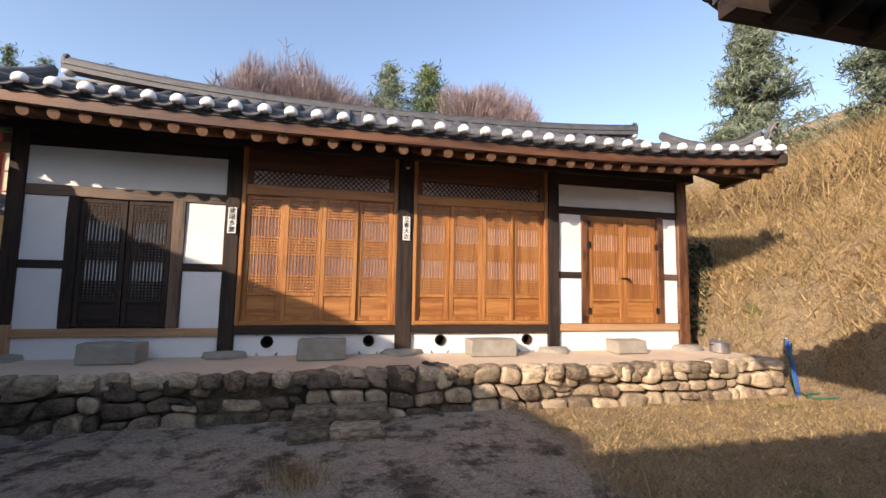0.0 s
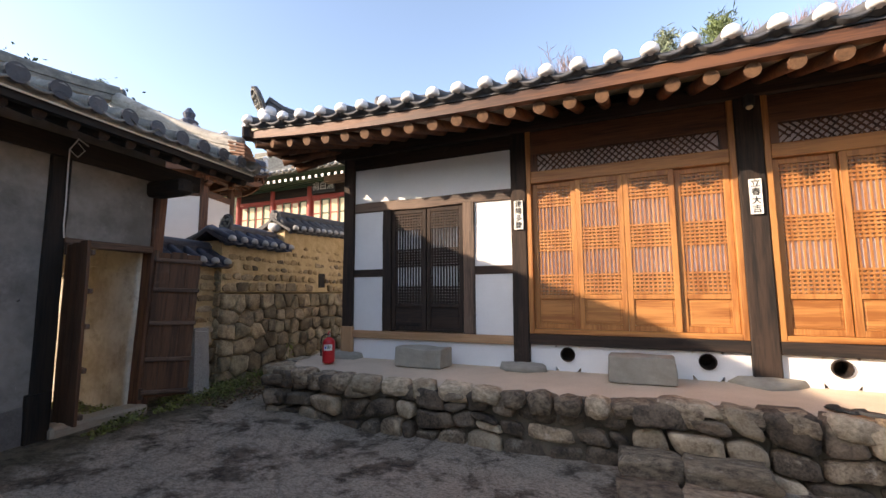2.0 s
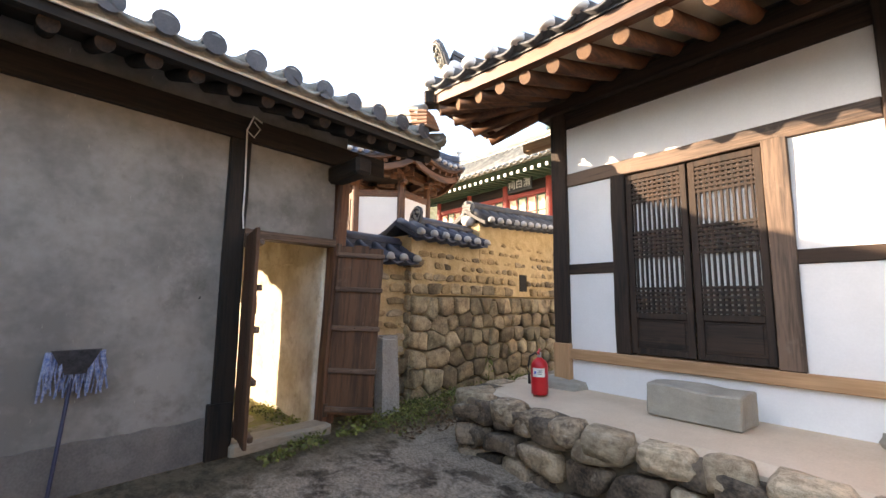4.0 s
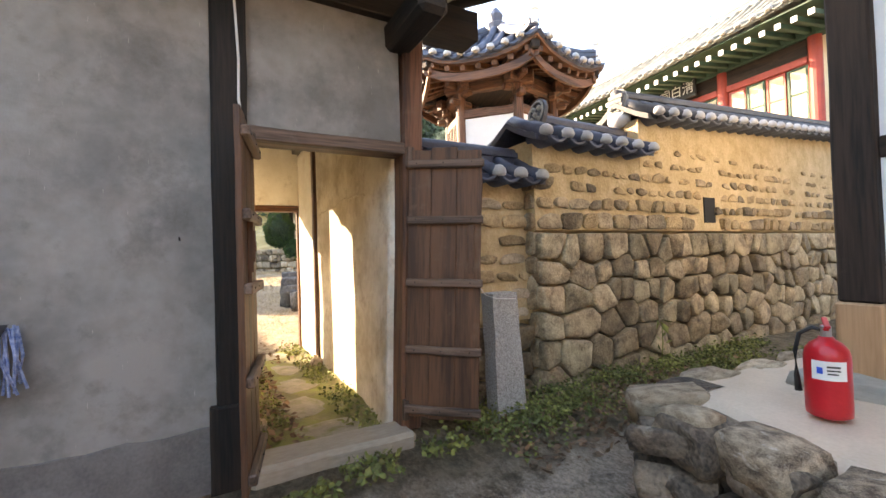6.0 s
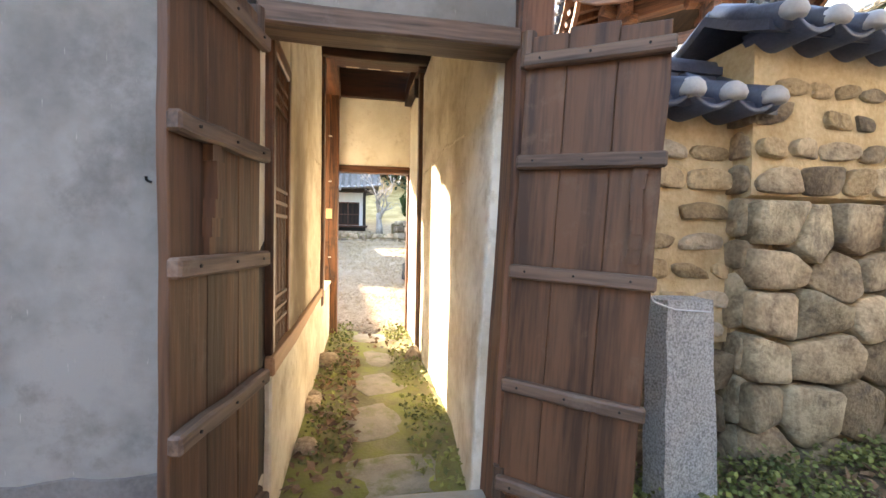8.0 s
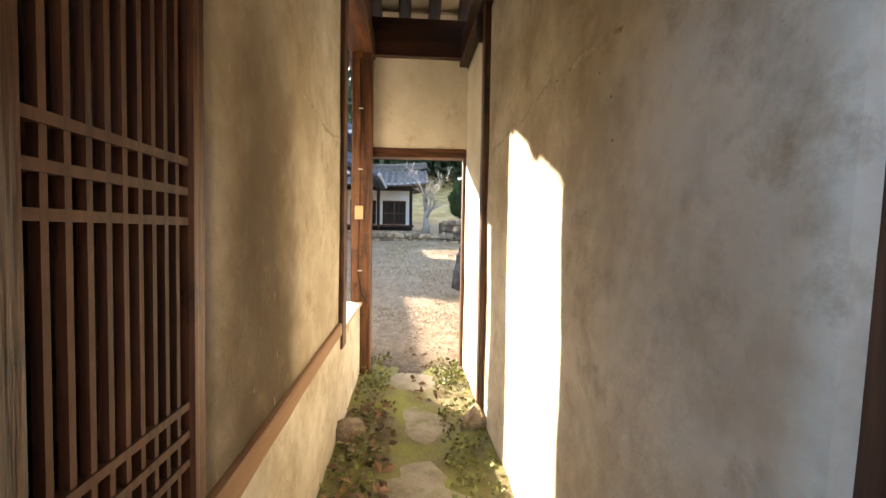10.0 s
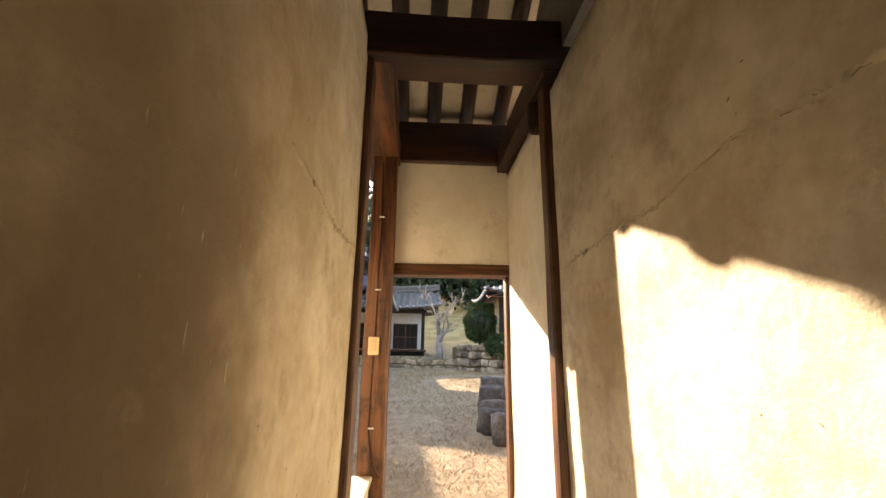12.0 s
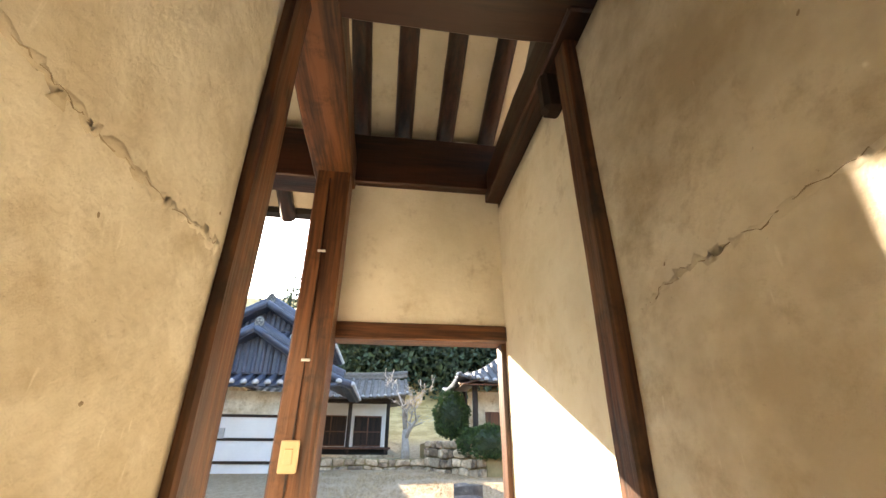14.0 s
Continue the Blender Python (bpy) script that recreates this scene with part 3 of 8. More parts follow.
for a, b in ((-3.49, -2.885), (-2.865, -2.27)):
    lattice_leaf(dark_door, a, b, 1.08, 2.98, FY + 0.01, DARK, DARK, 1.47, stile=0.06, bars_n=10, bar=0.010, paper=SIGN_WHITE)

# two middle bays, honey-coloured sliding doors with transom lattice
VENTS = [(-0.80, 0.84), (0.79, 0.84), (2.01, 0.84), (3.61, 0.84)]


def base_with_vents(x0, x1, vents):
    """White plaster skirting pierced by round flue holes."""
    bm = bmesh.new()
    r, n = 0.095, 20
    cuts = sorted(v for v in vents if x0 < v[0] < x1)
    xs = [x0] + [c[0] + s * 0.16 for c in cuts for s in (-1, 1)] + [x1]
    for i in range(0, len(xs), 2):
        box(bm, xs[i], xs[i + 1], FY + 0.02, FY + 0.16, P0, 0.96)
    for cx, cz in cuts:
        outer, inner, deep = [], [], []
        for k in range(n):
            a = 2 * math.pi * (k + 0.5) / n
            dx, dz = math.cos(a), math.sin(a)
            q = min(0.16 / max(abs(dx), 1e-6), (0.96 - cz if dz > 0 else cz - P0) / max(abs(dz), 1e-6))
            outer.append(bm.verts.new((cx + dx * q, FY + 0.02, cz + dz * q)))
            inner.append(bm.verts.new((cx + dx * r, FY + 0.02, cz + dz * r)))
            deep.append(bm.verts.new((cx + dx * r, FY + 0.25, cz + dz * r)))
        for k in range(n):
            j = (k + 1) % n
            bm.faces.new((outer[k], outer[j], inner[j], inner[k]))
            bm.faces.new((inner[k], inner[j], deep[j], deep[k]))
        bm.faces.new(deep)
    part("white_base", bm, WHITE, house)
    for cx, cz in cuts:
        bm = bmesh.new()
        n = 20
        for (ra, rb, y0, y1) in ((0.094, 0.082, FY - 0.01, FY + 0.24),):
            a0 = [bm.verts.new((cx + ra * math.cos(2 * math.pi * k / n), y0, cz + ra * math.sin(2 * math.pi * k / n))) for k in range(n)]
            a1 = [bm.verts.new((cx + rb * math.cos(2 * math.pi * k / n), y0, cz + rb * math.sin(2 * math.pi * k / n))) for k in range(n)]
            b1 = [bm.verts.new((cx + rb * math.cos(2 * math.pi * k / n), y1, cz + rb * math.sin(2 * math.pi * k / n))) for k in range(n)]
            b0 = [bm.verts.new((cx + ra * math.cos(2 * math.pi * k / n), y1 - 0.2, cz + ra * math.sin(2 * math.pi * k / n))) for k in range(n)]
            for k in range(n):
                j = (k + 1) % n
                bm.faces.new((a0[k], a0[j], a1[j], a1[k]))
                bm.faces.new((a1[k], a1[j], b1[j], b1[k]))
                bm.faces.new((a0[k], b0[k], b0[j], a0[j]))
            bm.faces.new(b1)
        part("vent_pipe", bm, DARK["y"], house)


def sliding_bay(x0, x1):
    beam("sill_beam", (x0, x1, FY - 0.04, FY + 0.16, 0.96, 1.10), DARK["x"], house, warp=0.006)
    base_with_vents(x0, x1, VENTS)
    fr = [(x0, x0 + 0.07, FY - 0.03, FY + 0.12, 1.10, 3.95), (x1 - 0.07, x1, FY - 0.03, FY + 0.12, 1.10, 3.95)]
    for b in fr:
        beam("door_jamb", b, HONEY["z"], house)
    beam("door_sill", (x0 + 0.07, x1 - 0.07, FY - 0.03, FY + 0.12, 1.102, 1.17), HONEY["x"], house)
    beam("door_head", (x0 + 0.07, x1 - 0.07, FY - 0.02, FY + 0.12, 3.19, 3.36), HONEY["x"], house)
    beam("transom_board", (x0 + 0.07, x1 - 0.07, FY + 0.0, FY + 0.10, 3.61, 3.95), RAFTER["x"], house)
    a, b, z0, z1 = x0 + 0.16, x1 - 0.16, 3.37, 3.60
    for q in ((x0 + 0.07, a), (b, x1 - 0.07)):
        beam("transom_stile", (q[0], q[1], FY, FY + 0.10, 3.36, 3.61), RAFTER["z"], house, bevel=0.003)
    # diagonal transom lattice
    bm = bmesh.new()
    n = int((b - a) / 0.085)
    for s in (1, -1):
        for k in range(-3, n + 1):
            cx = a + (k + 0.5) * 0.085 + 0.1
            m = Matrix.Translation((cx, FY + (0.02 if s > 0 else 0.034), (z0 + z1) / 2)) @ Matrix.Rotation(s * radians(45), 4, "Y")
            lim = min(0.165, (cx - a) * 1.41, (b - cx) * 1.41)
            if lim > 0.03:
                box(bm, -0.009, 0.009, -0.007, 0.007, -lim, lim, m=m)
    part("transom_lattice", bm, RAFTER["z"], house)
    bm = bmesh.new()
    box(bm, a, b, FY + 0.05, FY + 0.06, z0, z1)
    part("transom_paper", bm, PAPER, house)
    door = thing("sliding_door", "four honey-coloured pine lattice door leaves lined with paper", "door", group="sliding doors of the hall")
    w = (x1 - x0 - 0.14) / 4
    for k in range(4):
        y = FY + (0.045 if k in (0, 3) else 0.0)
        xa, xb = x0 + 0.07 + k * w, x0 + 0.07 + (k + 1) * w
        lattice_leaf(door, xa + 0.002, xb - 0.002, 1.172, 3.188, y, HONEY, HONEY, 1.60, stile=0.068, bars_n=9)


sliding_bay(-1.29, 1.22)
sliding_bay(1.49, 4.02)

# right bay
for nm, b in (("white_panel", (4.24, 6.83, 3.32, P1)), ("white_panel", (4.24, 4.74, 2.08, 3.2)), ("white_panel", (4.24, 4.76, 1.12, 1.96)),
              ("white_panel", (6.5, 6.83, 2.08, 3.2)), ("white_panel", (6.5, 6.83, 1.12, 1.96)), ("white_base", (4.24, 6.83, P0, 0.98))):
    wall_panel(nm, *b, house)
beam("lintel_rail", (4.24, 6.83, FY - 0.01, FY + 0.12, 3.18, 3.32), DARK["x"], house, warp=0.01)
beam("middle_rail", (4.24, 4.74, FY, FY + 0.12, 1.96, 2.08), DARK["x"], house)
beam("middle_rail", (6.5, 6.83, FY, FY + 0.12, 1.96, 2.08), OLD["x"], house)
beam("sill_beam", (4.24, 6.83, FY - 0.03, FY + 0.14, 0.98, 1.11), FRESH["x"], house)
beam("door_post", (4.72, 4.87, FY - 0.01, FY + 0.14, 1.11, 3.2), LIT_POST["z"], house, warp=0.01)
beam("door_post", (6.37, 6.52, FY - 0.01, FY + 0.14, 1.11, 3.2), LIT_POST["z"], house, warp=0.01)
pale_door = thing("lattice_door", "closed pair of pale pine lattice doors with iron hinges", "door")
for a, b in ((4.88, 5.615), (5.625, 6.36)):
    lf = lattice_leaf(pale_door, a, b, 1.12, 3.17, FY + 0.01, HONEY, HONEY, 1.56, stile=0.075, bars_n=11, bar=0.0105)
IRON = material("black_iron", (0.015, 0.014, 0.013), (0.05, 0.045, 0.04), rough=0.5, bump=0.2, metal=0.8)
for hx in (4.88, 6.36):
    for hz in (1.3, 2.55, 2.95):
        bm = bmesh.new()
        box(bm, hx - 0.035, hx + 0.035, FY - 0.018, FY + 0.008, hz, hz + 0.11, bevel=0.004)
        tube(bm, (hx, FY - 0.02, hz - 0.005), (hx, FY - 0.02, hz + 0.115), 0.012, sides=8)
        part("hinge", bm, IRON, pale_door)
bm = bmesh.new()
sweep(bm, [(5.56, FY - 0.01, 1.98), (5.66, FY - 0.03, 1.98), (5.74, FY - 0.03, 1.96)], 0.012, sides=6)
sweep(bm, [(5.74 + 0.03 * math.cos(a), FY - 0.03, 1.92 + 0.035 * math.sin(a)) for a in [k * 0.6 for k in range(11)]], 0.007, sides=5, up=(0, 1, 0))
part("latch", bm, IRON, pale_door)

# wall plate, side and back walls
beam("wall_plate", (-4.6, 7.25, FY - 0.06, FY + 0.2, P1 + 0.21, 4.16), DARK["x"], house, bevel=0.02)
beam("plate_board", (-4.22, 6.83, FY + 0.0, FY + 0.15, P1, P1 + 0.208), DARK["x"], house)
for x in (-4.32, 7.06 - 0.11):
    s = -1 if x < 0 else 1
    bm = bmesh.new()
    box(bm, x - 0.05, x + 0.05, FY + 0.19, 12.0, P0, 4.0)
    part("side_wall", bm, WHITE, house)
    for z in (1.0, 2.0, 3.05):
        beam("side_rail", (x - 0.08, x + 0.08, FY + 0.19, 12.0, z, z + 0.12), DARK["y"], house)
    beam("side_plate", (x - 0.13, x + 0.13, FY + 0.21, 12.0, 3.95, 4.16), DARK["y"], house)
bm = bmesh.new()
box(bm, -4.42, 7.06, 12.0, 12.15, P0, 4.0)
part("back_wall", bm, WHITE, house)
bm = bmesh.new()
box(bm, -4.3, 6.95, FY + 0.45, FY + 0.5, P0, 4.0)
part("inner_wall", bm, CREAM, house)

# roof
HX0, HX1, EY, EZ = -5.36, 8.0, 6.89, 4.055
HW = HX1 - HX0


def house_lift(u):
    s = abs(u / HW * 2 - 1)
    return 0.24 * s ** 3.2


ROOF_H = 1.46
def house_reach(u):
    d = min(u, HW - u)
    return 3.3 if d > 0.30 else max(0.05, d * 1.9)


tiled_slope(house, pose(HX0, EY, EZ), HW, 3.3, ROOF_H, house_lift, house_reach, cap=CAP_WHITE, spacing=0.345, r=0.088)
tiled_slope(house, pose(HX1, EY + 6.6, EZ, 0, 0, 180), HW, 3.3, ROOF_H, house_lift, house_reach, cap=CAP_WHITE, spacing=0.345, r=0.088)
SIDE = 1.25
for mm, flip in ((pose(HX0, EY + SIDE, EZ, 0, 0, -90), True), (pose(HX1, EY, EZ, 0, 0, 90), False)):
    near = (lambda u: SIDE - u) if flip else (lambda u: u)
    tiled_slope(house, mm, SIDE, 3.3, ROOF_H, lambda u: 0.24 * abs(near(u) / 3.3 - 1) ** 3.2, lambda u: min(0.5, max(0.05, near(u) * 0.8)), cap=CAP_WHITE, spacing=0.345, r=0.088)
ridge = [(x, EY + 3.3, EZ + ROOF_H - 0.1 + (0.36 if x < 1.2 else 0.27) * abs((x - 1.2) / 6.3) ** 2.4) for x in [-5.05 + 0.5 * k for k in range(26)]]
ridge_tiles(house, ridge, 0.22, 0.26, top_r=0.085, name="main_ridge")
for q, ang in ((ridge[0], -90), (ridge[-1], 90)):
    end_tile(house, pose(q[0], q[1], q[2] + 0.02, 0, 0, ang), 0.33)
for s, cx in ((1, HX0), (-1, HX1)):
    for t in (1, -1):
        y0 = EY if t > 0 else EY + 6.6
        hip = [(cx + s * (0.22 + 0.11 * k), y0 + t * (0.2 + 0.19 * k), EZ + 0.27 + 0.010 * k * k + 0.26 * math.exp(-k * 0.55)) for k in range(9)]
        ridge_tiles(house, hip, 0.13, 0.2, top_r=0.075, name="hip_ridge", layers=3)
        end_tile(house, pose(hip[0][0] - s * 0.02, hip[0][1] - t * 0.05, hip[0][2] - 0.10, 24 * t, 0, (-28 * s) if t > 0 else 180 + 30 * s), 0.42)
# gables
for x, s in ((-4.95, -1), (7.55, 1)):
    bm = bmesh.new()
    vs = [bm.verts.new((x + e, y, z)) for e in (-0.05, 0.05) for y, z in ((EY + 0.9, EZ + 0.3), (EY + 5.7, EZ + 0.3), (EY + 3.3, EZ + ROOF_H - 0.12))]
    bm.faces.new(vs[:3])
    bm.faces.new(vs[3:][::-1])
    for i in range(3):
        bm.faces.new((vs[i], vs[(i + 1) % 3], vs[3 + (i + 1) % 3], vs[3 + i]))
    part("gable_wall", bm, TILE_OLD, house)


def eave_edge(parent, m, width, lift, z0, z1, y0, y1, material, name="eave_board"):
    """A long board that follows the curve of the eave."""
    bm = bmesh.new()
    prev = None
    n = max(6, int(width / 0.4))
    for i in range(n + 1):
        u = width * i / n
        ring = [bm.verts.new((u, y, z + lift(u))) for y, z in ((y0, z0), (y1, z0), (y1, z1), (y0, z1))]
        if prev:
            for q in range(4):
                bm.faces.new((prev[q], prev[(q + 1) % 4], ring[(q + 1) % 4], ring[q]))
        else:
            bm.faces.new(ring)
        prev = ring
    bm.faces.new(prev[::-1])
    return part(name, bm, material, parent, m=m)


def soffit(parent, m, width, lift, y0, y1, z0, z1, material, t=0.04):
    bm = bmesh.new()
    prev = None
    n = max(6, int(width / 0.4))
    for i in range(n + 1):
        u = width * i / n
        ring = [bm.verts.new(p) for p in ((u, y0, z0 + lift(u)), (u, y1, z1), (u, y1, z1 + t), (u, y0, z0 + t + lift(u)))]
        if prev:
            for q in range(4):
                bm.faces.new((prev[q], prev[(q + 1) % 4], ring[(q + 1) % 4], ring[q]))
        else:
            bm.faces.new(ring)
        prev = ring
    bm.faces.new(prev[::-1])
    return part("soffit", bm, material, parent, m=m)


HM = pose(HX0, EY, EZ)
eave_edge(house, HM, HW, house_lift, -0.235, -0.105, 0.02, 0.13, RAFTER["x"])
soffit(house, pose(HX0 + 0.1, EY, EZ), HW - 0.2, lambda u: house_lift(u + 0.1), 0.1, 1.6, -0.145, 0.36, SOFFIT)
for k in range(40):
    u = 0.12 + k * (HW - 0.24) / 39
    x = HX0 + u
    lz = house_lift(u)
    bx = min(max(x, -4.1), 6.75)
    lean = x - bx
    a = (bx + lean * 0.12, FY + 0.35, EZ + 0.235)
    b = (x, EY + 0.10 + rnd.uniform(-0.015, 0.015), EZ - 0.30 + lz)
    round_rafter("rafter", a, b, 0.072, RAFTER["y"], house)
for s, x0 in ((1, HX0), (-1, HX1)):
    ms = pose(HX0, EY + SIDE, EZ, 0, 0, -90) if s > 0 else pose(HX1, EY, EZ, 0, 0, 90)
    near = (lambda u: SIDE - u) if s > 0 else (lambda u: u)
    lf = lambda u: 0.24 * abs(near(u) / 3.3 - 1) ** 3.2
    eave_edge(house, ms, SIDE, lf, -0.235, -0.105, 0.02, 0.13, RAFTER["x"])
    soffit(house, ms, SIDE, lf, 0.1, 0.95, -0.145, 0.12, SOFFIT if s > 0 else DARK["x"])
    for k in range(3 if s > 0 else 1):
        y = EY + 0.35 + k * 0.345
        by = FY + 0.3
        round_rafter("rafter", (x0 + s * 1.2, by + (y - by) * 0.12, EZ + 0.22), (x0 + s * 0.10, y, EZ - 0.30 + 0.24 * abs((y - EY) / 3.3 - 1) ** 3.2), 0.072, RAFTER["x"], house)
    # verge board under the gable edge
    bm = bmesh.new()
    vs = [bm.verts.new((x0 + s * e, y, z)) for e in (0.0, 0.06) for y, z in ((EY + 1.0, EZ + 0.02), (EY + 3.3, EZ + ROOF_H - 0.15), (EY + 3.3, EZ + ROOF_H - 0.40), (EY + 1.0, EZ - 0.20))]
    bm.faces.new(vs[:4])
    bm.faces.new(vs[4:][::-1])
    for i in range(4):
        bm.faces.new((vs[i], vs[(i + 1) % 4], vs[4 + (i + 1) % 4], vs[4 + i]))
    part("verge_board", bm, RAFTER["y"], house)
    bm = bmesh.new()
    box(bm, -0.10, 0.10, -0.09, 0.09, 0, 2.1, bevel=0.02, m=look((x0 + s * 1.35, FY + 0.25, EZ + 0.12), (x0 + s * 0.08, EY + 0.10, EZ - 0.12 + 0.2)) @ pose(0, 0, 0, 180, 0, 0))
    part("hip_rafter", bm, DARK["z"], house)
beam("brace_timber", (-4.9, -4.42, FY + 0.0, FY + 0.14, 3.62, 3.74), FRESH["x"], house, label="pale squared timber end under the eave")

# ---- platform of field stones ----
platform = tagged(thing("platform", "raised earth platform edged with rough field stones", "platform"), kind="structure")
PX0, PX1, PY = -5.0, 7.75, 6.82


def front_edge(x):
    return PY + 0.06 * math.sin(x * 1.1) + 0.05 * math.sin(x * 2.7 + 1)


bm = bmesh.new()
prev = None
n = 52
for i in range(n + 1):
    x = PX0 + 0.1 + (PX1 - PX0 - 0.2) * i / n
    y = front_edge(x) + 0.20
    if i < 3:
        y += (3 - i) * 0.08
    h = P0 - 0.02 + 0.012 * math.sin(x * 2.1)
    ring = [bm.verts.new(p) for p in ((x, y, -0.1), (x, y, h - 0.05), (x, y + 0.1, h), (x, 8.0, P0), (x, 12.3, P0), (x, 12.3, -0.1))]
    if prev:
        for q in range(5):
            bm.faces.new((prev[q], prev[q + 1], ring[q + 1], ring[q]))
    else:
        bm.faces.new(ring)
    prev = ring
bm.faces.new(prev[::-1])
part("platform_bed", bm, PLATFORM_EARTH, platform)
bm = bmesh.new()
for i in range(40):
    x = PX0 + 0.14 + (PX1 - PX0 - 0.28) * i / 40
    box(bm, x, x + (PX1 - PX0 - 0.28) / 40 + 0.01, front_edge(x) + 0.15 + (0.1 if i < 1 else 0), front_edge(x) + 0.3, -0.05, P0 - 0.09)
box(bm, PX0 + 0.03, PX0 + 0.16, PY + 0.3, 11.9, -0.05, P0 - 0.09)
part("mortar_face", bm, MORTAR, platform)


# ---- gate building with its passage; everything here stands in the frame GATE ----
gate = thing("gate_house", "low plastered gate building with dark timbers and old tiled roof", "gate house", GATE)
SILL = material("worn_sill", (0.26, 0.22, 0.165), (0.42, 0.37, 0.29), scale=4, rough=0.85, bump=0.35, stretch=(1, 0.3, 1))


def worn(mt, depth=0.012, flecks=0.5, dark=(0.33, 0.255, 0.15)):
    """Adds trowel marks, pitting and pale scratches to a plaster."""
    nn, ll = mt.node_tree.nodes, mt.node_tree.links
    bs = nn["Principled BSDF"]
    co = nn.new("ShaderNodeTexCoord")
    def tex(scale, detail, rough, stretch=(1, 1, 1)):
        mp, n = nn.new("ShaderNodeMapping"), nn.new("ShaderNodeTexNoise")
        mp.inputs["Scale"].default_value = stretch
        n.inputs["Scale"].default_value, n.inputs["Detail"].default_value, n.inputs["Roughness"].default_value = scale, detail, rough
        ll.new(co.outputs["Object"], mp.inputs["Vector"])
        ll.new(mp.outputs[0], n.inputs["Vector"])
        return n.outputs["Fac"]
    def rng(src, a, b, top=1.0):
        r = nn.new("ShaderNodeMapRange")
        r.inputs["From Min"].default_value, r.inputs["From Max"].default_value, r.inputs["To Max"].default_value = a, b, top
        ll.new(src, r.inputs["Value"])
        return r.outputs[0]
    def blend(f, colour):
        m = nn.new("ShaderNodeMix")
        m.data_type = "RGBA"
        ll.new(f, m.inputs["Factor"])
        ll.new(bs.inputs["Base Color"].links[0].from_socket, m.inputs["A"])
        m.inputs["B"].default_value = (*colour, 1)
        ll.new(m.outputs["Result"], bs.inputs["Base Color"])
    mid, pit = tex(7.0, 10, 0.72), tex(55.0, 5, 0.7)
    blend(rng(mid, 0.56, 0.72, 0.42), dark)
    blend(rng(pit, 0.66, 0.74, 0.5), (0.26, 0.20, 0.12))
    blend(rng(tex(30.0, 3, 0.5, (2.5, 2.5, 0.35)), 0.70, 0.76, flecks), (0.86, 0.81, 0.70))
    up = nn.new("ShaderNodeMath")
    up.operation = "MULTIPLY_ADD"
    ll.new(pit, up.inputs[0])
    up.inputs[1].default_value = 0.16
    ll.new(mid, up.inputs[2])
    bp = nn.new("ShaderNodeBump")
    bp.inputs["Strength"].default_value, bp.inputs["Distance"].default_value = 0.75, depth
    ll.new(up.outputs[0], bp.inputs["Height"])
    if bs.inputs["Normal"].links:
        ll.new(bs.inputs["Normal"].links[0].from_socket, bp.inputs["Normal"])
    ll.new(bp.outputs[0], bs.inputs["Normal"])
    return mt


def smoked_plaster():
    """Earth plaster with one tall, ragged, smoke-dark stain that widens towards its foot."""
    mt = CREAM.copy()
    mt.name = "smoke_stained_plaster"
    nn, ll = mt.node_tree.nodes, mt.node_tree.links
    bs = nn["Principled BSDF"]
    src = bs.inputs["Base Color"].links[0].from_socket
    def calc(op, *args):
        m = nn.new("ShaderNodeMath")
        m.operation = op
        for k, v in enumerate(args):
            if isinstance(v, (int, float)):
                m.inputs[k].default_value = v
            else:
                ll.new(v, m.inputs[k])
        return m.outputs[0]
    def smooth(v, a, b):
        r = nn.new("ShaderNodeMapRange")
        r.interpolation_type = "SMOOTHSTEP"
        r.inputs["From Min"].default_value, r.inputs["From Max"].default_value = a, b
        ll.new(v, r.inputs["Value"])
        return r.outputs[0]
    co, sep, wob = nn.new("ShaderNodeTexCoord"), nn.new("ShaderNodeSeparateXYZ"), nn.new("ShaderNodeTexNoise")
    wob.inputs["Scale"].default_value, wob.inputs["Detail"].default_value, wob.inputs["Roughness"].default_value = 3.4, 8.0, 0.62
    ll.new(co.outputs["Object"], wob.inputs["Vector"])
    ll.new(co.outputs["Object"], sep.inputs[0])
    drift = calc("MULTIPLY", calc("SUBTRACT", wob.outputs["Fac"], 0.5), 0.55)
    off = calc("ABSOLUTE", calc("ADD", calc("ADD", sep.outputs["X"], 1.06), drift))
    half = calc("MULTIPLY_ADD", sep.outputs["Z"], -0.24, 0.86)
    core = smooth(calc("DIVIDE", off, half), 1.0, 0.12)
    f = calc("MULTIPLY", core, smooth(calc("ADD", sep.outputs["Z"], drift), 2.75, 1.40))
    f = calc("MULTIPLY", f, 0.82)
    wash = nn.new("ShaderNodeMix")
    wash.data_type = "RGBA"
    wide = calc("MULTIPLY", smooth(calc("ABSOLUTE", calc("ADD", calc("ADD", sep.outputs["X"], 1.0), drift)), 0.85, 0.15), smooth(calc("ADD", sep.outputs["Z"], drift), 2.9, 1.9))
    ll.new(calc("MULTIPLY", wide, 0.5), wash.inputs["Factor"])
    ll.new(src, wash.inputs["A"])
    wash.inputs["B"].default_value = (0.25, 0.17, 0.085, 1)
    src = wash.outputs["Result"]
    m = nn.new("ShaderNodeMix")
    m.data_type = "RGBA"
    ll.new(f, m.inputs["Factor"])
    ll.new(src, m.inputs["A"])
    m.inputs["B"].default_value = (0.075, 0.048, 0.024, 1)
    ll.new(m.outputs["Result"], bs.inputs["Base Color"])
    return worn(mt, 0.014, 0.35)


SMOKED = smoked_plaster()
worn(CREAM)
worn(GREY_PLASTER, 0.008, 0.25, (0.13, 0.125, 0.11))
worn(LIT_PLASTER, 0.006, 0.2)
WS = -9.0                                       # southern end of the building


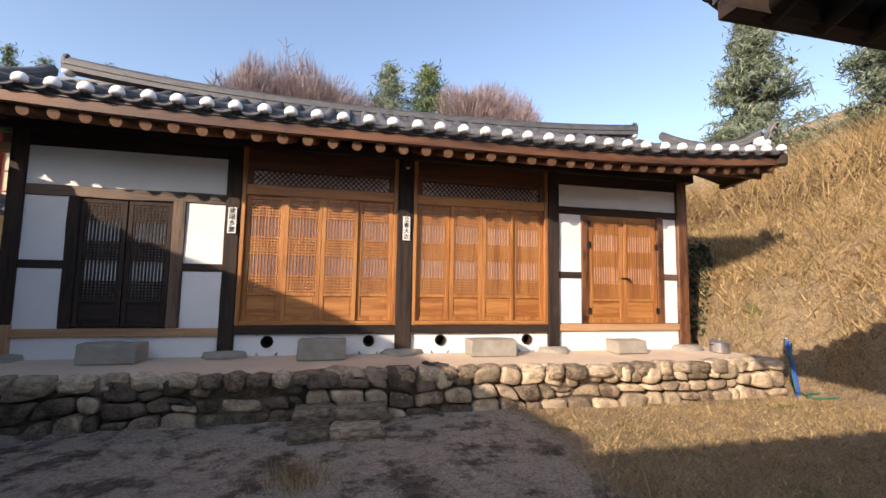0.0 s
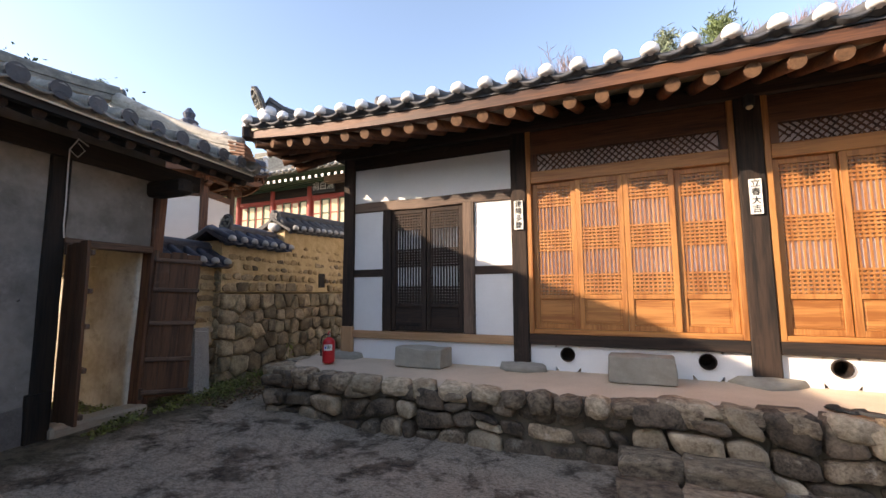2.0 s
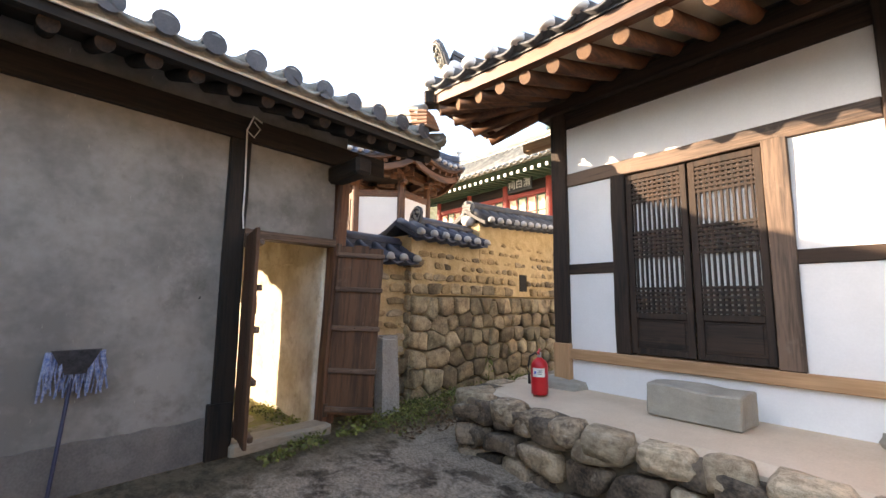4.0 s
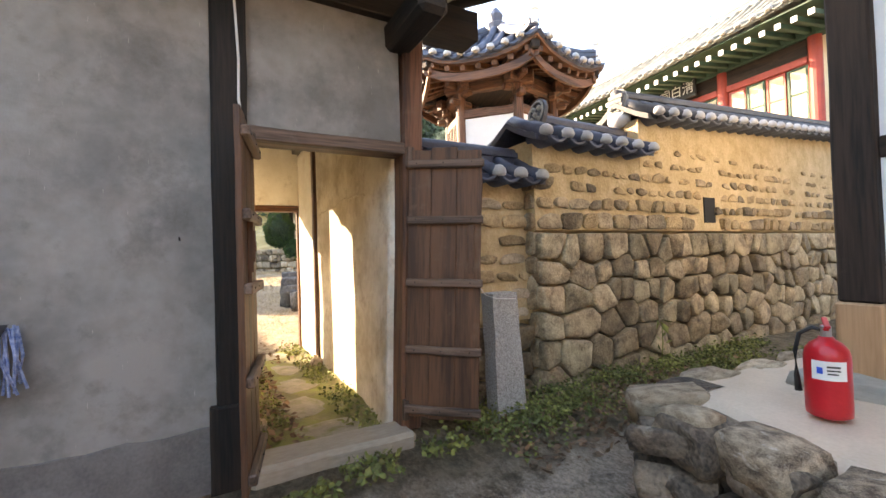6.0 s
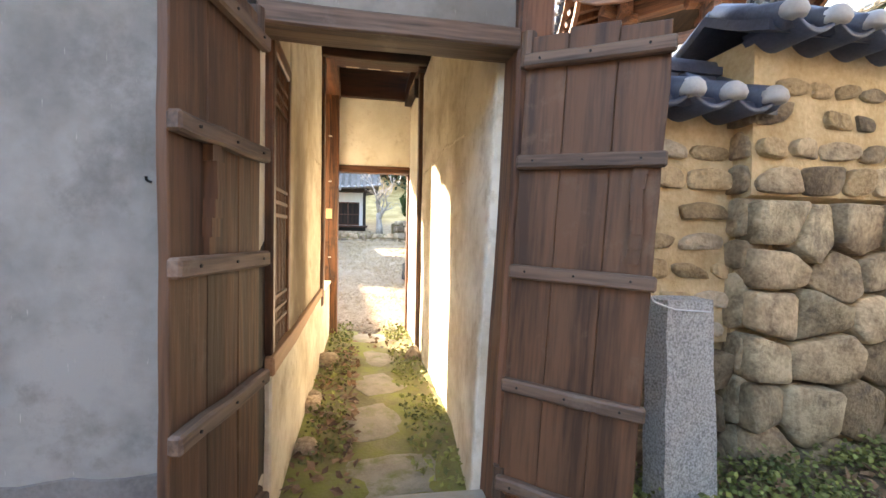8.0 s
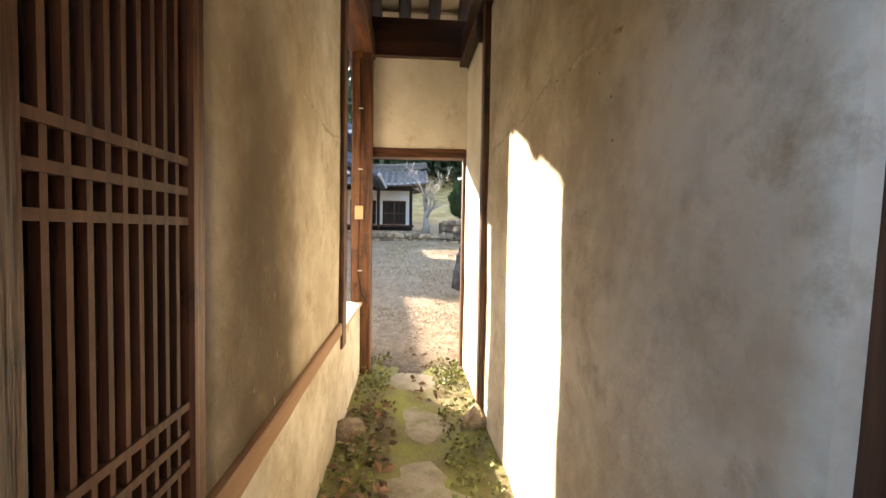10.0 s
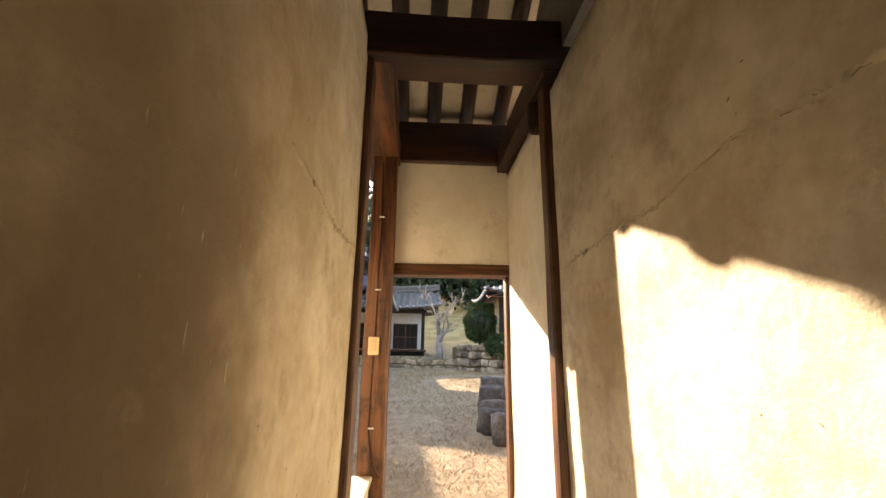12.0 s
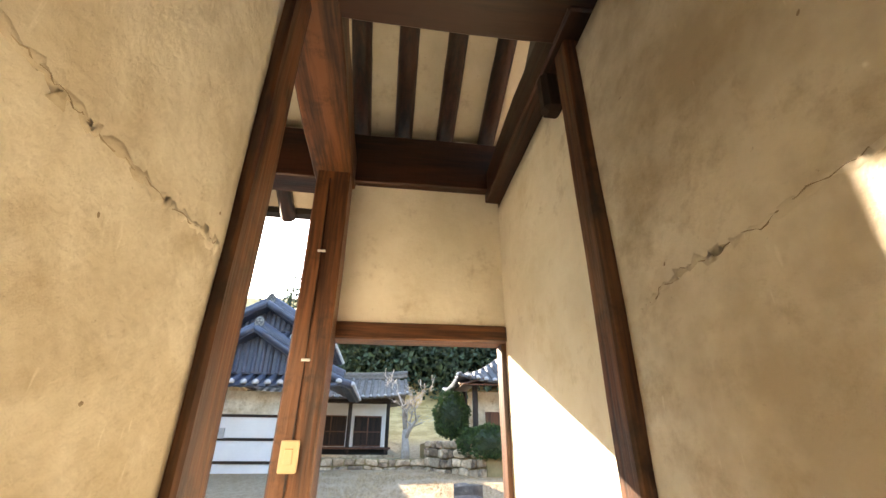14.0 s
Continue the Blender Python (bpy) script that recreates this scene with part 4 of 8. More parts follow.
def plaster(name, b, mt, parent=None, bevel=0.0, label=""):
    bm = bmesh.new()
    box(bm, *b, bevel=bevel)
    return part(name, bm, mt, parent or gate, label)


# yard wall, south of the gate
plaster("yard_wall", (-0.18, 0.0, WS, -1.20, 0.30, 3.22), GREY_PLASTER)
bm = bmesh.new()
prev = None
for i in range(91):
    y = WS + (-1.20 - WS) * i / 90
    top = 0.50 + 0.05 * noise.noise(Vector((y * 2.3, 1.0, 0))) + 0.03 * noise.noise(Vector((y * 9, 2.0, 0)))
    ring = [bm.verts.new(p) for p in ((-0.19, y, -0.1), (0.03, y, -0.1), (0.022 + 0.012 * noise.noise(Vector((y * 5, 0, 3))), y, 0.25), (0.008, y, top - 0.01), (-0.01, y, top), (-0.19, y, top))]
    if prev:
        for q in range(6):
            bm.faces.new((prev[q], prev[(q + 1) % 6], ring[(q + 1) % 6], ring[q]))
    else:
        bm.faces.new(ring)
    prev = ring
bm.faces.new(prev[::-1])
part("plinth", bm, PLINTH, gate, "dark damp mortar plinth")
for y in (-4.4, -7.4):
    beam("post", (-0.16, 0.03, y, y + 0.2, 0.45, 3.22), DARK["z"], gate, warp=0.01)
beam("post", (-0.19, 0.04, -1.20, -1.0, 0.12, 3.22), SHADE_TIMBER["z"], gate, warp=0.016, bevel=0.015, label="weathered gate post with a squared foot block")
beam("post_foot", (-0.2, 0.07, -1.24, -1.02, 0.08, 0.62), SHADE_TIMBER["z"], gate, warp=0.01)
beam("post", (-0.19, 0.03, 0.05, 0.21, 0.2, 3.25), BROWN["z"], gate, warp=0.014, bevel=0.015, label="weathered gate post that leans outward at its head").matrix_basis = pose(0, -0.04 * 2.15, 0, -2.3, 0, 0)
beam("lintel", (-0.14, 0.03, -1.0, 0.06, 2.22, 2.31), OLD["y"], gate, warp=0.012)
plaster("eave_infill", (-0.16, -0.02, WS, 0.2, 3.46, 3.70), GREY_PLASTER)
plaster("gate_panel", (-0.14, -0.02, -1.0, 0.05, 2.31, 3.24), GREY_PLASTER)
plaster("gate_panel_back", (-0.17, -0.142, -1.0, 0.05, 2.31, 3.24), CREAM)
beam("wall_plate", (-0.2, 0.05, WS, 0.75, 3.22, 3.46), SHADE_TIMBER["y"], gate, warp=0.012)
beam("bracket_beam", (-0.4, 0.58, -0.06, 0.15, 3.01, 3.22), SHADE_TIMBER["x"], gate, bevel=0.035, warp=0.03)
beam("threshold", (-0.14, 0.15, -1.04, 0.03, 0.06, 0.25), SILL, gate, warp=0.03, bevel=0.03)

# passage walls
def wall_face(x, z):
    """The hand-laid north face: it leans in at the foot, most of all by the gate, and swells a little."""
    lean = 0.045 * max(0.0, min(1.0, (x + 1.0) / 0.8))
    return 0.02 + lean * (z - 2.15) + 0.007 * noise.noise(Vector((x * 1.6, z * 1.6, 3.0))) + 0.0022 * noise.noise(Vector((x * 6, z * 6, 8.0)))


def south_face(x, z):
    return -0.98 + 0.007 * noise.noise(Vector((x * 1.5, z * 1.5, 13.0))) + 0.0022 * noise.noise(Vector((x * 6, z * 6, 18.0)))


def uneven_wall(name, x0, x1, z0, z1, face, back, mt, label=""):
    """A plastered wall with a hand-smoothed face, given by face(x, z), and a flat back at y = back."""
    bm = bmesh.new()
    nx, nz = int((x1 - x0) / 0.07), int((z1 - z0) / 0.07)
    at = lambda i, j: (x0 + (x1 - x0) * i / nx, z0 + (z1 - z0) * j / nz)
    g = [[bm.verts.new((at(i, j)[0], face(*at(i, j)), at(i, j)[1])) for j in range(nz + 1)] for i in range(nx + 1)]
    for i in range(nx):
        for j in range(nz):
            bm.faces.new((g[i][j], g[i + 1][j], g[i + 1][j + 1], g[i][j + 1]))
    rim = [g[i][0] for i in range(nx)] + [g[nx][j] for j in range(nz)] + [g[i][nz] for i in range(nx, 0, -1)] + [g[0][j] for j in range(nz, 0, -1)]
    far = [bm.verts.new((v.co.x, back, v.co.z)) for v in rim]
    for i in range(len(rim)):
        j = (i + 1) % len(rim)
        bm.faces.new((rim[i], rim[j], far[j], far[i]))
    bm.faces.new(far)
    ob = part(name, bm, mt, gate, label)
    for p in ob.data.polygons:
        p.use_smooth = len(p.vertices) == 4 and abs(p.normal.y) > 0.9
    return ob


uneven_wall("passage_wall", -2.70, -0.14, 0.0, 3.05, wall_face, 0.20, CREAM, "earth-plastered wall with cracks and water stains")
uneven_wall("passage_wall", -3.98, -2.702, 0.0, 3.05, wall_face, 0.20, LIT_PLASTER)
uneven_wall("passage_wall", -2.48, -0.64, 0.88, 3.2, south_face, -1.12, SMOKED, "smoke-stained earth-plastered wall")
plaster("passage_wall", (-0.2, -0.02, -1.12, -1.0, 0.24, 3.2), CREAM)
plaster("over_window", (-0.64, -0.16, -1.12, -0.98, 2.28, 3.2), CREAM)
plaster("low_wall", (-3.62, -0.14, -1.14, -0.97, 0.0, 0.80), CREAM, bevel=0.01)
beam("sill_rail", (-2.5, -0.14, -1.13, -0.955, 0.80, 0.88), FRESH["x"], gate, warp=0.012)
beam("sill_board", (-3.62, -2.62, -1.18, -0.95, 0.80, 0.83), SOFFIT, gate)
beam("end_post", (-2.64, -2.48, -1.14, -0.955, 0.70, 3.3), LIT_POST["z"], gate, warp=0.012)
beam("switch_post", (-3.83, -3.62, -1.06, -0.88, 0.1, 3.2), LIT_POST["z"], gate, warp=0.008)
beam("wall_strip", (-2.72, -2.62, -0.02, 0.04, 0.08, 3.1), LIT_POST["z"], gate, warp=0.008)
beam("exit_post", (-3.90, -3.80, -0.005, 0.03, 0.05, 3.1), LIT_POST["z"], gate, bevel=0.004)
# lattice window beside the gate
beam("window_frame", (-0.20, -0.14, -1.13, -0.965, 0.89, 2.28), LIT_POST["z"], gate)
beam("window_frame", (-0.64, -0.58, -1.13, -0.972, 0.89, 2.28), LIT_POST["z"], gate)
beam("window_head", (-0.58, -0.20, -1.13, -0.968, 2.2, 2.28), LIT_POST["x"], gate)
wb = [(-0.58 + 0.03 + 0.038 * k - 0.006, -0.58 + 0.03 + 0.038 * k + 0.006, -1.0, -0.985, 0.89, 2.2) for k in range(9)]
for c in (1.0, 1.06, 1.12, 1.5, 1.56, 1.62, 2.0, 2.06, 2.12):
    wb.append((-0.58, -0.2, -1.006, -0.980, c - 0.008, c + 0.008))
bars("window_lattice", wb, RAFTER["z"], gate)
# black sheet stands in for the unlit space behind the lattice
plaster("window_back", (-0.66, -0.16, -1.5, -1.46, 0.85, 2.3), SHADE_BLACK)
# exit
# the panel's paler colour stands in for light bounced onto it
plaster("exit_panel", (-3.90, -3.79, -0.90, 0.02, 2.29, 3.14), LIT_PLASTER)
beam("exit_lintel", (-3.91, -3.77, -0.90, 0.02, 2.20, 2.29), LIT_POST["y"], gate, warp=0.006)
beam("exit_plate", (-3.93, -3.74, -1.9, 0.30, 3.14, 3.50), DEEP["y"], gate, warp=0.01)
# beams under the passage roof: DEEP carries the shade, LIT_POST the lit tone
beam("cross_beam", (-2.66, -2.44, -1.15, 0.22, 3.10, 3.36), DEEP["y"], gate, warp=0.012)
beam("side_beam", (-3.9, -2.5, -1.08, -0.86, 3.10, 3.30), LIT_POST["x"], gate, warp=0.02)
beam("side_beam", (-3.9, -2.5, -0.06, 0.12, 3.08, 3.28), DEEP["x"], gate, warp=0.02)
bm = bmesh.new()
box(bm, -2.86, -2.78, -0.05, 0.03, 2.90, 3.16, bevel=0.02, m=Matrix.Rotation(0.0, 4, "X"))
part("peg", bm, DARK["z"], gate)

# roof over the building: two slopes
GE, GN, GZ = 0.86, 1.0, 3.58                    # eave, northern verge, eave height
RX, RZ = -1.95, 4.66
run = GE - RX
gm = GATE
for frame_m, w in ((pose(GE, WS, GZ, 0, 0, 90), GN - WS), (pose(2 * RX - GE, GN, GZ, 0, 0, -90), GN - WS)):
    tiled_slope(gate, frame_m, w, run, RZ - GZ, lambda u: 0.0, tile=TILE_OLD, cap=None, spacing=0.33, r=0.085, seed=4)
    eave_edge(gate, frame_m, w, lambda u: 0.0, -0.19, -0.10, 0.03, 0.12, SHADE_TIMBER["x"])
tile_end = bmesh.new()
tube(tile_end, (0, -0.005, 0), (0, 0.03, 0), 0.092, sides=14)
tile_end = mesh_of("tile_end", tile_end, TILE, False)
k = 0
while WS + 0.1 + k * 0.33 < GN:
    piece("tile_end", tile_end, gate, pose(GE + 0.065, WS + 0.05 + k * 0.33, GZ + 0.02, 0, 0, 90))
    k += 1
# plastered underside of the roof with log rafters
for s in (1, -1):
    bm = bmesh.new()
    a, b = (RX, RX + run * 1.0) if s > 0 else (RX, RX - run)
    vs = [bm.verts.new((x, y, z)) for y in (WS, GN - 0.05) for x, z in ((a, RZ - 0.18), ((a + b) / 2, (RZ + GZ) / 2 - 0.26), (b, GZ - 0.12), (b, GZ - 0.08), ((a + b) / 2, (RZ + GZ) / 2 - 0.2), (a, RZ - 0.12))]
    bm.faces.new(vs[:6])
    bm.faces.new(vs[6:][::-1])
    for i in range(6):
        bm.faces.new((vs[i], vs[(i + 1) % 6], vs[6 + (i + 1) % 6], vs[6 + i]))
    part("roof_underside", bm, LIT_PLASTER, gate)
    # boards close the overhang outside the wall, on the yard side coloured for its shade
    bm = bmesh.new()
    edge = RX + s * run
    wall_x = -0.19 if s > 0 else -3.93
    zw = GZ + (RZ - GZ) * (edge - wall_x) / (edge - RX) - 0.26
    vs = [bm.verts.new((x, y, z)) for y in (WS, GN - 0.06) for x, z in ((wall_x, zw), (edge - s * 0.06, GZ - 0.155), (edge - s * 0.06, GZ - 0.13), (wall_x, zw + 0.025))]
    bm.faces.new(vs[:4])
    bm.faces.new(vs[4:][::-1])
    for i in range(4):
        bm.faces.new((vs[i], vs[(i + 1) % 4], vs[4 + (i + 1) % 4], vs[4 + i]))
    part("eave_boarding", bm, SHADE_TIMBER["y"] if s > 0 else SOFFIT, gate)
    y = GN - 0.14
    while y > WS + 0.2:
        q = rnd.uniform(-0.02, 0.02)
        round_rafter("rafter", (RX, y + q, RZ - 0.24), (GE - 0.1 if s > 0 else 2 * RX - GE + 0.1, y, GZ - 0.22), 0.06, SHADE_TIMBER["x"] if s > 0 else DEEP["x"], gate, end=DARK["x"])
        y -= 0.29
def gate_ridge_z(y):
    return 4.70 + (0.26 * ((y + 1.6) / 2.4) ** 2 if y > -1.6 else 0.30 * min(1.0, (-1.6 - y) / 2.2))


rid = [(RX, 0.8 - 0.42 * k, gate_ridge_z(0.8 - 0.42 * k)) for k in range(24)][::-1]
ridge_tiles(gate, rid, 0.22, 0.26, tile=TILE_OLD, name="main_ridge")
end_tile(gate, pose(RX, rid[-1][1] + 0.06, rid[-1][2], 0, 0, 180), 0.30)
verge = [(RX + 0.1 + (0.80 - RX - 0.1) * k / 8, 0.74, GZ + 0.16 + (RZ - GZ + 0.02) * (1 - k / 8) ** 1.25) for k in range(9)]
ridge_tiles(gate, verge, 0.20, 0.24, tile=TILE_PALE, top_r=0.08, name="verge_ridge", layers=4)
# stacked tiles at the verge
for j in range(5):
    bm = bmesh.new()
    box(bm, -0.13, 0.13, -0.12, 0.12, 0.0, 0.035, bevel=0.008)
    part("verge_tile", bm, CLAY, gate, m=pose(0.84 - 0.02 * j, 0.74, GZ + 0.10 + 0.05 * j, 0, 12, 5 * j))
# gable end and inner rooms
bm = bmesh.new()
vs = [bm.verts.new((x, y, z)) for y in (0.04, 0.18) for x, z in ((-0.15, 3.2), (-3.75, 3.2), (RX, RZ - 0.3))]
bm.faces.new(vs[:3])
bm.faces.new(vs[3:][::-1])
for i in range(3):
    bm.faces.new((vs[i], vs[(i + 1) % 3], vs[3 + (i + 1) % 3], vs[3 + i]))
part("gable_wall", bm, GREY_PLASTER, gate)
plaster("west_wall", (-2.62, -2.5, WS, -1.14, 0.0, 3.3), CREAM)
plaster("south_wall", (-2.5, -0.18, WS, WS + 0.14, 0.0, 3.3), CREAM)


def gate_leaf(name, hinge, angle, width, height, label, handle_at, flip, battens, sag=0.0, foot=0.30):
    """A ledged plank leaf: boards of unequal width held by five battens, with a carved wooden handle."""
    leaf = thing(name, label, "gate leaf", GATE @ pose(hinge[0], hinge[1], foot, 0, 0, angle) @ pose(0, 0, 0, 0, sag, 0), group="gate leaves")
    edges = [0.0, 0.31, 0.66, 1.0]
    for k in range(3):
        a, b = width * edges[k], width * edges[k + 1]
        bm = bmesh.new()
        box(bm, a + 0.0004, b - 0.0004, -0.016, 0.016, rnd.uniform(0, 0.02), height - rnd.uniform(0, 0.03))
        bmesh.ops.subdivide_edges(bm, edges=[e for e in bm.edges if abs(e.verts[0].co.z - e.verts[1].co.z) > 1], cuts=14, use_grid_fill=True)
        for v in bm.verts:
            q = noise.noise(Vector((k * 9.0 + v.co.x * 3, v.co.z * 2.2, hinge[1])))
            v.co.y += 0.0035 * q
            if k == 2 and v.co.x > b - 0.01:
                v.co.x += 0.010 * noise.noise(Vector((v.co.z * 3.3, hinge[1] * 7, 1))) - 0.004
        bmesh.ops.bevel(bm, geom=[e for e in bm.edges if len(e.link_faces) == 2 and e.calc_face_angle(0) > 0.9], offset=0.0035, segments=1, affect="EDGES")
        part("plank", bm, LEAF_WOOD["z"], leaf)
    s = -1 if flip else 1
    for z, tilt in battens:
        bm = bmesh.new()
        box(bm, -0.005, width + 0.012, s * 0.017, s * 0.058, z, z + 0.056)
        bmesh.ops.subdivide_edges(bm, edges=[e for e in bm.edges if abs(e.verts[0].co.x - e.verts[1].co.x) > 0.3], cuts=7, use_grid_fill=True)
        for v in bm.verts:
            v.co.z += 0.006 * noise.noise(Vector((v.co.x * 6, z * 7, hinge[1])))
            if s * v.co.y > 0.04:
                v.co.y += s * 0.004 * noise.noise(Vector((v.co.x * 8, z * 5, 4)))
        bmesh.ops.bevel(bm, geom=[e for e in bm.edges if len(e.link_faces) == 2 and e.calc_face_angle(0) > 0.9], offset=0.008, segments=1, affect="EDGES")
        batten = part("batten", bm, OLD["x"], leaf, m=Matrix.Translation((0, 0, z)) @ pose(0, 0, 0, 0, tilt, 0) @ Matrix.Translation((0, 0, -z)))
        for q in (0.12, 0.48, 0.86):
            bm = bmesh.new()
            tube(bm, (width * q, s * 0.054, z + 0.03), (width * q, s * 0.063, z + 0.03), 0.005, sides=7)
            part("nail", bm, IRON, batten)
    bm = bmesh.new()
    hx = width * handle_at
    z0 = 1.05
    for i in range(7):
        box(bm, hx - 0.022 + 0.006 * math.sin(i), hx + 0.022 + 0.006 * math.sin(i * 1.3), s * 0.017, s * (0.035 + 0.022 * math.sin(math.pi * i / 6)), z0 + 0.055 * i, z0 + 0.055 * (i + 1) + 0.001)
    part("wooden_handle", bm, LEAF_WOOD["z"], leaf)
    for z in (0.05, height - 0.08):
        bm = bmesh.new()
        tube(bm, (0.0, 0, z - 0.06), (0.0, 0, z + 0.08), 0.03, sides=10)
        part("pivot", bm, OLD["z"], leaf)
    return leaf


gate_leaf("gate_leaf", (0.04, 0.000), 53, 0.53, 1.96, "open dark plank gate leaf with battens, swung out beside stone wall", 0.86, True, ((0.05, 0.5), (0.475, 0.6), (0.955, -0.3), (1.40, -0.5), (1.80, -1.2)), sag=2.6)
gate_leaf("gate_leaf", (0.06, -0.99), -12, 0.52, 1.95, "open reddish plank gate leaf with battens, swung out to the yard", 0.66, False, ((0.07, 0.3), (0.545, 0.6), (0.995, -0.3), (1.375, 0.4), (1.785, -0.4)))


# ---- garden wall of earth and stone north of the gate ----
garden_wall = tagged(thing("garden_wall", "yellow earth and field stone wall capped with roof tiles", "wall", GATE), kind="structure")
WX = -0.30


def wall_body(y0, y1, z0, z1, x=WX, t=0.55, top=None, stones=1.66):
    bm = bmesh.new()
    prev = None
    n = max(3, int((y1 - y0) / 0.3))
    for i in range(n + 1):
        y = y0 + (y1 - y0) * i / n
        zt = z1 + ((top - z1) * i / n if top else 0)
        ring = [bm.verts.new((xx, y, z)) for xx, z in ((x - 0.11, z0), (x - 0.11, stones), (x - 0.012, stones + 0.03), (x - 0.02, (stones + zt) / 2 + 0.01), (x - 0.03, zt), (x - t, zt), (x - t, z0))]
        if prev:
            for q in range(7):
                bm.faces.new((prev[q], prev[(q + 1) % 7], ring[(q + 1) % 7], ring[q]))
        else:
            bm.faces.new(ring)
        prev = ring
    bm.faces.new(prev[::-1])
    part("earth_core", bm, YELLOW_EARTH, garden_wall)


def wall_cap(y0, y1, z, rise=0.42, x=WX, t=0.55, slope=0.0, tile=None, ridge_from=0.0):
    """The little two-sided tile roof on a wall."""
    w = y1 - y0
    tile = tile or TILE
    for mm in (pose(x + 0.16, y0, z, 0, 0, 90), pose(x - t - 0.16, y1, z, 0, 0, -90)):
        if mm.translation.y > y0 + 0.01:
            mm = Matrix.Translation((0, 0, slope * w)) @ mm @ Matrix.Rotation(math.atan(slope), 4, "Y")
        else:
            mm = mm @ Matrix.Rotation(-math.atan(slope), 4, "Y")
        tiled_slope(garden_wall, mm, w, (t + 0.32) / 2, rise, tile=tile, cap=CAP_GREY, spacing=0.27, r=0.07, steps=3, thick=0.06)
    pts = [(x - t / 2, y0 + ridge_from + (w - ridge_from) * k / 8, z + rise - 0.08 + slope * w * k / 8) for k in range(9)]
    ridge_tiles(garden_wall, pts, 0.17, 0.2, tile=tile, top_r=0.07, name="wall_ridge", layers=3)


CAP_GREY = material("grey_lime_cap", (0.35, 0.345, 0.34), (0.50, 0.49, 0.48), scale=5, rough=0.85, bump=0.2)
wall_body(0.18, 1.66, -0.1, 2.20, x=WX - 0.12, t=0.45, stones=0.77)
wall_cap(0.2, 1.72, 2.20, 0.22, x=WX - 0.12, t=0.45, tile=TILE_BLUE)
wall_body(1.62, 3.3, -0.1, 2.60)
wall_cap(1.50, 3.3, 2.60, 0.22, tile=TILE_BLUE, ridge_from=0.42)
end_tile(garden_wall, pose(WX - 0.28, 1.90, 2.80, -14, 0, 0), 0.35, TILE)
wall_body(3.3, 14.0, -0.1, 3.03, top=3.78)
wall_cap(3.22, 14.0, 3.03, 0.27, slope=0.07)
end_tile(garden_wall, pose(WX - 0.28, 3.24, 3.12, -14, 0, 0), 0.36, TILE_OLD)


# ---- buildings around: south range, pavilion, shrine, far court ----
def simple_roof(parent, x0, x1, y0, y1, z, rise, tile, cap=None, drip=False, spacing=0.36, lift=0.0):
    """A gabled roof: eaves along x at y0 and y1."""
    w, run = x1 - x0, (y1 - y0) / 2
    lf = (lambda u: lift * abs(u / w * 2 - 1) ** 3)
    tiled_slope(parent, pose(x0, y0, z), w, run, rise, lf, tile=tile, cap=cap, drip=drip, spacing=spacing, steps=4)
    tiled_slope(parent, pose(x1, y1, z, 0, 0, 180), w, run, rise, lf, tile=tile, cap=cap, drip=drip, spacing=spacing, steps=4)
    ridge_tiles(parent, [(x0 + w * k / 10, (y0 + y1) / 2, z + rise - 0.05 + lift * 0.8 * abs(k / 5 - 1) ** 2.5) for k in range(11)], 0.3, 0.26, tile=tile, name="ridge")
    for x in (x0 + 0.5, x1 - 0.6):
        bm = bmesh.new()
        vs = [bm.verts.new((x + e, y, zz)) for e in (0, 0.1) for y, zz in ((y0 + 0.5, z - 0.1), (y1 - 0.5, z - 0.1), ((y0 + y1) / 2, z + rise - 0.15))]
        bm.faces.new(vs[:3])
        bm.faces.new(vs[3:][::-1])
        for i in range(3):
            bm.faces.new((vs[i], vs[(i + 1) % 3], vs[3 + (i + 1) % 3], vs[3 + i]))
        part("gable", bm, CREAM, parent)


def block(parent, name, b, mt, bevel=0.0, label=""):
    bm = bmesh.new()
    box(bm, *b, bevel=bevel)
    return part(name, bm, mt, parent, label)


# south range, behind the walker: unseen, added to cast shade on the yard
south = thing("shade_house", "unseen plastered house with dark tiled roof, added to shade the yard", "house")
block(south, "wall", (-7.2, -0.2, -5.6, -1.6, 0, 3.3), GREY_PLASTER)
simple_roof(south, -8.0, 0.6, -6.6, -0.7, 3.55, 1.45, TILE_OLD)
store = thing("storehouse", "low storehouse with overhanging dark tiled eaves", "storehouse")
block(store, "wall", (3.4, 9.4, -2.6, 1.5, 0, 3.3), GREY_PLASTER)
simple_roof(store, 2.25, 10.2, -3.8, 2.72, 3.36, 1.3, TILE, drip=True)
for k in range(24):
    round_rafter("rafter", (2.5 + 0.33 * k, 1.4, 3.7), (2.5 + 0.33 * k, 2.64, 3.18), 0.06, DARK["y"], store)
eave_edge(store, pose(2.25, 2.72, 3.36, 0, 0, 0), 7.9, lambda u: 0.0, -0.2, -0.1, -0.14, -0.03, DARK["x"])

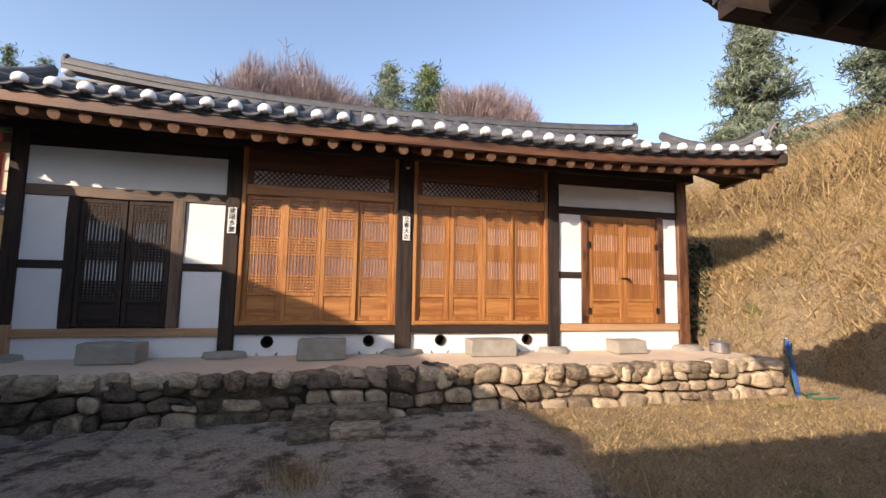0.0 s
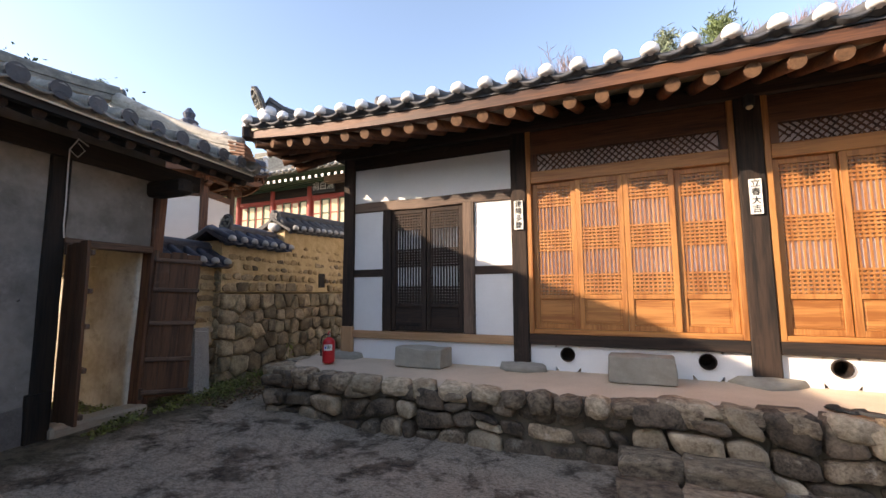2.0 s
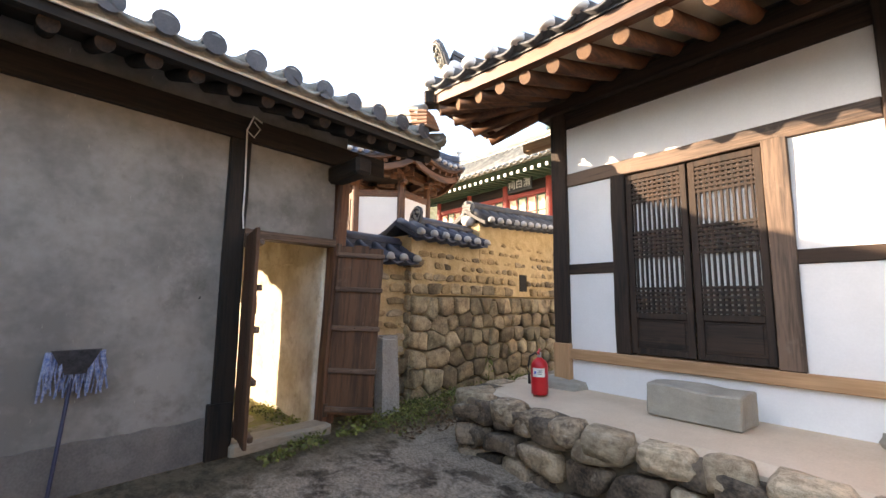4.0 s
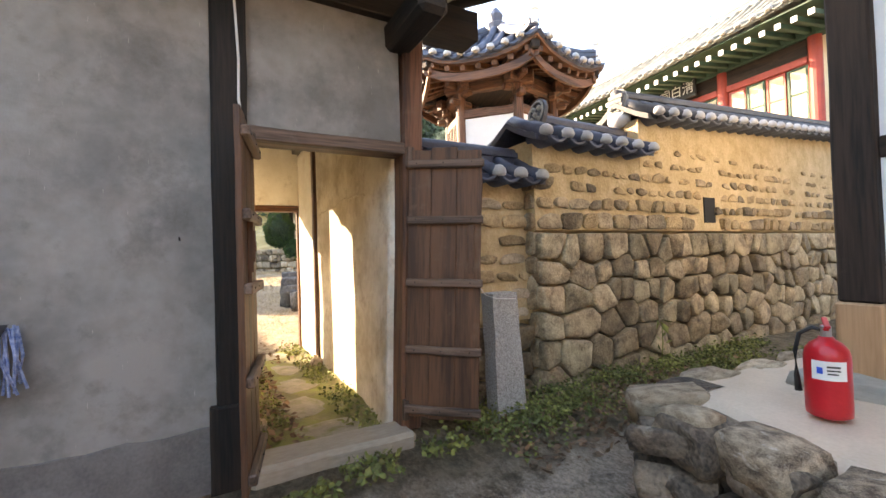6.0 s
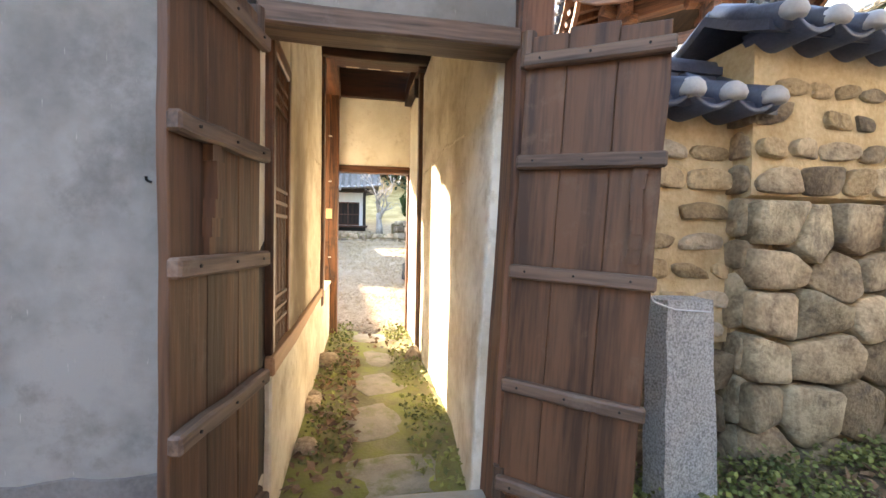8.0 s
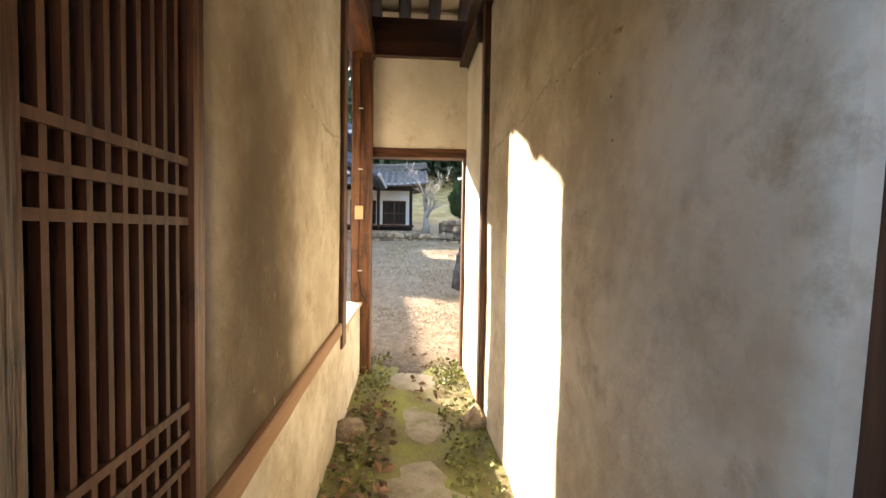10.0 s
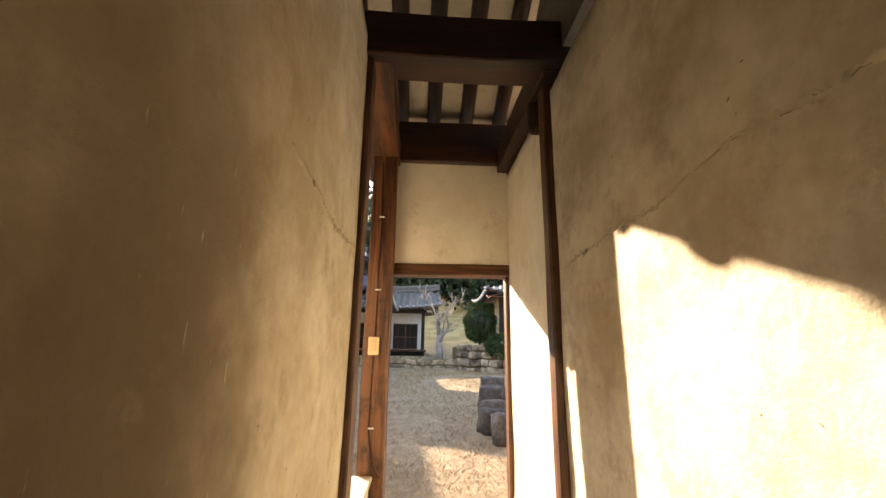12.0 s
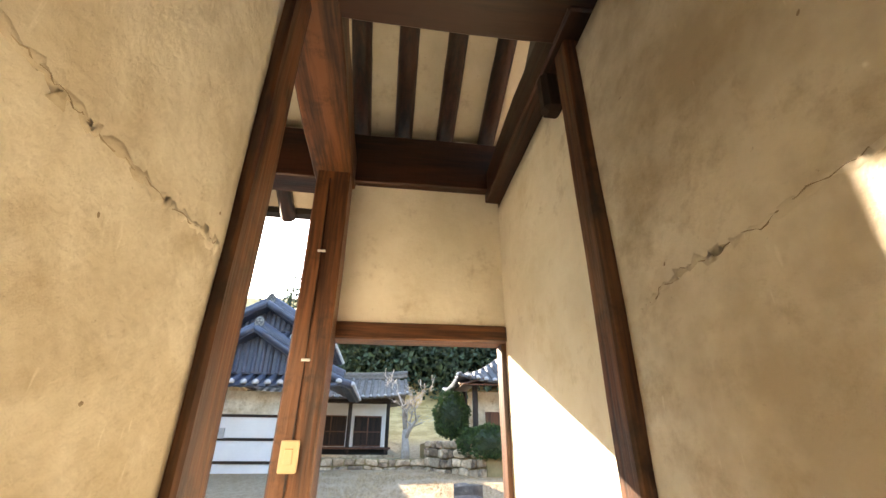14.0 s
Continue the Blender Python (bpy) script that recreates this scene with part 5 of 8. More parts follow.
# six-sided pavilion behind the garden wall
pav = thing("pavilion", "six-sided timber pavilion with blue-grey tiles and white wall panels", "pavilion", pose(-10.66, 9.62, 0, 0, 0, -12))
PZ, PR, PI = 4.93, 2.05, 1.10                   # eave height, radius of the eaves and of the posts
PH = PR * math.cos(math.pi / 6)
lift_p = lambda u: 0.24 * abs(u / PR * 2 - 1) ** 2.6
reach_p = lambda u: max(0.05, min(u, PR - u) * 1.732)
corner = lambda r, k: Vector((r * math.cos(k * math.pi / 3), r * math.sin(k * math.pi / 3), 0))
for k in range(6):
    a, b = corner(PR, k), corner(PR, k + 1)
    mm = Matrix.Translation((a.x, a.y, PZ)) @ pose(0, 0, 0, 0, 0, 120 + 60 * k)
    tiled_slope(pav, mm, PR, PH, 1.35, lift_p, reach_p, tile=TILE_BLUE, cap=CAP_GREY, spacing=0.255, r=0.07, steps=5)
    eave_edge(pav, mm, PR, lift_p, -0.15, -0.09, 0.0, 0.10, BROWN["x"])
    eave_edge(pav, mm, PR, lift_p, -0.40, -0.26, 0.13, 0.19, BROWN["x"], "fascia_board")
    soffit(pav, mm, PR, lift_p, 0.08, 1.0, -0.13, 0.24, BROWN["x"], t=0.02)
    for j in range(7):
        u = 0.17 + j * (PR - 0.34) / 6
        bu = PR / 2 + (u - PR / 2) * 0.5
        p, q = Vector((bu, 1.0, 0.15)), Vector((u, 0.07, -0.20 + lift_p(u)))
        bm = bmesh.new()
        box(bm, -0.05, 0.05, -0.045, 0.045, 0, (q - p).length, bevel=0.008, m=Matrix.Translation(p) @ (q - p).to_track_quat("Z", "Y").to_matrix().to_4x4())
        part("rafter", bm, BROWN["z"], pav, m=mm)
    # hip ridge with its lime-bedded end, corner rafter and post
    way = a.normalized()
    ridge_tiles(pav, [a * (0.95 - 0.13 * j) + Vector((0, 0, PZ + 0.10 + 0.20 * math.exp(-j * 0.9) + 0.155 * j)) for j in range(7)], 0.13, 0.18, tile=TILE_BLUE, top_r=0.06, name="hip_ridge", layers=3)
    bm = bmesh.new()
    lathe(bm, [(0.06, 0), (0.055, 0.2), (0.085, 0.22), (0.085, 0.26), (0.03, 0.3)], a * 0.95 + Vector((0, 0, PZ + 0.34)), 10)
    part("hip_finial", bm, CAP_WHITE, pav)
    p, q = way * 0.9 + Vector((0, 0, PZ + 0.02)), a * 0.97 + Vector((0, 0, PZ + 0.02))
    bm = bmesh.new()
    box(bm, -0.08, 0.08, -0.10, 0.10, 0, (q - p).length, bevel=0.02, m=Matrix.Translation(p) @ (q - p).to_track_quat("Z", "Y").to_matrix().to_4x4())
    part("corner_rafter", bm, DARK["z"], pav)
    pc = corner(PI, k)
    bm = bmesh.new()
    tube(bm, (pc.x, pc.y, 0.3), (pc.x, pc.y, PZ - 0.1), 0.10, 0.095, sides=14)
    part("post", bm, BROWN["z"], pav)
    for j, (ex, ey) in enumerate(((0.36, 0.07), (0.07, 0.28), (0.26, 0.065))):
        bm = bmesh.new()
        box(bm, -ex, ex, -ey, ey, 0, 0.13, bevel=0.025)
        part("bracket", bm, BROWN["x"], pav, m=Matrix.Translation((pc.x, pc.y, PZ - 0.28 - 0.16 * j)) @ pose(0, 0, 0, 0, 0, 60 * k))
    # panel between two posts, with curved tie beam above
    wm_ = Matrix.Translation((pc.x, pc.y, 0)) @ pose(0, 0, 0, 0, 0, 120 + 60 * k)
    beam("tie_beam", (-0.30, PI + 0.30, -0.09, 0.09, PZ - 0.34, PZ - 0.12), BROWN["x"], pav, warp=0.03, m=wm_)
    beam("tie_beam", (0.05, PI - 0.05, -0.06, 0.06, PZ - 0.86, PZ - 0.70), BROWN["x"], pav, warp=0.03, m=wm_)
    if k in (4, 5, 0):
        bm = bmesh.new()
        box(bm, 0.09, PI - 0.09, -0.03, 0.03, 0.3, PZ - 0.86)
        part("board_wall" if k == 4 else "white_wall", bm, BROWN["z"] if k == 4 else WHITE, pav, m=wm_)
    if k == 4:
        for j in range(6):
            bm = bmesh.new()
            box(bm, 0.16 + 0.15 * j, 0.21 + 0.15 * j, -0.06, -0.03, 2.2, PZ - 0.86)
            part("lattice_bar", bm, OLD["z"], pav, m=wm_)
bm = bmesh.new()
lathe(bm, [(PI - 0.06, 0), (PI - 0.06, 0.05)], (0, 0, PZ - 0.02), 6)
part("board_ceiling", bm, DARK["x"], pav)
bm = bmesh.new()
lathe(bm, [(0.22, 0.0), (0.24, 0.12), (0.12, 0.2), (0.16, 0.34), (0.05, 0.5)], (0, 0, PZ + 1.22), 12)
part("top_finial", bm, TILE_BLUE, pav)
bm = bmesh.new()
lathe(bm, [(PI + 0.5, 0.0), (PI + 0.5, 0.3)], (0, 0, 0.02), 6)
part("stone_base", bm, BLOCK, pav)

# shrine with red posts on higher ground
RED = material("red_paint", (0.26, 0.035, 0.025), (0.38, 0.06, 0.04), scale=5, rough=0.6, bump=0.15)
GREEN = material("green_paint", (0.018, 0.042, 0.028), (0.05, 0.10, 0.06), scale=6, rough=0.7, bump=0.15)
PALE_YELLOW = material("yellow_wall", (0.56, 0.49, 0.32), (0.68, 0.61, 0.43), scale=3, rough=0.9, bump=0.1)
shrine = thing("shrine", "shrine hall with red posts, painted eaves and name board", "shrine")
SY, SX0, SX1, SZ = 18.0, -18.5, -9.1, 3.2
block(shrine, "base", (SX0 - 0.6, SX1 + 0.6, SY - 1.6, SY + 5, 1.0, SZ), BLOCK)
for k in range(5):
    x = SX0 + (SX1 - SX0) * k / 4
    bm = bmesh.new()
    tube(bm, (x, SY, SZ), (x, SY, 6.75), 0.15, sides=14)
    part("post", bm, RED, shrine, smooth=False)
    if k < 4:
        w = (SX1 - SX0) / 4
        for j in range(4):
            a, b = x + 0.15 + j * (w - 0.3) / 4, x + 0.15 + (j + 1) * (w - 0.3) / 4
            leaf = block(shrine, "door_leaf", (a + 0.02, b - 0.02, SY + 0.02, SY + 0.06, SZ + 0.3, 6.1), PALE_YELLOW)
            fr = [(a + 0.02, a + 0.07, SY - 0.01, SY + 0.05, SZ + 0.3, 6.1), (b - 0.07, b - 0.02, SY - 0.01, SY + 0.05, SZ + 0.3, 6.1)]
            fr += [(a + 0.07, b - 0.07, SY - 0.005, SY + 0.045, z, z + 0.05) for z in (SZ + 0.3, 4.0, 4.7, 5.4, 6.05)]
            bars("door_frame", fr, GREEN if j % 2 else RED, leaf)
        beam("red_beam", (x + 0.15, x + w - 0.15, SY - 0.08, SY + 0.1, 6.12, 6.3), RED, shrine)
        beam("dark_beam", (x + 0.15, x + w - 0.15, SY - 0.05, SY + 0.1, 6.302, 6.75), DARK["x"], shrine)
beam("eave_beam", (SX0 - 0.8, SX1 + 0.8, SY - 0.15, SY + 0.15, 6.75, 7.0), GREEN, shrine)
block(shrine, "back_wall", (SX0, SX1, SY + 4.0, SY + 4.2, SZ, 7.0), PALE_YELLOW)
block(shrine, "side_wall", (SX1 - 0.06, SX1 + 0.04, SY + 0.15, SY + 4.0, SZ, 7.0), PALE_YELLOW)
for y in (SY + 1.4, SY + 2.8):
    block(shrine, "side_post", (SX1 - 0.1, SX1 + 0.1, y - 0.1, y + 0.1, SZ, 7.0), RED)
for k in range(14):
    block(shrine, "gable_board", (SX1 + 0.85, SX1 + 0.9, SY - 1.0 + k * 0.45, SY - 0.58 + k * 0.45, 6.5 + 0.1 * min(k, 13 - k), 8.0), RED)
simple_roof(shrine, SX0 - 1.2, SX1 + 0.95, SY - 1.55, SY + 5.6, 7.12, 2.3, TILE_OLD, cap=CAP_GREY, drip=True, spacing=0.36, lift=0.15)
for k in range(34):
    x = SX0 - 1.0 + k * 0.345
    if x < SX1 + 0.9:
        bm = bmesh.new()
        box(bm, x - 0.06, x + 0.06, SY - 1.42, SY + 0.1, 6.82, 6.94, bevel=0.008, m=Matrix.Translation((0, SY, 6.87)) @ Matrix.Rotation(radians(5), 4, "X") @ Matrix.Translation((0, -SY, -6.87)))
        part("eave_rafter", bm, GREEN, shrine)
        block(shrine, "rafter_end", (x - 0.062, x + 0.062, SY - 1.45, SY - 1.422, 6.69, 6.82), CAP_WHITE)
block(shrine, "eave_soffit", (SX0 - 1.1, SX1 + 0.9, SY - 1.45, SY + 0.1, 6.99, 7.02), GREEN)
board = block(shrine, "name_board", (-13.45, -12.1, SY - 0.32, SY - 0.26, 6.32, 6.92), INK, 0.01, "black name board with white writing")


def writing(name, text, size, m, material, parent=None, depth=0.003):
    """Raised letters in the built-in font, as a mesh."""
    cu = bpy.data.curves.new(name, "FONT")
    cu.body, cu.size, cu.extrude = text, size, depth
    cu.align_x, cu.align_y = "CENTER", "CENTER"
    tmp = bpy.data.objects.new(name, cu)
    scene.collection.objects.link(tmp)
    bpy.context.view_layer.update()
    me = bpy.data.meshes.new_from_object(tmp.evaluated_get(bpy.context.evaluated_depsgraph_get()))
    bpy.data.objects.remove(tmp)
    bpy.data.curves.remove(cu)
    me.materials.clear()
    me.materials.append(material)
    ob = new(name, me)
    if parent:
        ob.parent = parent
    ob.matrix_basis = m
    return ob


for k, ch in enumerate("祠白淸"):
    writing("letter", ch, 0.42, pose(-13.2 + 0.42 * k, SY - 0.325, 6.62, 90, 0, 0), SIGN_WHITE, board)

# far court west of the passage
court_house = thing("court_house", "hanok with white panels and wooden doors across the court", "house", GATE @ Matrix.Translation((-25.0, -2.0, 1.35)))
block(court_house, "stone_base", (-3.5, 0.6, -4.5, 2.0, -0.6, 0.18), STONE)
block(court_house, "floor_boards", (-3.2, 0.4, -4.2, 1.8, 0.42, 0.52), BROWN["y"])
# black block fills the gap under the floor in place of its shade
block(court_house, "underfloor", (-3.0, 0.1, -4.0, 1.6, 0.18, 0.42), SHADE_BLACK)
for y in (-4.1, -2.2, -0.3, 1.6):
    bm = bmesh.new()
    box(bm, 0.2, 0.38, y - 0.09, y + 0.09, 0.0, 2.55, bevel=0.01)
    part("post", bm, DARK["z"], court_house)
block(court_house, "white_wall", (-0.75, -0.65, -4.1, 1.6, 0.52, 2.6), WHITE)
for y0, y1 in ((-3.95, -2.45), (-2.05, -0.5), (-0.1, 1.3)):
    dr = block(court_house, "door", (-0.64, -0.58, y0, y1, 0.55, 2.0), DARK["z"])
    for z in (0.55, 1.2, 1.94):
        block(dr, "door_rail", (-0.575, -0.55, y0, y1, z, z + 0.06), BROWN["y"])
    block(dr, "door_stile", (-0.572, -0.547, (y0 + y1) / 2 - 0.03, (y0 + y1) / 2 + 0.03, 0.55, 2.0), BROWN["z"])
beam("eave_beam", (0.15, 0.42, -4.4, 1.9, 2.55, 2.8), DARK["y"], court_house)
for rot, xx, yy in ((90, 1.1, -5.2), (-90, -4.3, 2.6)):
    tiled_slope(court_house, pose(xx, yy, 2.75, 0, 0, rot), 7.8, 2.7, 1.25, lambda u: 0.25 * abs(u / 3.9 - 1) ** 3, tile=TILE_COURT, spacing=0.36, steps=4, drip=True, cap=CAP_GREY)
ridge_tiles(court_house, [(-1.6, -5.2 + 0.78 * k, 3.95 + 0.2 * abs(k / 5 - 1) ** 2.5) for k in range(11)], 0.3, 0.26, tile=TILE_COURT)

side_house = thing("side_house", "white-walled house with stacked blue-grey tile gables", "house", GATE @ Matrix.Translation((-19.5, -2.9, -0.1)) @ Matrix.Diagonal((1.4, 1.4, 1.4, 1)))
block(side_house, "white_wall", (-2.6, 0.0, -3.1, -0.9, 0.4, 2.55), WHITE)
block(side_house, "yellow_band", (-2.62, 0.02, -3.12, -0.88, 2.15, 2.75), CREAM)
for z in (0.95, 1.50, 2.08):
    block(side_house, "rail", (-2.63, 0.03, -3.13, -0.87, z, z + 0.07), DARK["y"])
for y in (-3.05, -0.97):
    block(side_house, "post", (-0.02, 0.06, y - 0.07, y + 0.08, 0.4, 2.8), DARK["z"])
block(side_house, "meter_box", (0.03, 0.13, -2.75, -2.5, 1.55, 1.8), CAP_GREY, 0.01)
for z0, k, inn in ((2.85, 1.0, 0.0), (4.2, 0.72, 0.7)):
    w = 5.4 * k
    tiled_slope(side_house, pose(0.9 - inn, -2.0 - w / 2, z0, 0, 0, 90), w, 1.6 * k, 0.85 * k, lambda u: 0.10 * abs(u / w * 2 - 1) ** 3, lambda u: max(0.06, min(u, w - u, 1.0)), tile=TILE_BLUE, cap=CAP_GREY, spacing=0.30, steps=4)
    tiled_slope(side_house, pose(-2.7 - inn, -2.0 - w / 2, z0), 3.6, w / 2, 1.45 * k, tile=TILE_BLUE, cap=CAP_GREY, spacing=0.36, steps=3)
    tiled_slope(side_house, pose(0.9 - inn, -2.0 + w / 2, z0, 0, 0, 180), 3.6, w / 2, 1.45 * k, tile=TILE_BLUE, cap=CAP_GREY, spacing=0.36, steps=3)
    bm = bmesh.new()
    vs = [bm.verts.new((0.35 - inn + e, y, z)) for e in (0, 0.08) for y, z in ((-2.0 - w / 2 * 0.8, z0 + 0.3), (-2.0 + w / 2 * 0.8, z0 + 0.3), (-2.0, z0 + 1.38 * k))]
    bm.faces.new(vs[:3])
    bm.faces.new(vs[3:][::-1])
    for i in range(3):
        bm.faces.new((vs[i], vs[(i + 1) % 3], vs[3 + (i + 1) % 3], vs[3 + i]))
    part("gable", bm, TILE_BLUE, side_house)
    for q in range(9):
        y = -2.0 + (q - 4) * 0.22 * k
        hz = z0 + 1.30 * k - abs(y + 2.0) / (w / 2 * 0.8) * 1.08 * k
        if hz > z0 + 0.45:
            bm = bmesh.new()
            tube(bm, (0.43 - inn, y, z0 + 0.34), (0.43 - inn, y, hz), 0.062, sides=10)
            part("gable_tile", bm, TILE_BLUE, side_house)
    for s in (-1, 1):
        ridge_tiles(side_house, [(0.5 - inn, -2.0 + s * w / 2 * 0.92 * (1 - t / 5), z0 + 0.22 + 1.35 * k * (t / 5) ** 1.15) for t in range(6)], 0.14, 0.24, tile=TILE_BLUE, name="verge_ridge", layers=2)
    ridge_tiles(side_house, [(0.5 - inn - 0.4 * t, -2.0, z0 + 1.45 * k) for t in range(9)], 0.28, 0.24, tile=TILE_BLUE)
    end_tile(side_house, pose(0.6 - inn, -2.0, z0 + 1.5 * k, 0, 0, 90), 0.36, TILE)

east_pav = thing("small_pavilion", "small tiled pavilion with dark posts beside the court", "pavilion", GATE @ Matrix.Translation((-18.0, 2.2, 0.6)))
for mm, w in ((pose(-4.5, 0, 3.55), 4.5), (pose(0, 0, 3.55, 0, 0, 90), 5.0)):
    tiled_slope(east_pav, mm, w, 2.2, 1.3, lambda u: 0.25 * abs(u / w * 2 - 1) ** 3, lambda u: max(0.06, min(u, w - u, 2.2)), tile=TILE, cap=CAP_GREY, spacing=0.33, steps=4)
    soffit(east_pav, mm, w, lambda u: 0.0, 0.1, 1.0, -0.15, 0.1, RAFTER["x"])
for x, y in ((-0.7, 0.7), (-0.7, 2.6), (-0.7, 4.4), (-3.0, 0.7)):
    bm = bmesh.new()
    tube(bm, (x, y, -0.4), (x, y, 3.5), 0.11, sides=12)
    part("post", bm, DARK["z"], east_pav)
block(east_pav, "wall", (-2.2, -2.1, 0.7, 4.5, 0.2, 3.4), CREAM)
for y in (1.4, 2.2, 3.0):
    block(east_pav, "door", (-2.09, -2.05, y, y + 0.6, 0.3, 2.6), RAFTER["z"])
block(east_pav, "floor", (-3.2, -0.5, 0.5, 4.6, 0.2, 0.35), BROWN["x"])
block(east_pav, "base", (-3.2, -0.5, 0.5, 4.6, -0.6, 0.2), STONE)

# unseen hall, added so its ridge shades the court near the passage exit
shade_hall = thing("shade_hall", "unseen long tiled hall added to shade the court from the south", "house", GATE @ Matrix.Translation((0, 0, 0.3)))
block(shade_hall, "wall", (-26.0, -6.6, -12.0, -7.7, 0, 4.2), CREAM)
simple_roof(shade_hall, -27.0, -5.6, -12.9, -6.9, 4.12, 2.30, TILE_BLUE, cap=CAP_GREY, drip=True)

far_wall = tagged(thing("boundary_wall", "long pale wall capped with dark tiles on the hillside", "wall", GATE @ Matrix.Translation((-43.0, -14.0, 2.9))), kind="structure")
block(far_wall, "wall_body", (-0.25, 0.25, 0, 40, -1.0, 2.0), CREAM)
for mm in (pose(0.45, 0, 1.95, 0, 0, 90), pose(-0.45, 40, 1.95, 0, 0, -90)):
    tiled_slope(far_wall, mm, 40, 0.45, 0.35, tile=TILE, cap=CAP_GREY, drip=False, spacing=0.5, r=0.1, steps=1)


# ---- loose things in the yard ----
RED_PAINT = material("extinguisher_red", (0.50, 0.012, 0.02), (0.60, 0.02, 0.028), scale=8, rough=0.32, bump=0.05)
RUBBER = material("black_rubber", (0.012, 0.012, 0.012), (0.03, 0.03, 0.03), rough=0.6, bump=0.1)
STEEL = material("brushed_steel", (0.45, 0.45, 0.46), (0.62, 0.62, 0.62), scale=12, rough=0.35, bump=0.1, metal=0.9)
BLUE_PLASTIC = material("blue_plastic", (0.015, 0.07, 0.45), (0.03, 0.12, 0.6), scale=9, rough=0.4, bump=0.05)
GREEN_HOSE = material("green_hose", (0.02, 0.12, 0.08), (0.05, 0.22, 0.15), scale=9, rough=0.5, bump=0.1)
MOP_BLUE = material("mop_blue", (0.10, 0.16, 0.34), (0.36, 0.42, 0.58), scale=30, rough=0.95, bump=0.3)
GREY_MESH = material("dark_mop_head", (0.04, 0.04, 0.045), (0.10, 0.10, 0.11), scale=20, rough=0.9, bump=0.3)
IVORY = material("ivory_plastic", (0.66, 0.52, 0.30), (0.72, 0.58, 0.36), scale=6, rough=0.45, bump=0.03)
WIRE_WHITE = material("white_cable", (0.6, 0.6, 0.58), (0.72, 0.72, 0.70), rough=0.5, bump=0)

ext = thing("fire_extinguisher", "red fire extinguisher with black hose on the platform", "fire extinguisher", pose(-4.20, 7.56, P0 + 0.005, 0, 0, 30))
bm = bmesh.new()
lathe(bm, [(0.070, 0.0), (0.088, 0.012), (0.09, 0.05), (0.09, 0.29), (0.083, 0.325), (0.062, 0.355), (0.035, 0.372), (0.028, 0.385)], (0, 0, 0), 28)
part("cylinder", bm, RED_PAINT, ext, smooth=True)
bm = bmesh.new()
n = 12
for k in range(n):
    a0, a1 = -0.75 + 1.5 * k / n - 1.57, -0.75 + 1.5 * (k + 1) / n - 1.57
    vs = [bm.verts.new((0.0915 * math.cos(a), 0.0915 * math.sin(a), z)) for a, z in ((a0, 0.19), (a1, 0.19), (a1, 0.28), (a0, 0.28))]
    bm.faces.new(vs)
bmesh.ops.remove_doubles(bm, verts=bm.verts, dist=0.0005)
bmesh.ops.solidify(bm, geom=bm.faces[:], thickness=0.0015)
lb = part("label", bm, SIGN_WHITE, ext, "white paper label with blue mark")
for dx, dz, w, h, mt in ((-0.035, 0.235, 0.022, 0.03, BLUE_PLASTIC), (0.015, 0.255, 0.05, 0.008, INK), (0.015, 0.238, 0.05, 0.006, INK), (0.012, 0.222, 0.04, 0.006, INK)):
    ang = dx / 0.0925
    bm = bmesh.new()
    box(bm, -w / 2, w / 2, -0.001, 0.001, -h / 2, h / 2)
    part("label_mark", bm, mt, lb, m=pose(0.0945 * math.sin(ang), -0.0945 * math.cos(ang), dz, 0, 0, math.degrees(ang)))
bm = bmesh.new()
lathe(bm, [(0.022, 0.0), (0.022, 0.05), (0.015, 0.055)], (0, 0, 0.383), 12)
part("valve", bm, STEEL, ext)
bm = bmesh.new()
box(bm, -0.012, 0.012, -0.03, 0.12, 0.415, 0.427, bevel=0.004)
box(bm, -0.012, 0.012, -0.02, 0.13, 0.445, 0.457, bevel=0.004, m=Matrix.Rotation(radians(10), 4, "X"))
part("handle", bm, RED_PAINT, ext)
bm = bmesh.new()
sweep(bm, [(0, 0.0, 0.41), (-0.05, 0.0, 0.425), (-0.10, 0.01, 0.39), (-0.118, 0.02, 0.3), (-0.115, 0.02, 0.18), (-0.11, 0.02, 0.10)], [0.009, 0.01, 0.01, 0.01, 0.012, 0.016], sides=8)
part("hose", bm, RUBBER, ext, smooth=True)

# dressed stone blocks before the doors
for k, (x0, x1, y1, h, mt) in enumerate(((-3.12, -2.40, 8.05, 0.27, BLOCK), (-0.28, 0.42, 8.05, 0.30, BLOCK), (2.43, 3.22, 8.08, 0.27, BLOCK), (5.12, 5.72, 8.08, 0.23, BLOCK))):
    bm = bmesh.new()
    box(bm, x0, x1, y1 - 0.38, y1, P0 + 0.002, P0 + h)
    bmesh.ops.subdivide_edges(bm, edges=bm.edges[:], cuts=3, use_grid_fill=True)
    for v in bm.verts:
        v.co += noise.noise_vector(v.co * 4 + Vector((k * 9, 0, 0))) * 0.022
        v.co.z = max(v.co.z, P0 + 0.002)
    bmesh.ops.bevel(bm, geom=[e for e in bm.edges if e.calc_face_angle(0) > 0.9], offset=0.012, segments=1, affect="EDGES")
    tagged(part("step_block", bm, mt), "rough grey stone block standing before the doors", "stone block", "blocks before the doors")

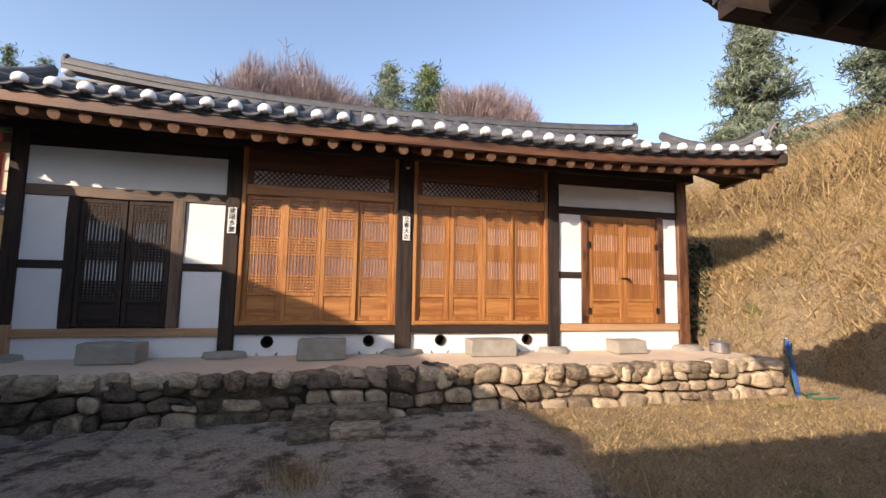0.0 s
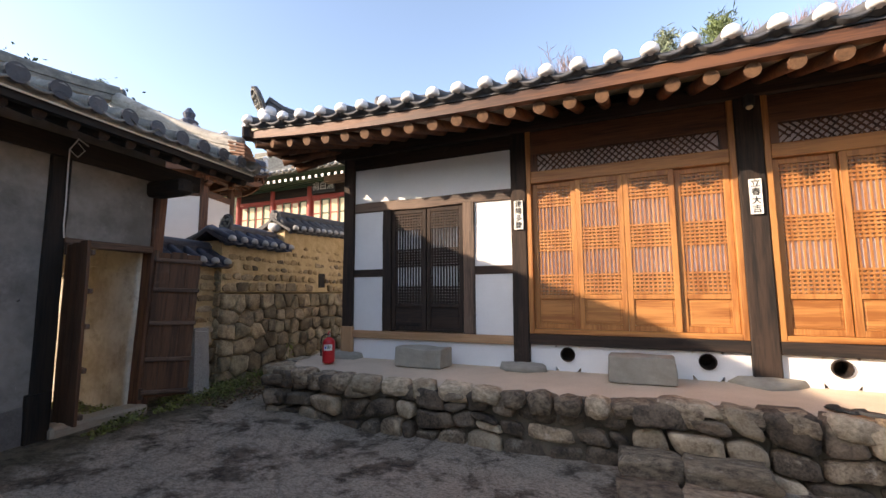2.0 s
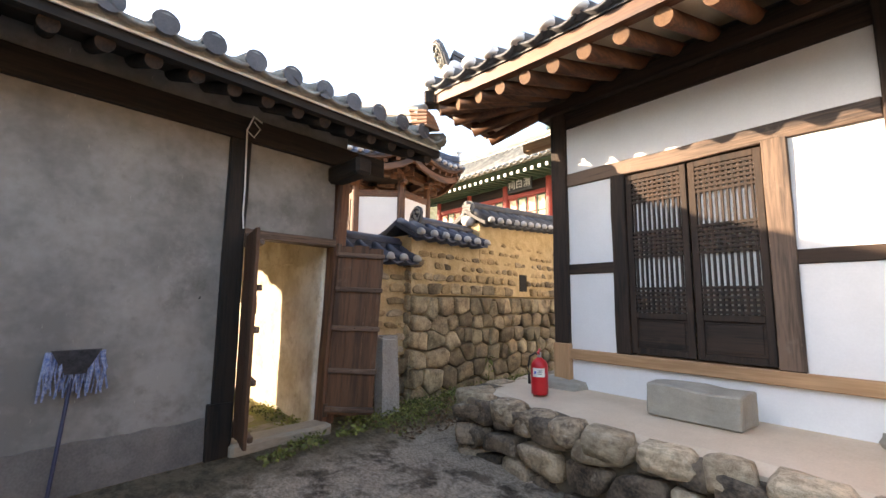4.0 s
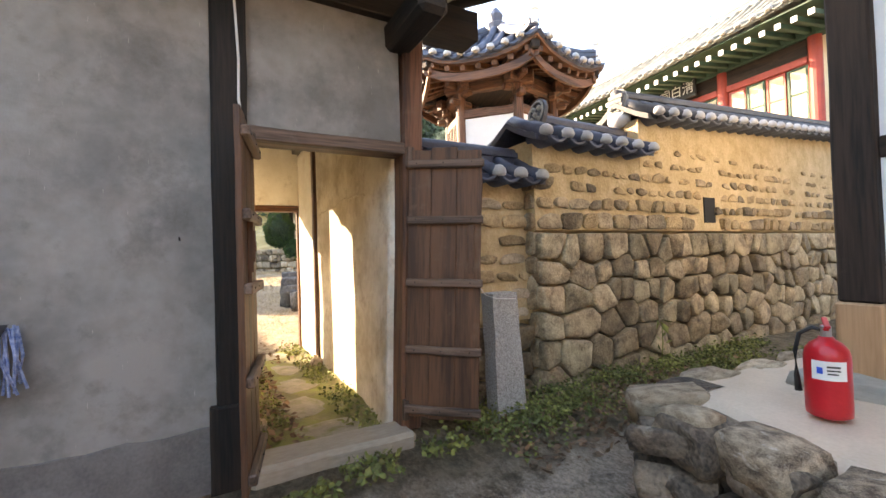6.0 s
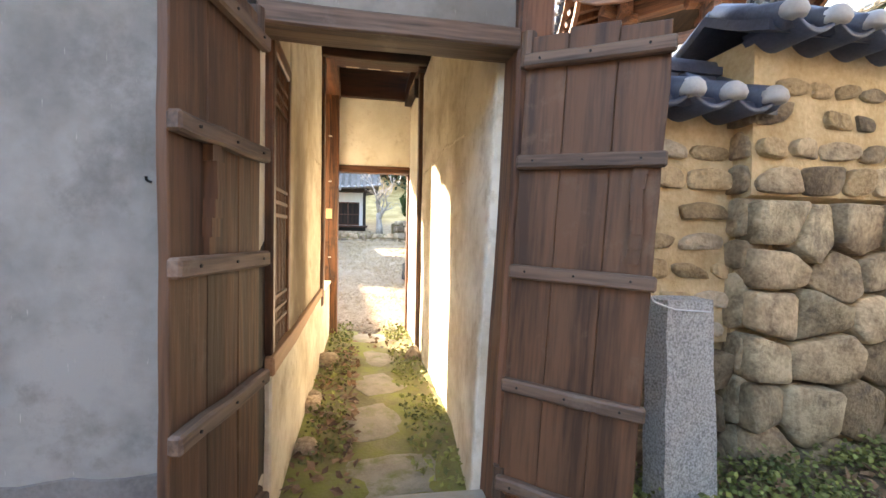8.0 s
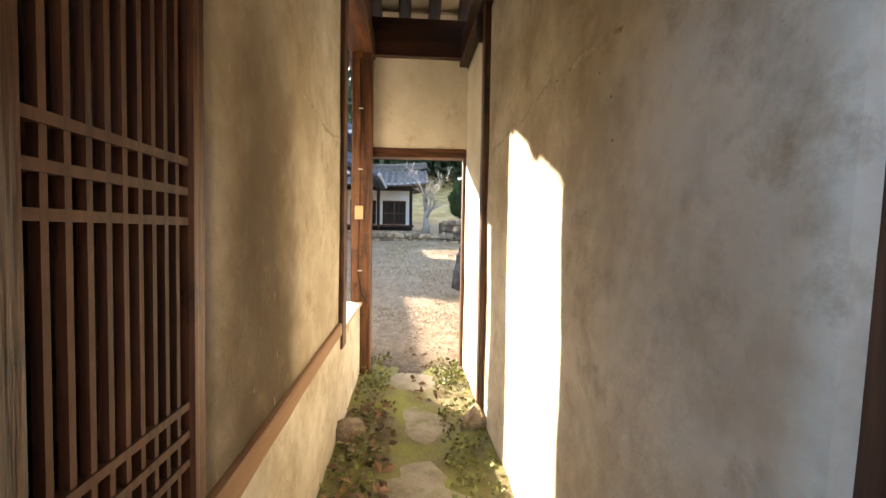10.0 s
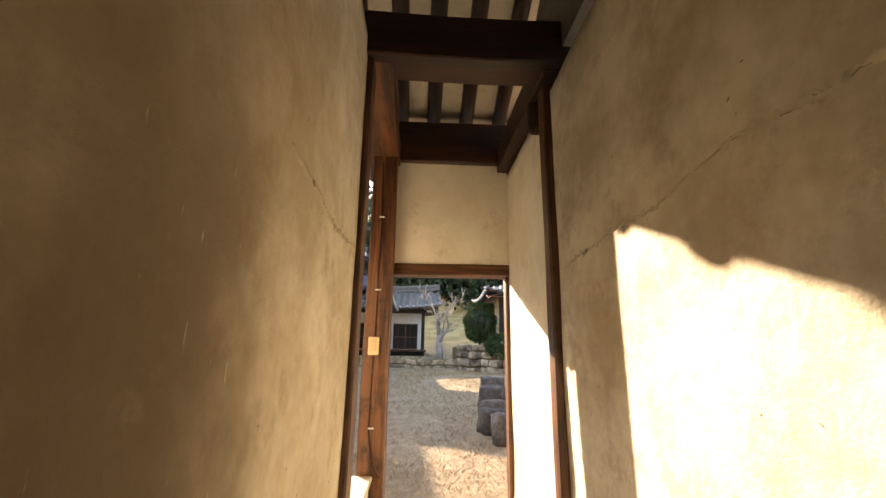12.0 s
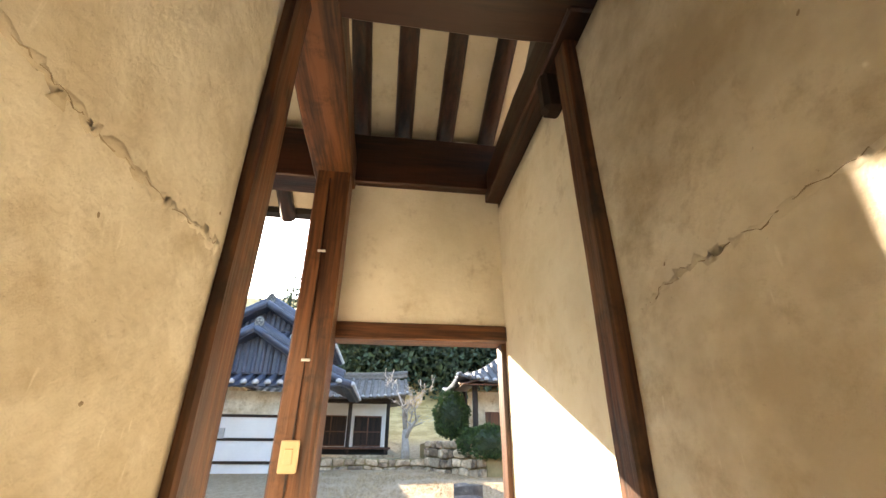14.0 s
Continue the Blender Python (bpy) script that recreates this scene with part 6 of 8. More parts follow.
# pair of dark shoes
for k, (x, y, tn) in enumerate(((1.62, 7.18, 35), (1.78, 7.10, 62))):
    shoe = thing("shoe", "dark slip-on shoe lying on the platform edge", "shoe", pose(x, y, P0 + 0.012, 0, 0, tn), group="pair of shoes")
    bm = bmesh.new()
    bmesh.ops.create_uvsphere(bm, u_segments=14, v_segments=8, radius=1.0)
    bmesh.ops.scale(bm, vec=(0.045, 0.13, 0.04), verts=bm.verts)
    for v in bm.verts:
        v.co.z = max(v.co.z, -0.006)
        v.co.x *= 1.0 + 0.25 * (v.co.y / 0.13)
        if v.co.y < 0.03 and v.co.z > 0.018:
            v.co.z = 0.012
    part("upper", bm, RUBBER, shoe, smooth=True)
    bm = bmesh.new()
    lathe(bm, [(1.0, 0.0), (1.04, 0.006), (1.0, 0.014)], (0, 0, 0), 16)
    bmesh.ops.scale(bm, vec=(0.05, 0.135, 1), verts=bm.verts)
    bmesh.ops.translate(bm, vec=(0, 0, -0.012), verts=bm.verts)
    part("sole", bm, INK, shoe)

pot = thing("cooking_pot", "steel cooking pot with lid beside the house corner", "pot", pose(7.30, 7.72, P0 + 0.003))
bm = bmesh.new()
lathe(bm, [(0.15, 0), (0.17, 0.012), (0.172, 0.17), (0.182, 0.175), (0.182, 0.185), (0.165, 0.188)], (0, 0, 0), 28)
part("pot_body", bm, STEEL, pot, smooth=False)
bm = bmesh.new()
lathe(bm, [(0.178, 0.19), (0.15, 0.21), (0.05, 0.225), (0.02, 0.23), (0.02, 0.25), (0.03, 0.255)], (0, 0, 0), 28)
part("lid", bm, STEEL, pot)
for s in (-1, 1):
    bm = bmesh.new()
    sweep(bm, [(s * 0.172, -0.04, 0.14), (s * 0.21, -0.03, 0.145), (s * 0.21, 0.03, 0.145), (s * 0.172, 0.04, 0.14)], 0.007, sides=6)
    part("pot_handle", bm, RUBBER, pot)

tap = thing("garden_hose", "blue water pipe wound with green hose at the bank", "hose", pose(7.98, 6.86, 0.0, 0, 0, 0))
bm = bmesh.new()
tube(bm, (0.05, 0.02, -0.05), (-0.02, 0.12, 0.92), 0.032, sides=12)
part("blue_pipe", bm, BLUE_PLASTIC, tap)
bm = bmesh.new()
tube(bm, (-0.02, 0.12, 0.92), (-0.022, 0.123, 0.99), 0.02, sides=10)
tube(bm, (-0.022, 0.123, 0.96), (-0.1, 0.10, 0.95), 0.014, sides=8)
part("tap_head", bm, STEEL, tap)
bm = bmesh.new()
pts = [(-0.1, 0.10, 0.95), (-0.16, 0.06, 0.9), (-0.22, 0.03, 0.78), (-0.15, 0.02, 0.66), (-0.05, 0.02, 0.75), (-0.04, 0.03, 0.9), (-0.10, 0.0, 0.8), (-0.11, 0.0, 0.4), (-0.06, -0.02, 0.1), (0.05, -0.1, 0.03)]
for k in range(26):
    a = k * 0.5
    pts.append((0.35 + 0.36 * math.cos(a + 2.6) * (1 - k * 0.008), -0.18 + 0.16 * math.sin(a + 2.6), 0.03 + 0.004 * (k % 7)))
sweep(bm, pts, 0.014, sides=7)
part("hose_coil", bm, GREEN_HOSE, tap, smooth=True)

mop = thing("mop", "upturned mop with blue strings leaning on plaster wall", "mop", GATE)
bm = bmesh.new()
tube(bm, (0.30, -2.32, 0.06), (0.06, -2.22, 1.02), 0.013, sides=10)
part("stick", bm, material("navy_stick", (0.015, 0.02, 0.05), (0.03, 0.04, 0.09), rough=0.5, bump=0.05), mop)
bm = bmesh.new()
vs = [(0.10, -2.36, 1.20), (0.10, -2.06, 1.20), (0.105, -2.15, 1.02), (0.105, -2.27, 1.02)]
f = [bm.verts.new(v) for v in vs]
bm.faces.new(f)
bmesh.ops.solidify(bm, geom=bm.faces[:], thickness=0.035)
part("mop_clamp", bm, GREY_MESH, mop)
bm = bmesh.new()
rm = random.Random(3)
for k in range(46):
    y = -2.40 + 0.38 * k / 45
    ztop = 1.19 - 0.02 * rm.random()
    zb = 0.86 + rm.uniform(-0.03, 0.07)
    x = 0.02 + rm.random() * 0.06
    sweep(bm, [(x, y * 0.9 - 0.22, ztop), (x + 0.03, y + rm.uniform(-0.02, 0.02), (ztop + zb) / 2), (x + 0.01, y + rm.uniform(-0.03, 0.03), zb)], 0.007, sides=5)
tagged(part("mop_fringe", bm, MOP_BLUE, mop), kind="stuff")

pillar = thing("stone_slab", "grey granite slab leaning against the garden wall", "stone slab", GATE @ pose(-0.02, 0.965, 0.10, 0, -3, 4))
bm = bmesh.new()
box(bm, -0.075, 0.075, -0.145, 0.145, 0.0, 1.03)
bmesh.ops.subdivide_edges(bm, edges=bm.edges[:], cuts=5, use_grid_fill=True)
for v in bm.verts:
    v.co += noise.noise_vector(v.co * 7) * 0.012
    v.co.y *= 1.08 - 0.14 * v.co.z
part("slab", bm, GRANITE, pillar)
bm = bmesh.new()
sweep(bm, [(0.12, -0.36, 1.26), (0.13, -0.33, 1.12), (0.12, -0.25, 1.03), (0.10, -0.12, 0.99), (0.09, 0.10, 0.97)], 0.004, sides=5)
part("string", bm, WIRE_WHITE, pillar)

# paper strips with writing on two posts of the house
for cx, text in ((-1.395, "建陽多慶"), (1.365, "立春大吉")):
    strip = thing("paper_strip", "white paper strip with black brush writing pasted on post", "paper strip", pose(cx, FY - 0.075, 2.745, 0, 0, 0), group="paper strips")
    bm = bmesh.new()
    box(bm, -0.062, 0.062, -0.002, 0.002, -0.205, 0.205)
    bmesh.ops.subdivide_edges(bm, edges=bm.edges[:], cuts=3, use_grid_fill=True)
    for v in bm.verts:
        v.co.y += 0.004 * noise.noise(v.co * 9)
    part("paper", bm, SIGN_WHITE, strip)
    for k, ch in enumerate(text):
        writing("letter", ch, 0.098, pose(0, -0.0085, 0.148 - 0.099 * k, 90, 0, 0), INK, strip, 0.001)

# lamp under the eave between the hall bays
lamp = thing("eave_lamp", "small dark lamp fixed under the eave on the post", "lamp", pose(1.36, FY - 0.12, 3.80))
bm = bmesh.new()
lathe(bm, [(0.05, 0.0), (0.06, 0.03), (0.06, 0.12), (0.03, 0.15)], (0, 0, 0), 14)
part("housing", bm, RUBBER, lamp)
bm = bmesh.new()
bmesh.ops.create_uvsphere(bm, u_segments=12, v_segments=8, radius=0.038)
part("glass", bm, IVORY, lamp, smooth=True)

hook = thing("wall_hook", "small black iron hook driven into the plaster wall", "hook", GATE @ pose(0.0, -1.37, 1.60))
bm = bmesh.new()
sweep(bm, [(-0.02, 0, 0), (0.02, 0, 0.0), (0.032, 0, 0.004), (0.035, 0, 0.016)], 0.005, sides=6, up=(0, 1, 0))
part("spike", bm, IRON, hook)
# cable on the gate post, switch and clips in the passage
cable = thing("cable", "thin white cable hanging down the gate post", "cable", GATE)
bm = bmesh.new()
sweep(bm, [(0.30, -1.02, 3.34), (0.2, -1.06, 3.42), (0.10, -1.08, 3.30), (0.07, -1.06, 3.0), (0.055, -1.045, 2.7), (0.06, -1.05, 2.45), (0.05, -1.03, 2.30)], 0.008, sides=6)
sweep(bm, [(0.10, -1.08, 3.30), (0.16, -1.03, 3.22), (0.22, -1.0, 3.30), (0.17, -1.04, 3.38)], 0.006, sides=6)
part("wire", bm, WIRE_WHITE, cable)
switch = thing("light_switch", "ivory plastic light switch on a reddish post", "switch", GATE @ pose(-3.612, -0.985, 1.655))
bm = bmesh.new()
box(bm, 0.0, 0.028, -0.037, 0.037, -0.062, 0.062, bevel=0.005)
part("plate", bm, IVORY, switch)
bm = bmesh.new()
box(bm, 0.028, 0.034, -0.018, 0.018, -0.03, 0.03, bevel=0.003)
part("rocker", bm, IVORY, switch)
flex = thing("switch_cable", "brown cable clipped along the post", "cable", GATE)
bm = bmesh.new()
sweep(bm, [(-3.612, -0.985, 3.05), (-3.610, -0.975, 2.5), (-3.610, -0.98, 1.72)], 0.006, sides=6)
sweep(bm, [(-3.610, -0.985, 1.59), (-3.610, -0.99, 1.1), (-3.605, -0.96, 0.9), (-3.60, -0.90, 0.82)], 0.006, sides=6)
part("wire", bm, DEEP["z"], flex)
for z in (2.6, 2.05, 1.12):
    bm = bmesh.new()
    box(bm, -3.612, -3.60, -0.995, -0.955, z - 0.006, z + 0.006, bevel=0.002)
    part("clip", bm, WIRE_WHITE, flex)

# passage floor with worn stepping stones
MOSS = material("mossy_earth", (0.10, 0.09, 0.035), (0.23, 0.20, 0.09), scale=3.0, rough=0.95, bump=0.6, fine=50, stain=(0.20, 0.215, 0.04), stain_at=0.50, stain_scale=2.2, bump_distance=0.02)
bm = bmesh.new()
nx, ny = 44, 12
grid = [[bm.verts.new((-4.4 + 4.5 * i / nx, -1.0 + 1.04 * j / ny, 0.135 + 0.025 * noise.noise(Vector((i * 0.35, j * 0.35, 4))) - (0.05 if i < 4 else 0.0) + 0.02 * abs(j / ny * 2 - 1))) for j in range(ny + 1)] for i in range(nx + 1)]
for i in range(nx):
    for j in range(ny):
        bm.faces.new((grid[i][j], grid[i + 1][j], grid[i + 1][j + 1], grid[i][j + 1]))
pf = part("floor", bm, MOSS, smooth=True)
pf.matrix_basis = GATE
tagged(pf, "mossy trodden earth floor of the passage", "floor", kind="structure")
FLAG = material("mossy_flagstone", (0.20, 0.17, 0.12), (0.36, 0.32, 0.24), scale=3.5, rough=0.9, bump=0.4, stain=(0.15, 0.16, 0.04), stain_at=0.56, stain_scale=3)
for k, (x, y, w, d) in enumerate(((-0.45, -0.42, 0.42, 0.5), (-1.15, -0.5, 0.55, 0.42), (-1.85, -0.46, 0.5, 0.4), (-2.6, -0.44, 0.5, 0.42), (-3.4, -0.45, 0.55, 0.45))):
    st = new("flagstone", stone_set(FLAG, 4, 0.4)[k])
    st.matrix_basis = GATE @ pose(x, y, 0.112, 0, 0, 15 * k) @ Matrix.Diagonal((w, d, 0.07, 1))
    tagged(st, "worn mossy stepping stone in the passage floor", "stepping stone", "passage stepping stones")
for k, (x, y, s) in enumerate(((-1.35, -0.93, 0.16), (-1.5, -0.94, 0.13), (-0.75, -0.9, 0.12), (-2.4, -0.9, 0.2), (-2.55, -0.05, 0.2))):
    st = new("rubble_stone", stone_set(STONE, 2, 0.5)[k])
    st.matrix_basis = GATE @ pose(x, y, 0.17, 10 * k, 0, 40 * k) @ Matrix.Diagonal((s, s * 0.8, s * 0.8, 1))
    tagged(st, "loose stone at the foot of the passage wall", "stone", "loose stones")

# court: cut stones and retaining walls
for k, (x, y, w, h) in enumerate(((-7.5, 0.62, 0.5, 0.45), (-8.1, 0.48, 0.45, 0.42), (-8.5, 0.62, 0.45, 0.5), (-9.7, 0.78, 0.5, 0.6), (-10.6, 0.95, 0.55, 0.7), (-5.4, 0.50, 0.45, 0.55), (-4.6, 0.46, 0.42, 0.5))):
    wx, wy = (GATE @ Vector((x, y, 0)))[:2]
    st = new("edging_stone", stone_set(EDGE_STONE, 3, 0.3)[k])
    st.matrix_basis = GATE @ pose(x, y + 0.12, ground_height(wx, wy) + h * 0.42, 0, 0, 20 * k) @ Matrix.Diagonal((w, w * 0.9, h, 1))
    tagged(st, "dark rough stone edging the court path", "edging stone", "court edging stones")
court_wall = tagged(thing("retaining_wall", "low dry-stone retaining wall round the court terrace", "wall", GATE), kind="structure")


# long cracks in the passage plaster, with a rough mended seam along them
CRACK = material("crack_shadow", (0.24, 0.185, 0.12), (0.38, 0.305, 0.205), scale=20, rough=1.0, bump=0.3)


def crack(name, pts, face, inward, parent, width, mt, sunk, jitter):
    rc = random.Random(len(pts) + int(width * 9000))
    bm = bmesh.new()
    path, radii = [], []
    for (x0, z0), (x1, z1) in zip(pts, pts[1:]):
        for k in range(16):
            t = k / 16
            x = x0 + (x1 - x0) * t + rc.uniform(-jitter, jitter)
            z = z0 + (z1 - z0) * t + rc.uniform(-jitter, jitter) * 0.7 + 0.014 * noise.noise(Vector((k * 0.3 + x0 * 9, z0, inward)))
            r = width * rc.uniform(0.3, 1.3)
            path.append((x, face(x, z) + inward * r * sunk, z))
            radii.append(r)
    sweep(bm, path, radii, sides=6, up=(0, 1, 0))
    part(name, bm, mt, parent, smooth=True)


NORTH_LINE = [(-0.75, 2.03), (-1.0, 2.06), (-1.2, 2.06), (-1.41, 2.09), (-1.77, 2.04), (-2.0, 2.05), (-2.21, 2.03), (-2.38, 2.04), (-2.56, 2.0)]
SOUTH_LINE = [(-1.45, 2.06), (-1.75, 2.05), (-1.92, 2.03), (-2.04, 2.03), (-2.23, 2.04), (-2.39, 2.06), (-2.47, 2.07)]
for line, face, inward in ((NORTH_LINE, wall_face, 1), (SOUTH_LINE, south_face, -1)):
    crack("mended_seam", line, face, inward, gate, 0.017, SMOKED if inward < 0 else CREAM, 0.74, 0.010)
    crack("crack", line[1:], face, -inward, gate, 0.0013, CRACK, 0.6, 0.004)
# pits where bits of plaster have dropped out
rp = random.Random(9)
for k in range(44):
    bm = bmesh.new()
    bmesh.ops.create_icosphere(bm, subdivisions=1, radius=1.0)
    bmesh.ops.scale(bm, vec=(rp.uniform(0.003, 0.009), 0.0012, rp.uniform(0.002, 0.006)), verts=bm.verts)
    on_left = k % 2 == 0
    px, pz = -0.7 - 1.75 * rp.random(), rp.uniform(1.1, 2.8)
    part("pit", bm, CRACK, gate, m=pose(px, south_face(px, pz) if on_left else wall_face(px, pz), pz, 0, rp.uniform(-60, 60), 0))


# ---- plants ----
def foliage(name, low, high, rough=0.7):
    mt = material(name, low, high, scale=3.0, rough=rough, bump=0.0, fine=20)
    nn, ll = mt.node_tree.nodes, mt.node_tree.links
    bs = nn["Principled BSDF"]
    src = bs.inputs["Base Color"].links[0].from_socket
    geo, hs, vr = nn.new("ShaderNodeNewGeometry"), nn.new("ShaderNodeHueSaturation"), nn.new("ShaderNodeMapRange")
    vr.inputs["To Min"].default_value, vr.inputs["To Max"].default_value = 0.45, 1.5
    ll.new(geo.outputs["Random Per Island"], vr.inputs["Value"])
    ll.new(vr.outputs[0], hs.inputs["Value"])
    ll.new(src, hs.inputs["Color"])
    ll.new(hs.outputs["Color"], bs.inputs["Base Color"])
    return mt


PINE = foliage("pine_needles", (0.075, 0.115, 0.045), (0.19, 0.25, 0.105))
BLUE_PINE = foliage("bluish_needles", (0.12, 0.16, 0.115), (0.26, 0.31, 0.21))
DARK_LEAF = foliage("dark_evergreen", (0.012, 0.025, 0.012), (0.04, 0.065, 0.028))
TWIG = foliage("winter_twigs", (0.17, 0.12, 0.12), (0.31, 0.235, 0.23))
TOPIARY = foliage("clipped_yew", (0.022, 0.05, 0.012), (0.075, 0.13, 0.03))
WEED = foliage("green_weeds", (0.075, 0.10, 0.025), (0.27, 0.28, 0.075))
STRAW = foliage("dry_grass", (0.26, 0.17, 0.07), (0.52, 0.38, 0.19))
LITTER = foliage("fallen_leaves", (0.11, 0.06, 0.032), (0.29, 0.18, 0.10))
BARK = material("grey_bark", (0.28, 0.24, 0.20), (0.50, 0.45, 0.40), scale=8, rough=0.9, bump=0.6)
BARK_DARK = material("brown_bark", (0.06, 0.045, 0.035), (0.14, 0.11, 0.085), scale=8, rough=0.9, bump=0.6)


def flakes(name, places, size, material, parent=None, seed=1, slim=0.5, flat=0.0):
    """Many small folded leaves at places (an n x 3 array), as one mesh."""
    g = np.random.default_rng(seed)
    n = len(places)
    d = g.normal(size=(n, 3))
    d[:, 2] *= (1 - flat)
    d /= np.linalg.norm(d, axis=1)[:, None] + 1e-9
    e = g.normal(size=(n, 3))
    e[:, 2] *= (1 - flat)
    e -= (e * d).sum(1)[:, None] * d
    e /= np.linalg.norm(e, axis=1)[:, None] + 1e-9
    s = size * g.uniform(0.6, 1.4, size=(n, 1))
    nrm = np.cross(d, e)
    p = np.asarray(places)
    v = np.stack([p - d * s, p + e * s * slim + nrm * s * 0.15, p + d * s, p - e * s * slim + nrm * s * 0.15], axis=1).reshape(-1, 3)
    idx = np.arange(n) * 4
    faces = np.concatenate([np.stack([idx, idx + 1, idx + 2], 1), np.stack([idx, idx + 2, idx + 3], 1)]).tolist()
    me = bpy.data.meshes.new(name)
    me.from_pydata(v.tolist(), [], faces)
    me.materials.append(material)
    ob = new(name, me)
    if parent:
        ob.parent = parent
    return ob


def blades(name, base, height, width, material, seed=1, lean=0.5):
    """Thin grass blades standing at base points."""
    g = np.random.default_rng(seed)
    p = np.asarray(base)
    n = len(p)
    a = g.uniform(0, 2 * np.pi, n)
    side = np.stack([np.cos(a), np.sin(a), np.zeros(n)], 1) * width
    h = height * g.uniform(0.4, 1.3, size=(n, 1))
    b = g.uniform(0, 2 * np.pi, n)
    tip = p + np.stack([np.cos(b), np.sin(b), np.zeros(n)], 1) * h * lean * g.uniform(0.2, 1.4, size=(n, 1)) + np.array([0, 0, 1]) * h
    v = np.stack([p - side, p + side, tip], 1).reshape(-1, 3)
    idx = np.arange(n) * 3
    me = bpy.data.meshes.new(name)
    me.from_pydata(v.tolist(), [], np.stack([idx, idx + 1, idx + 2], 1).tolist())
    me.materials.append(material)
    return new(name, me)


def conifer(x, y, z, h, r, seed, material, label, lean=0.0, n=5200):
    """A conifer: tapered trunk, drooping limbs in whorls, sprays of needles along them with gaps between."""
    g = np.random.default_rng(seed)
    tree = thing("conifer_tree", label, "tree", pose(x, y, z))
    bm = bmesh.new()
    sweep(bm, [(lean * t * t, 0, h * t) for t in (0, 0.25, 0.5, 0.75, 1.0)], [h * 0.02, h * 0.017, h * 0.012, h * 0.007, 0.01], sides=8)
    limbs, pts = [], []
    k = 0
    for t in np.linspace(0.14, 0.97, 26):
        for q in range(4):
            a = g.uniform(0, 2 * np.pi)
            length = r * (1 - t) ** 0.75 * g.uniform(0.55, 1.15) + 0.12
            z0 = h * t
            end = np.array([math.cos(a) * length, math.sin(a) * length, z0 + length * g.uniform(-0.25, 0.35)])
            st = np.array([lean * t * t, 0, z0])
            limbs.append((st, end))
            m = int(n / 70 * (0.4 + length / r))
            w = g.uniform(0.15, 1.0, size=(m, 1)) ** 0.7
            spot = st + (end - st) * w + g.normal(size=(m, 3)) * np.array([0.09, 0.09, 0.06]) * r * (0.5 + 0.6 * w)
            pts.append(spot)
    for st, end in limbs:
        sweep(bm, [tuple(st), tuple((st + end) / 2 + np.array([0, 0, 0.05])), tuple(end)], [0.03, 0.02, 0.008], sides=4)
    part("trunk", bm, BARK_DARK, tree)
    flakes("crown", np.concatenate(pts), r * 0.075, material, tree, seed, slim=0.13)
    return tree


def bare_tree(x, y, z, h, seed, material, label, spread=0.7, levels=5, trunk=0.12, name="bare_tree", up=0.35, first=0.3, twig=0.006, brush=None):
    """A leafless tree grown by forking limbs down to twigs."""
    g = random.Random(seed)
    tree = thing(name, label, "tree", pose(x, y, z))
    thick, fine = bmesh.new(), []
    def grow(p, d, length, r, level):
        n = 3
        pts, rad = [p.copy()], [r]
        for k in range(n):
            d = (d + Vector((g.gauss(0, 0.16), g.gauss(0, 0.16), g.gauss(0, 0.10) + up * 0.12))).normalized()
            p = p + d * length / n
            pts.append(p.copy())
            rad.append(r * (1 - 0.38 * (k + 1) / n))
        if level >= levels - 2:
            fine.append((pts, rad))
        else:
            sweep(thick, pts, rad, sides=6)
        if level < levels:
            for _ in range(g.choice((2, 3, 3)) if level else 4):
                q = (d + Vector((g.gauss(0, spread), g.gauss(0, spread), g.uniform(-0.1, up)))).normalized()
                grow(pts[g.choice((2, 3))], q, length * g.uniform(0.58, 0.82), rad[-1] * 0.75, level + 1)
    grow(Vector((0, 0, 0)), Vector((0, 0, 1)), h * first, trunk, 0)
    part("trunk", thick, material, tree, smooth=True)
    vs, fs = [], []
    for pts, rad in fine:
        b0 = len(vs)
        for p, r in zip(pts, rad):
            rr = max(r, twig)
            for k in range(3):
                a = 2.1 * k
                vs.append((p.x + rr * math.cos(a), p.y + rr * math.sin(a), p.z))
        for i in range(len(pts) - 1):
            for k in range(3):
                fs.append((b0 + 3 * i + k, b0 + 3 * i + (k + 1) % 3, b0 + 3 * i + 3 + (k + 1) % 3, b0 + 3 * i + 3 + k))
    me = bpy.data.meshes.new("branchwork")
    me.from_pydata(vs, [], fs)
    me.materials.append(material)
    ob = new("branchwork", me)
    ob.parent = tree
    if brush:
        # a haze of fine upright shoots that fills the domed crown
        q = np.random.default_rng(seed)
        rx, zc, rz, n = brush
        d = q.normal(size=(n, 3))
        d /= np.linalg.norm(d, axis=1)[:, None]
        d[:, 2] = np.abs(d[:, 2]) * 1.0 - 0.15
        lump = 1 + 0.14 * np.sin(d[:, :1] * 6 + seed) + 0.10 * np.cos(d[:, 1:2] * 9 + seed)
        p = d * q.uniform(0.35, 1.0, size=(n, 1)) ** 0.6 * lump * np.array([rx, rx, rz]) + np.array([0, 0, zc])
        way = d * 0.8 + np.array([0, 0, 0.7]) + q.normal(size=(n, 3)) * 0.25
        tip = p + way * q.uniform(0.25, 0.75, size=(n, 1))
        side = q.normal(size=(n, 3)) * 0.011
        v = np.stack([p - side, p + side, tip], 1).reshape(-1, 3)
        i = np.arange(n) * 3
        me = bpy.data.meshes.new("crown")
        me.from_pydata(v.tolist(), [], np.stack([i, i + 1, i + 2], 1).tolist())
        me.materials.append(material)
        new("crown", me).parent = tree
    return tree


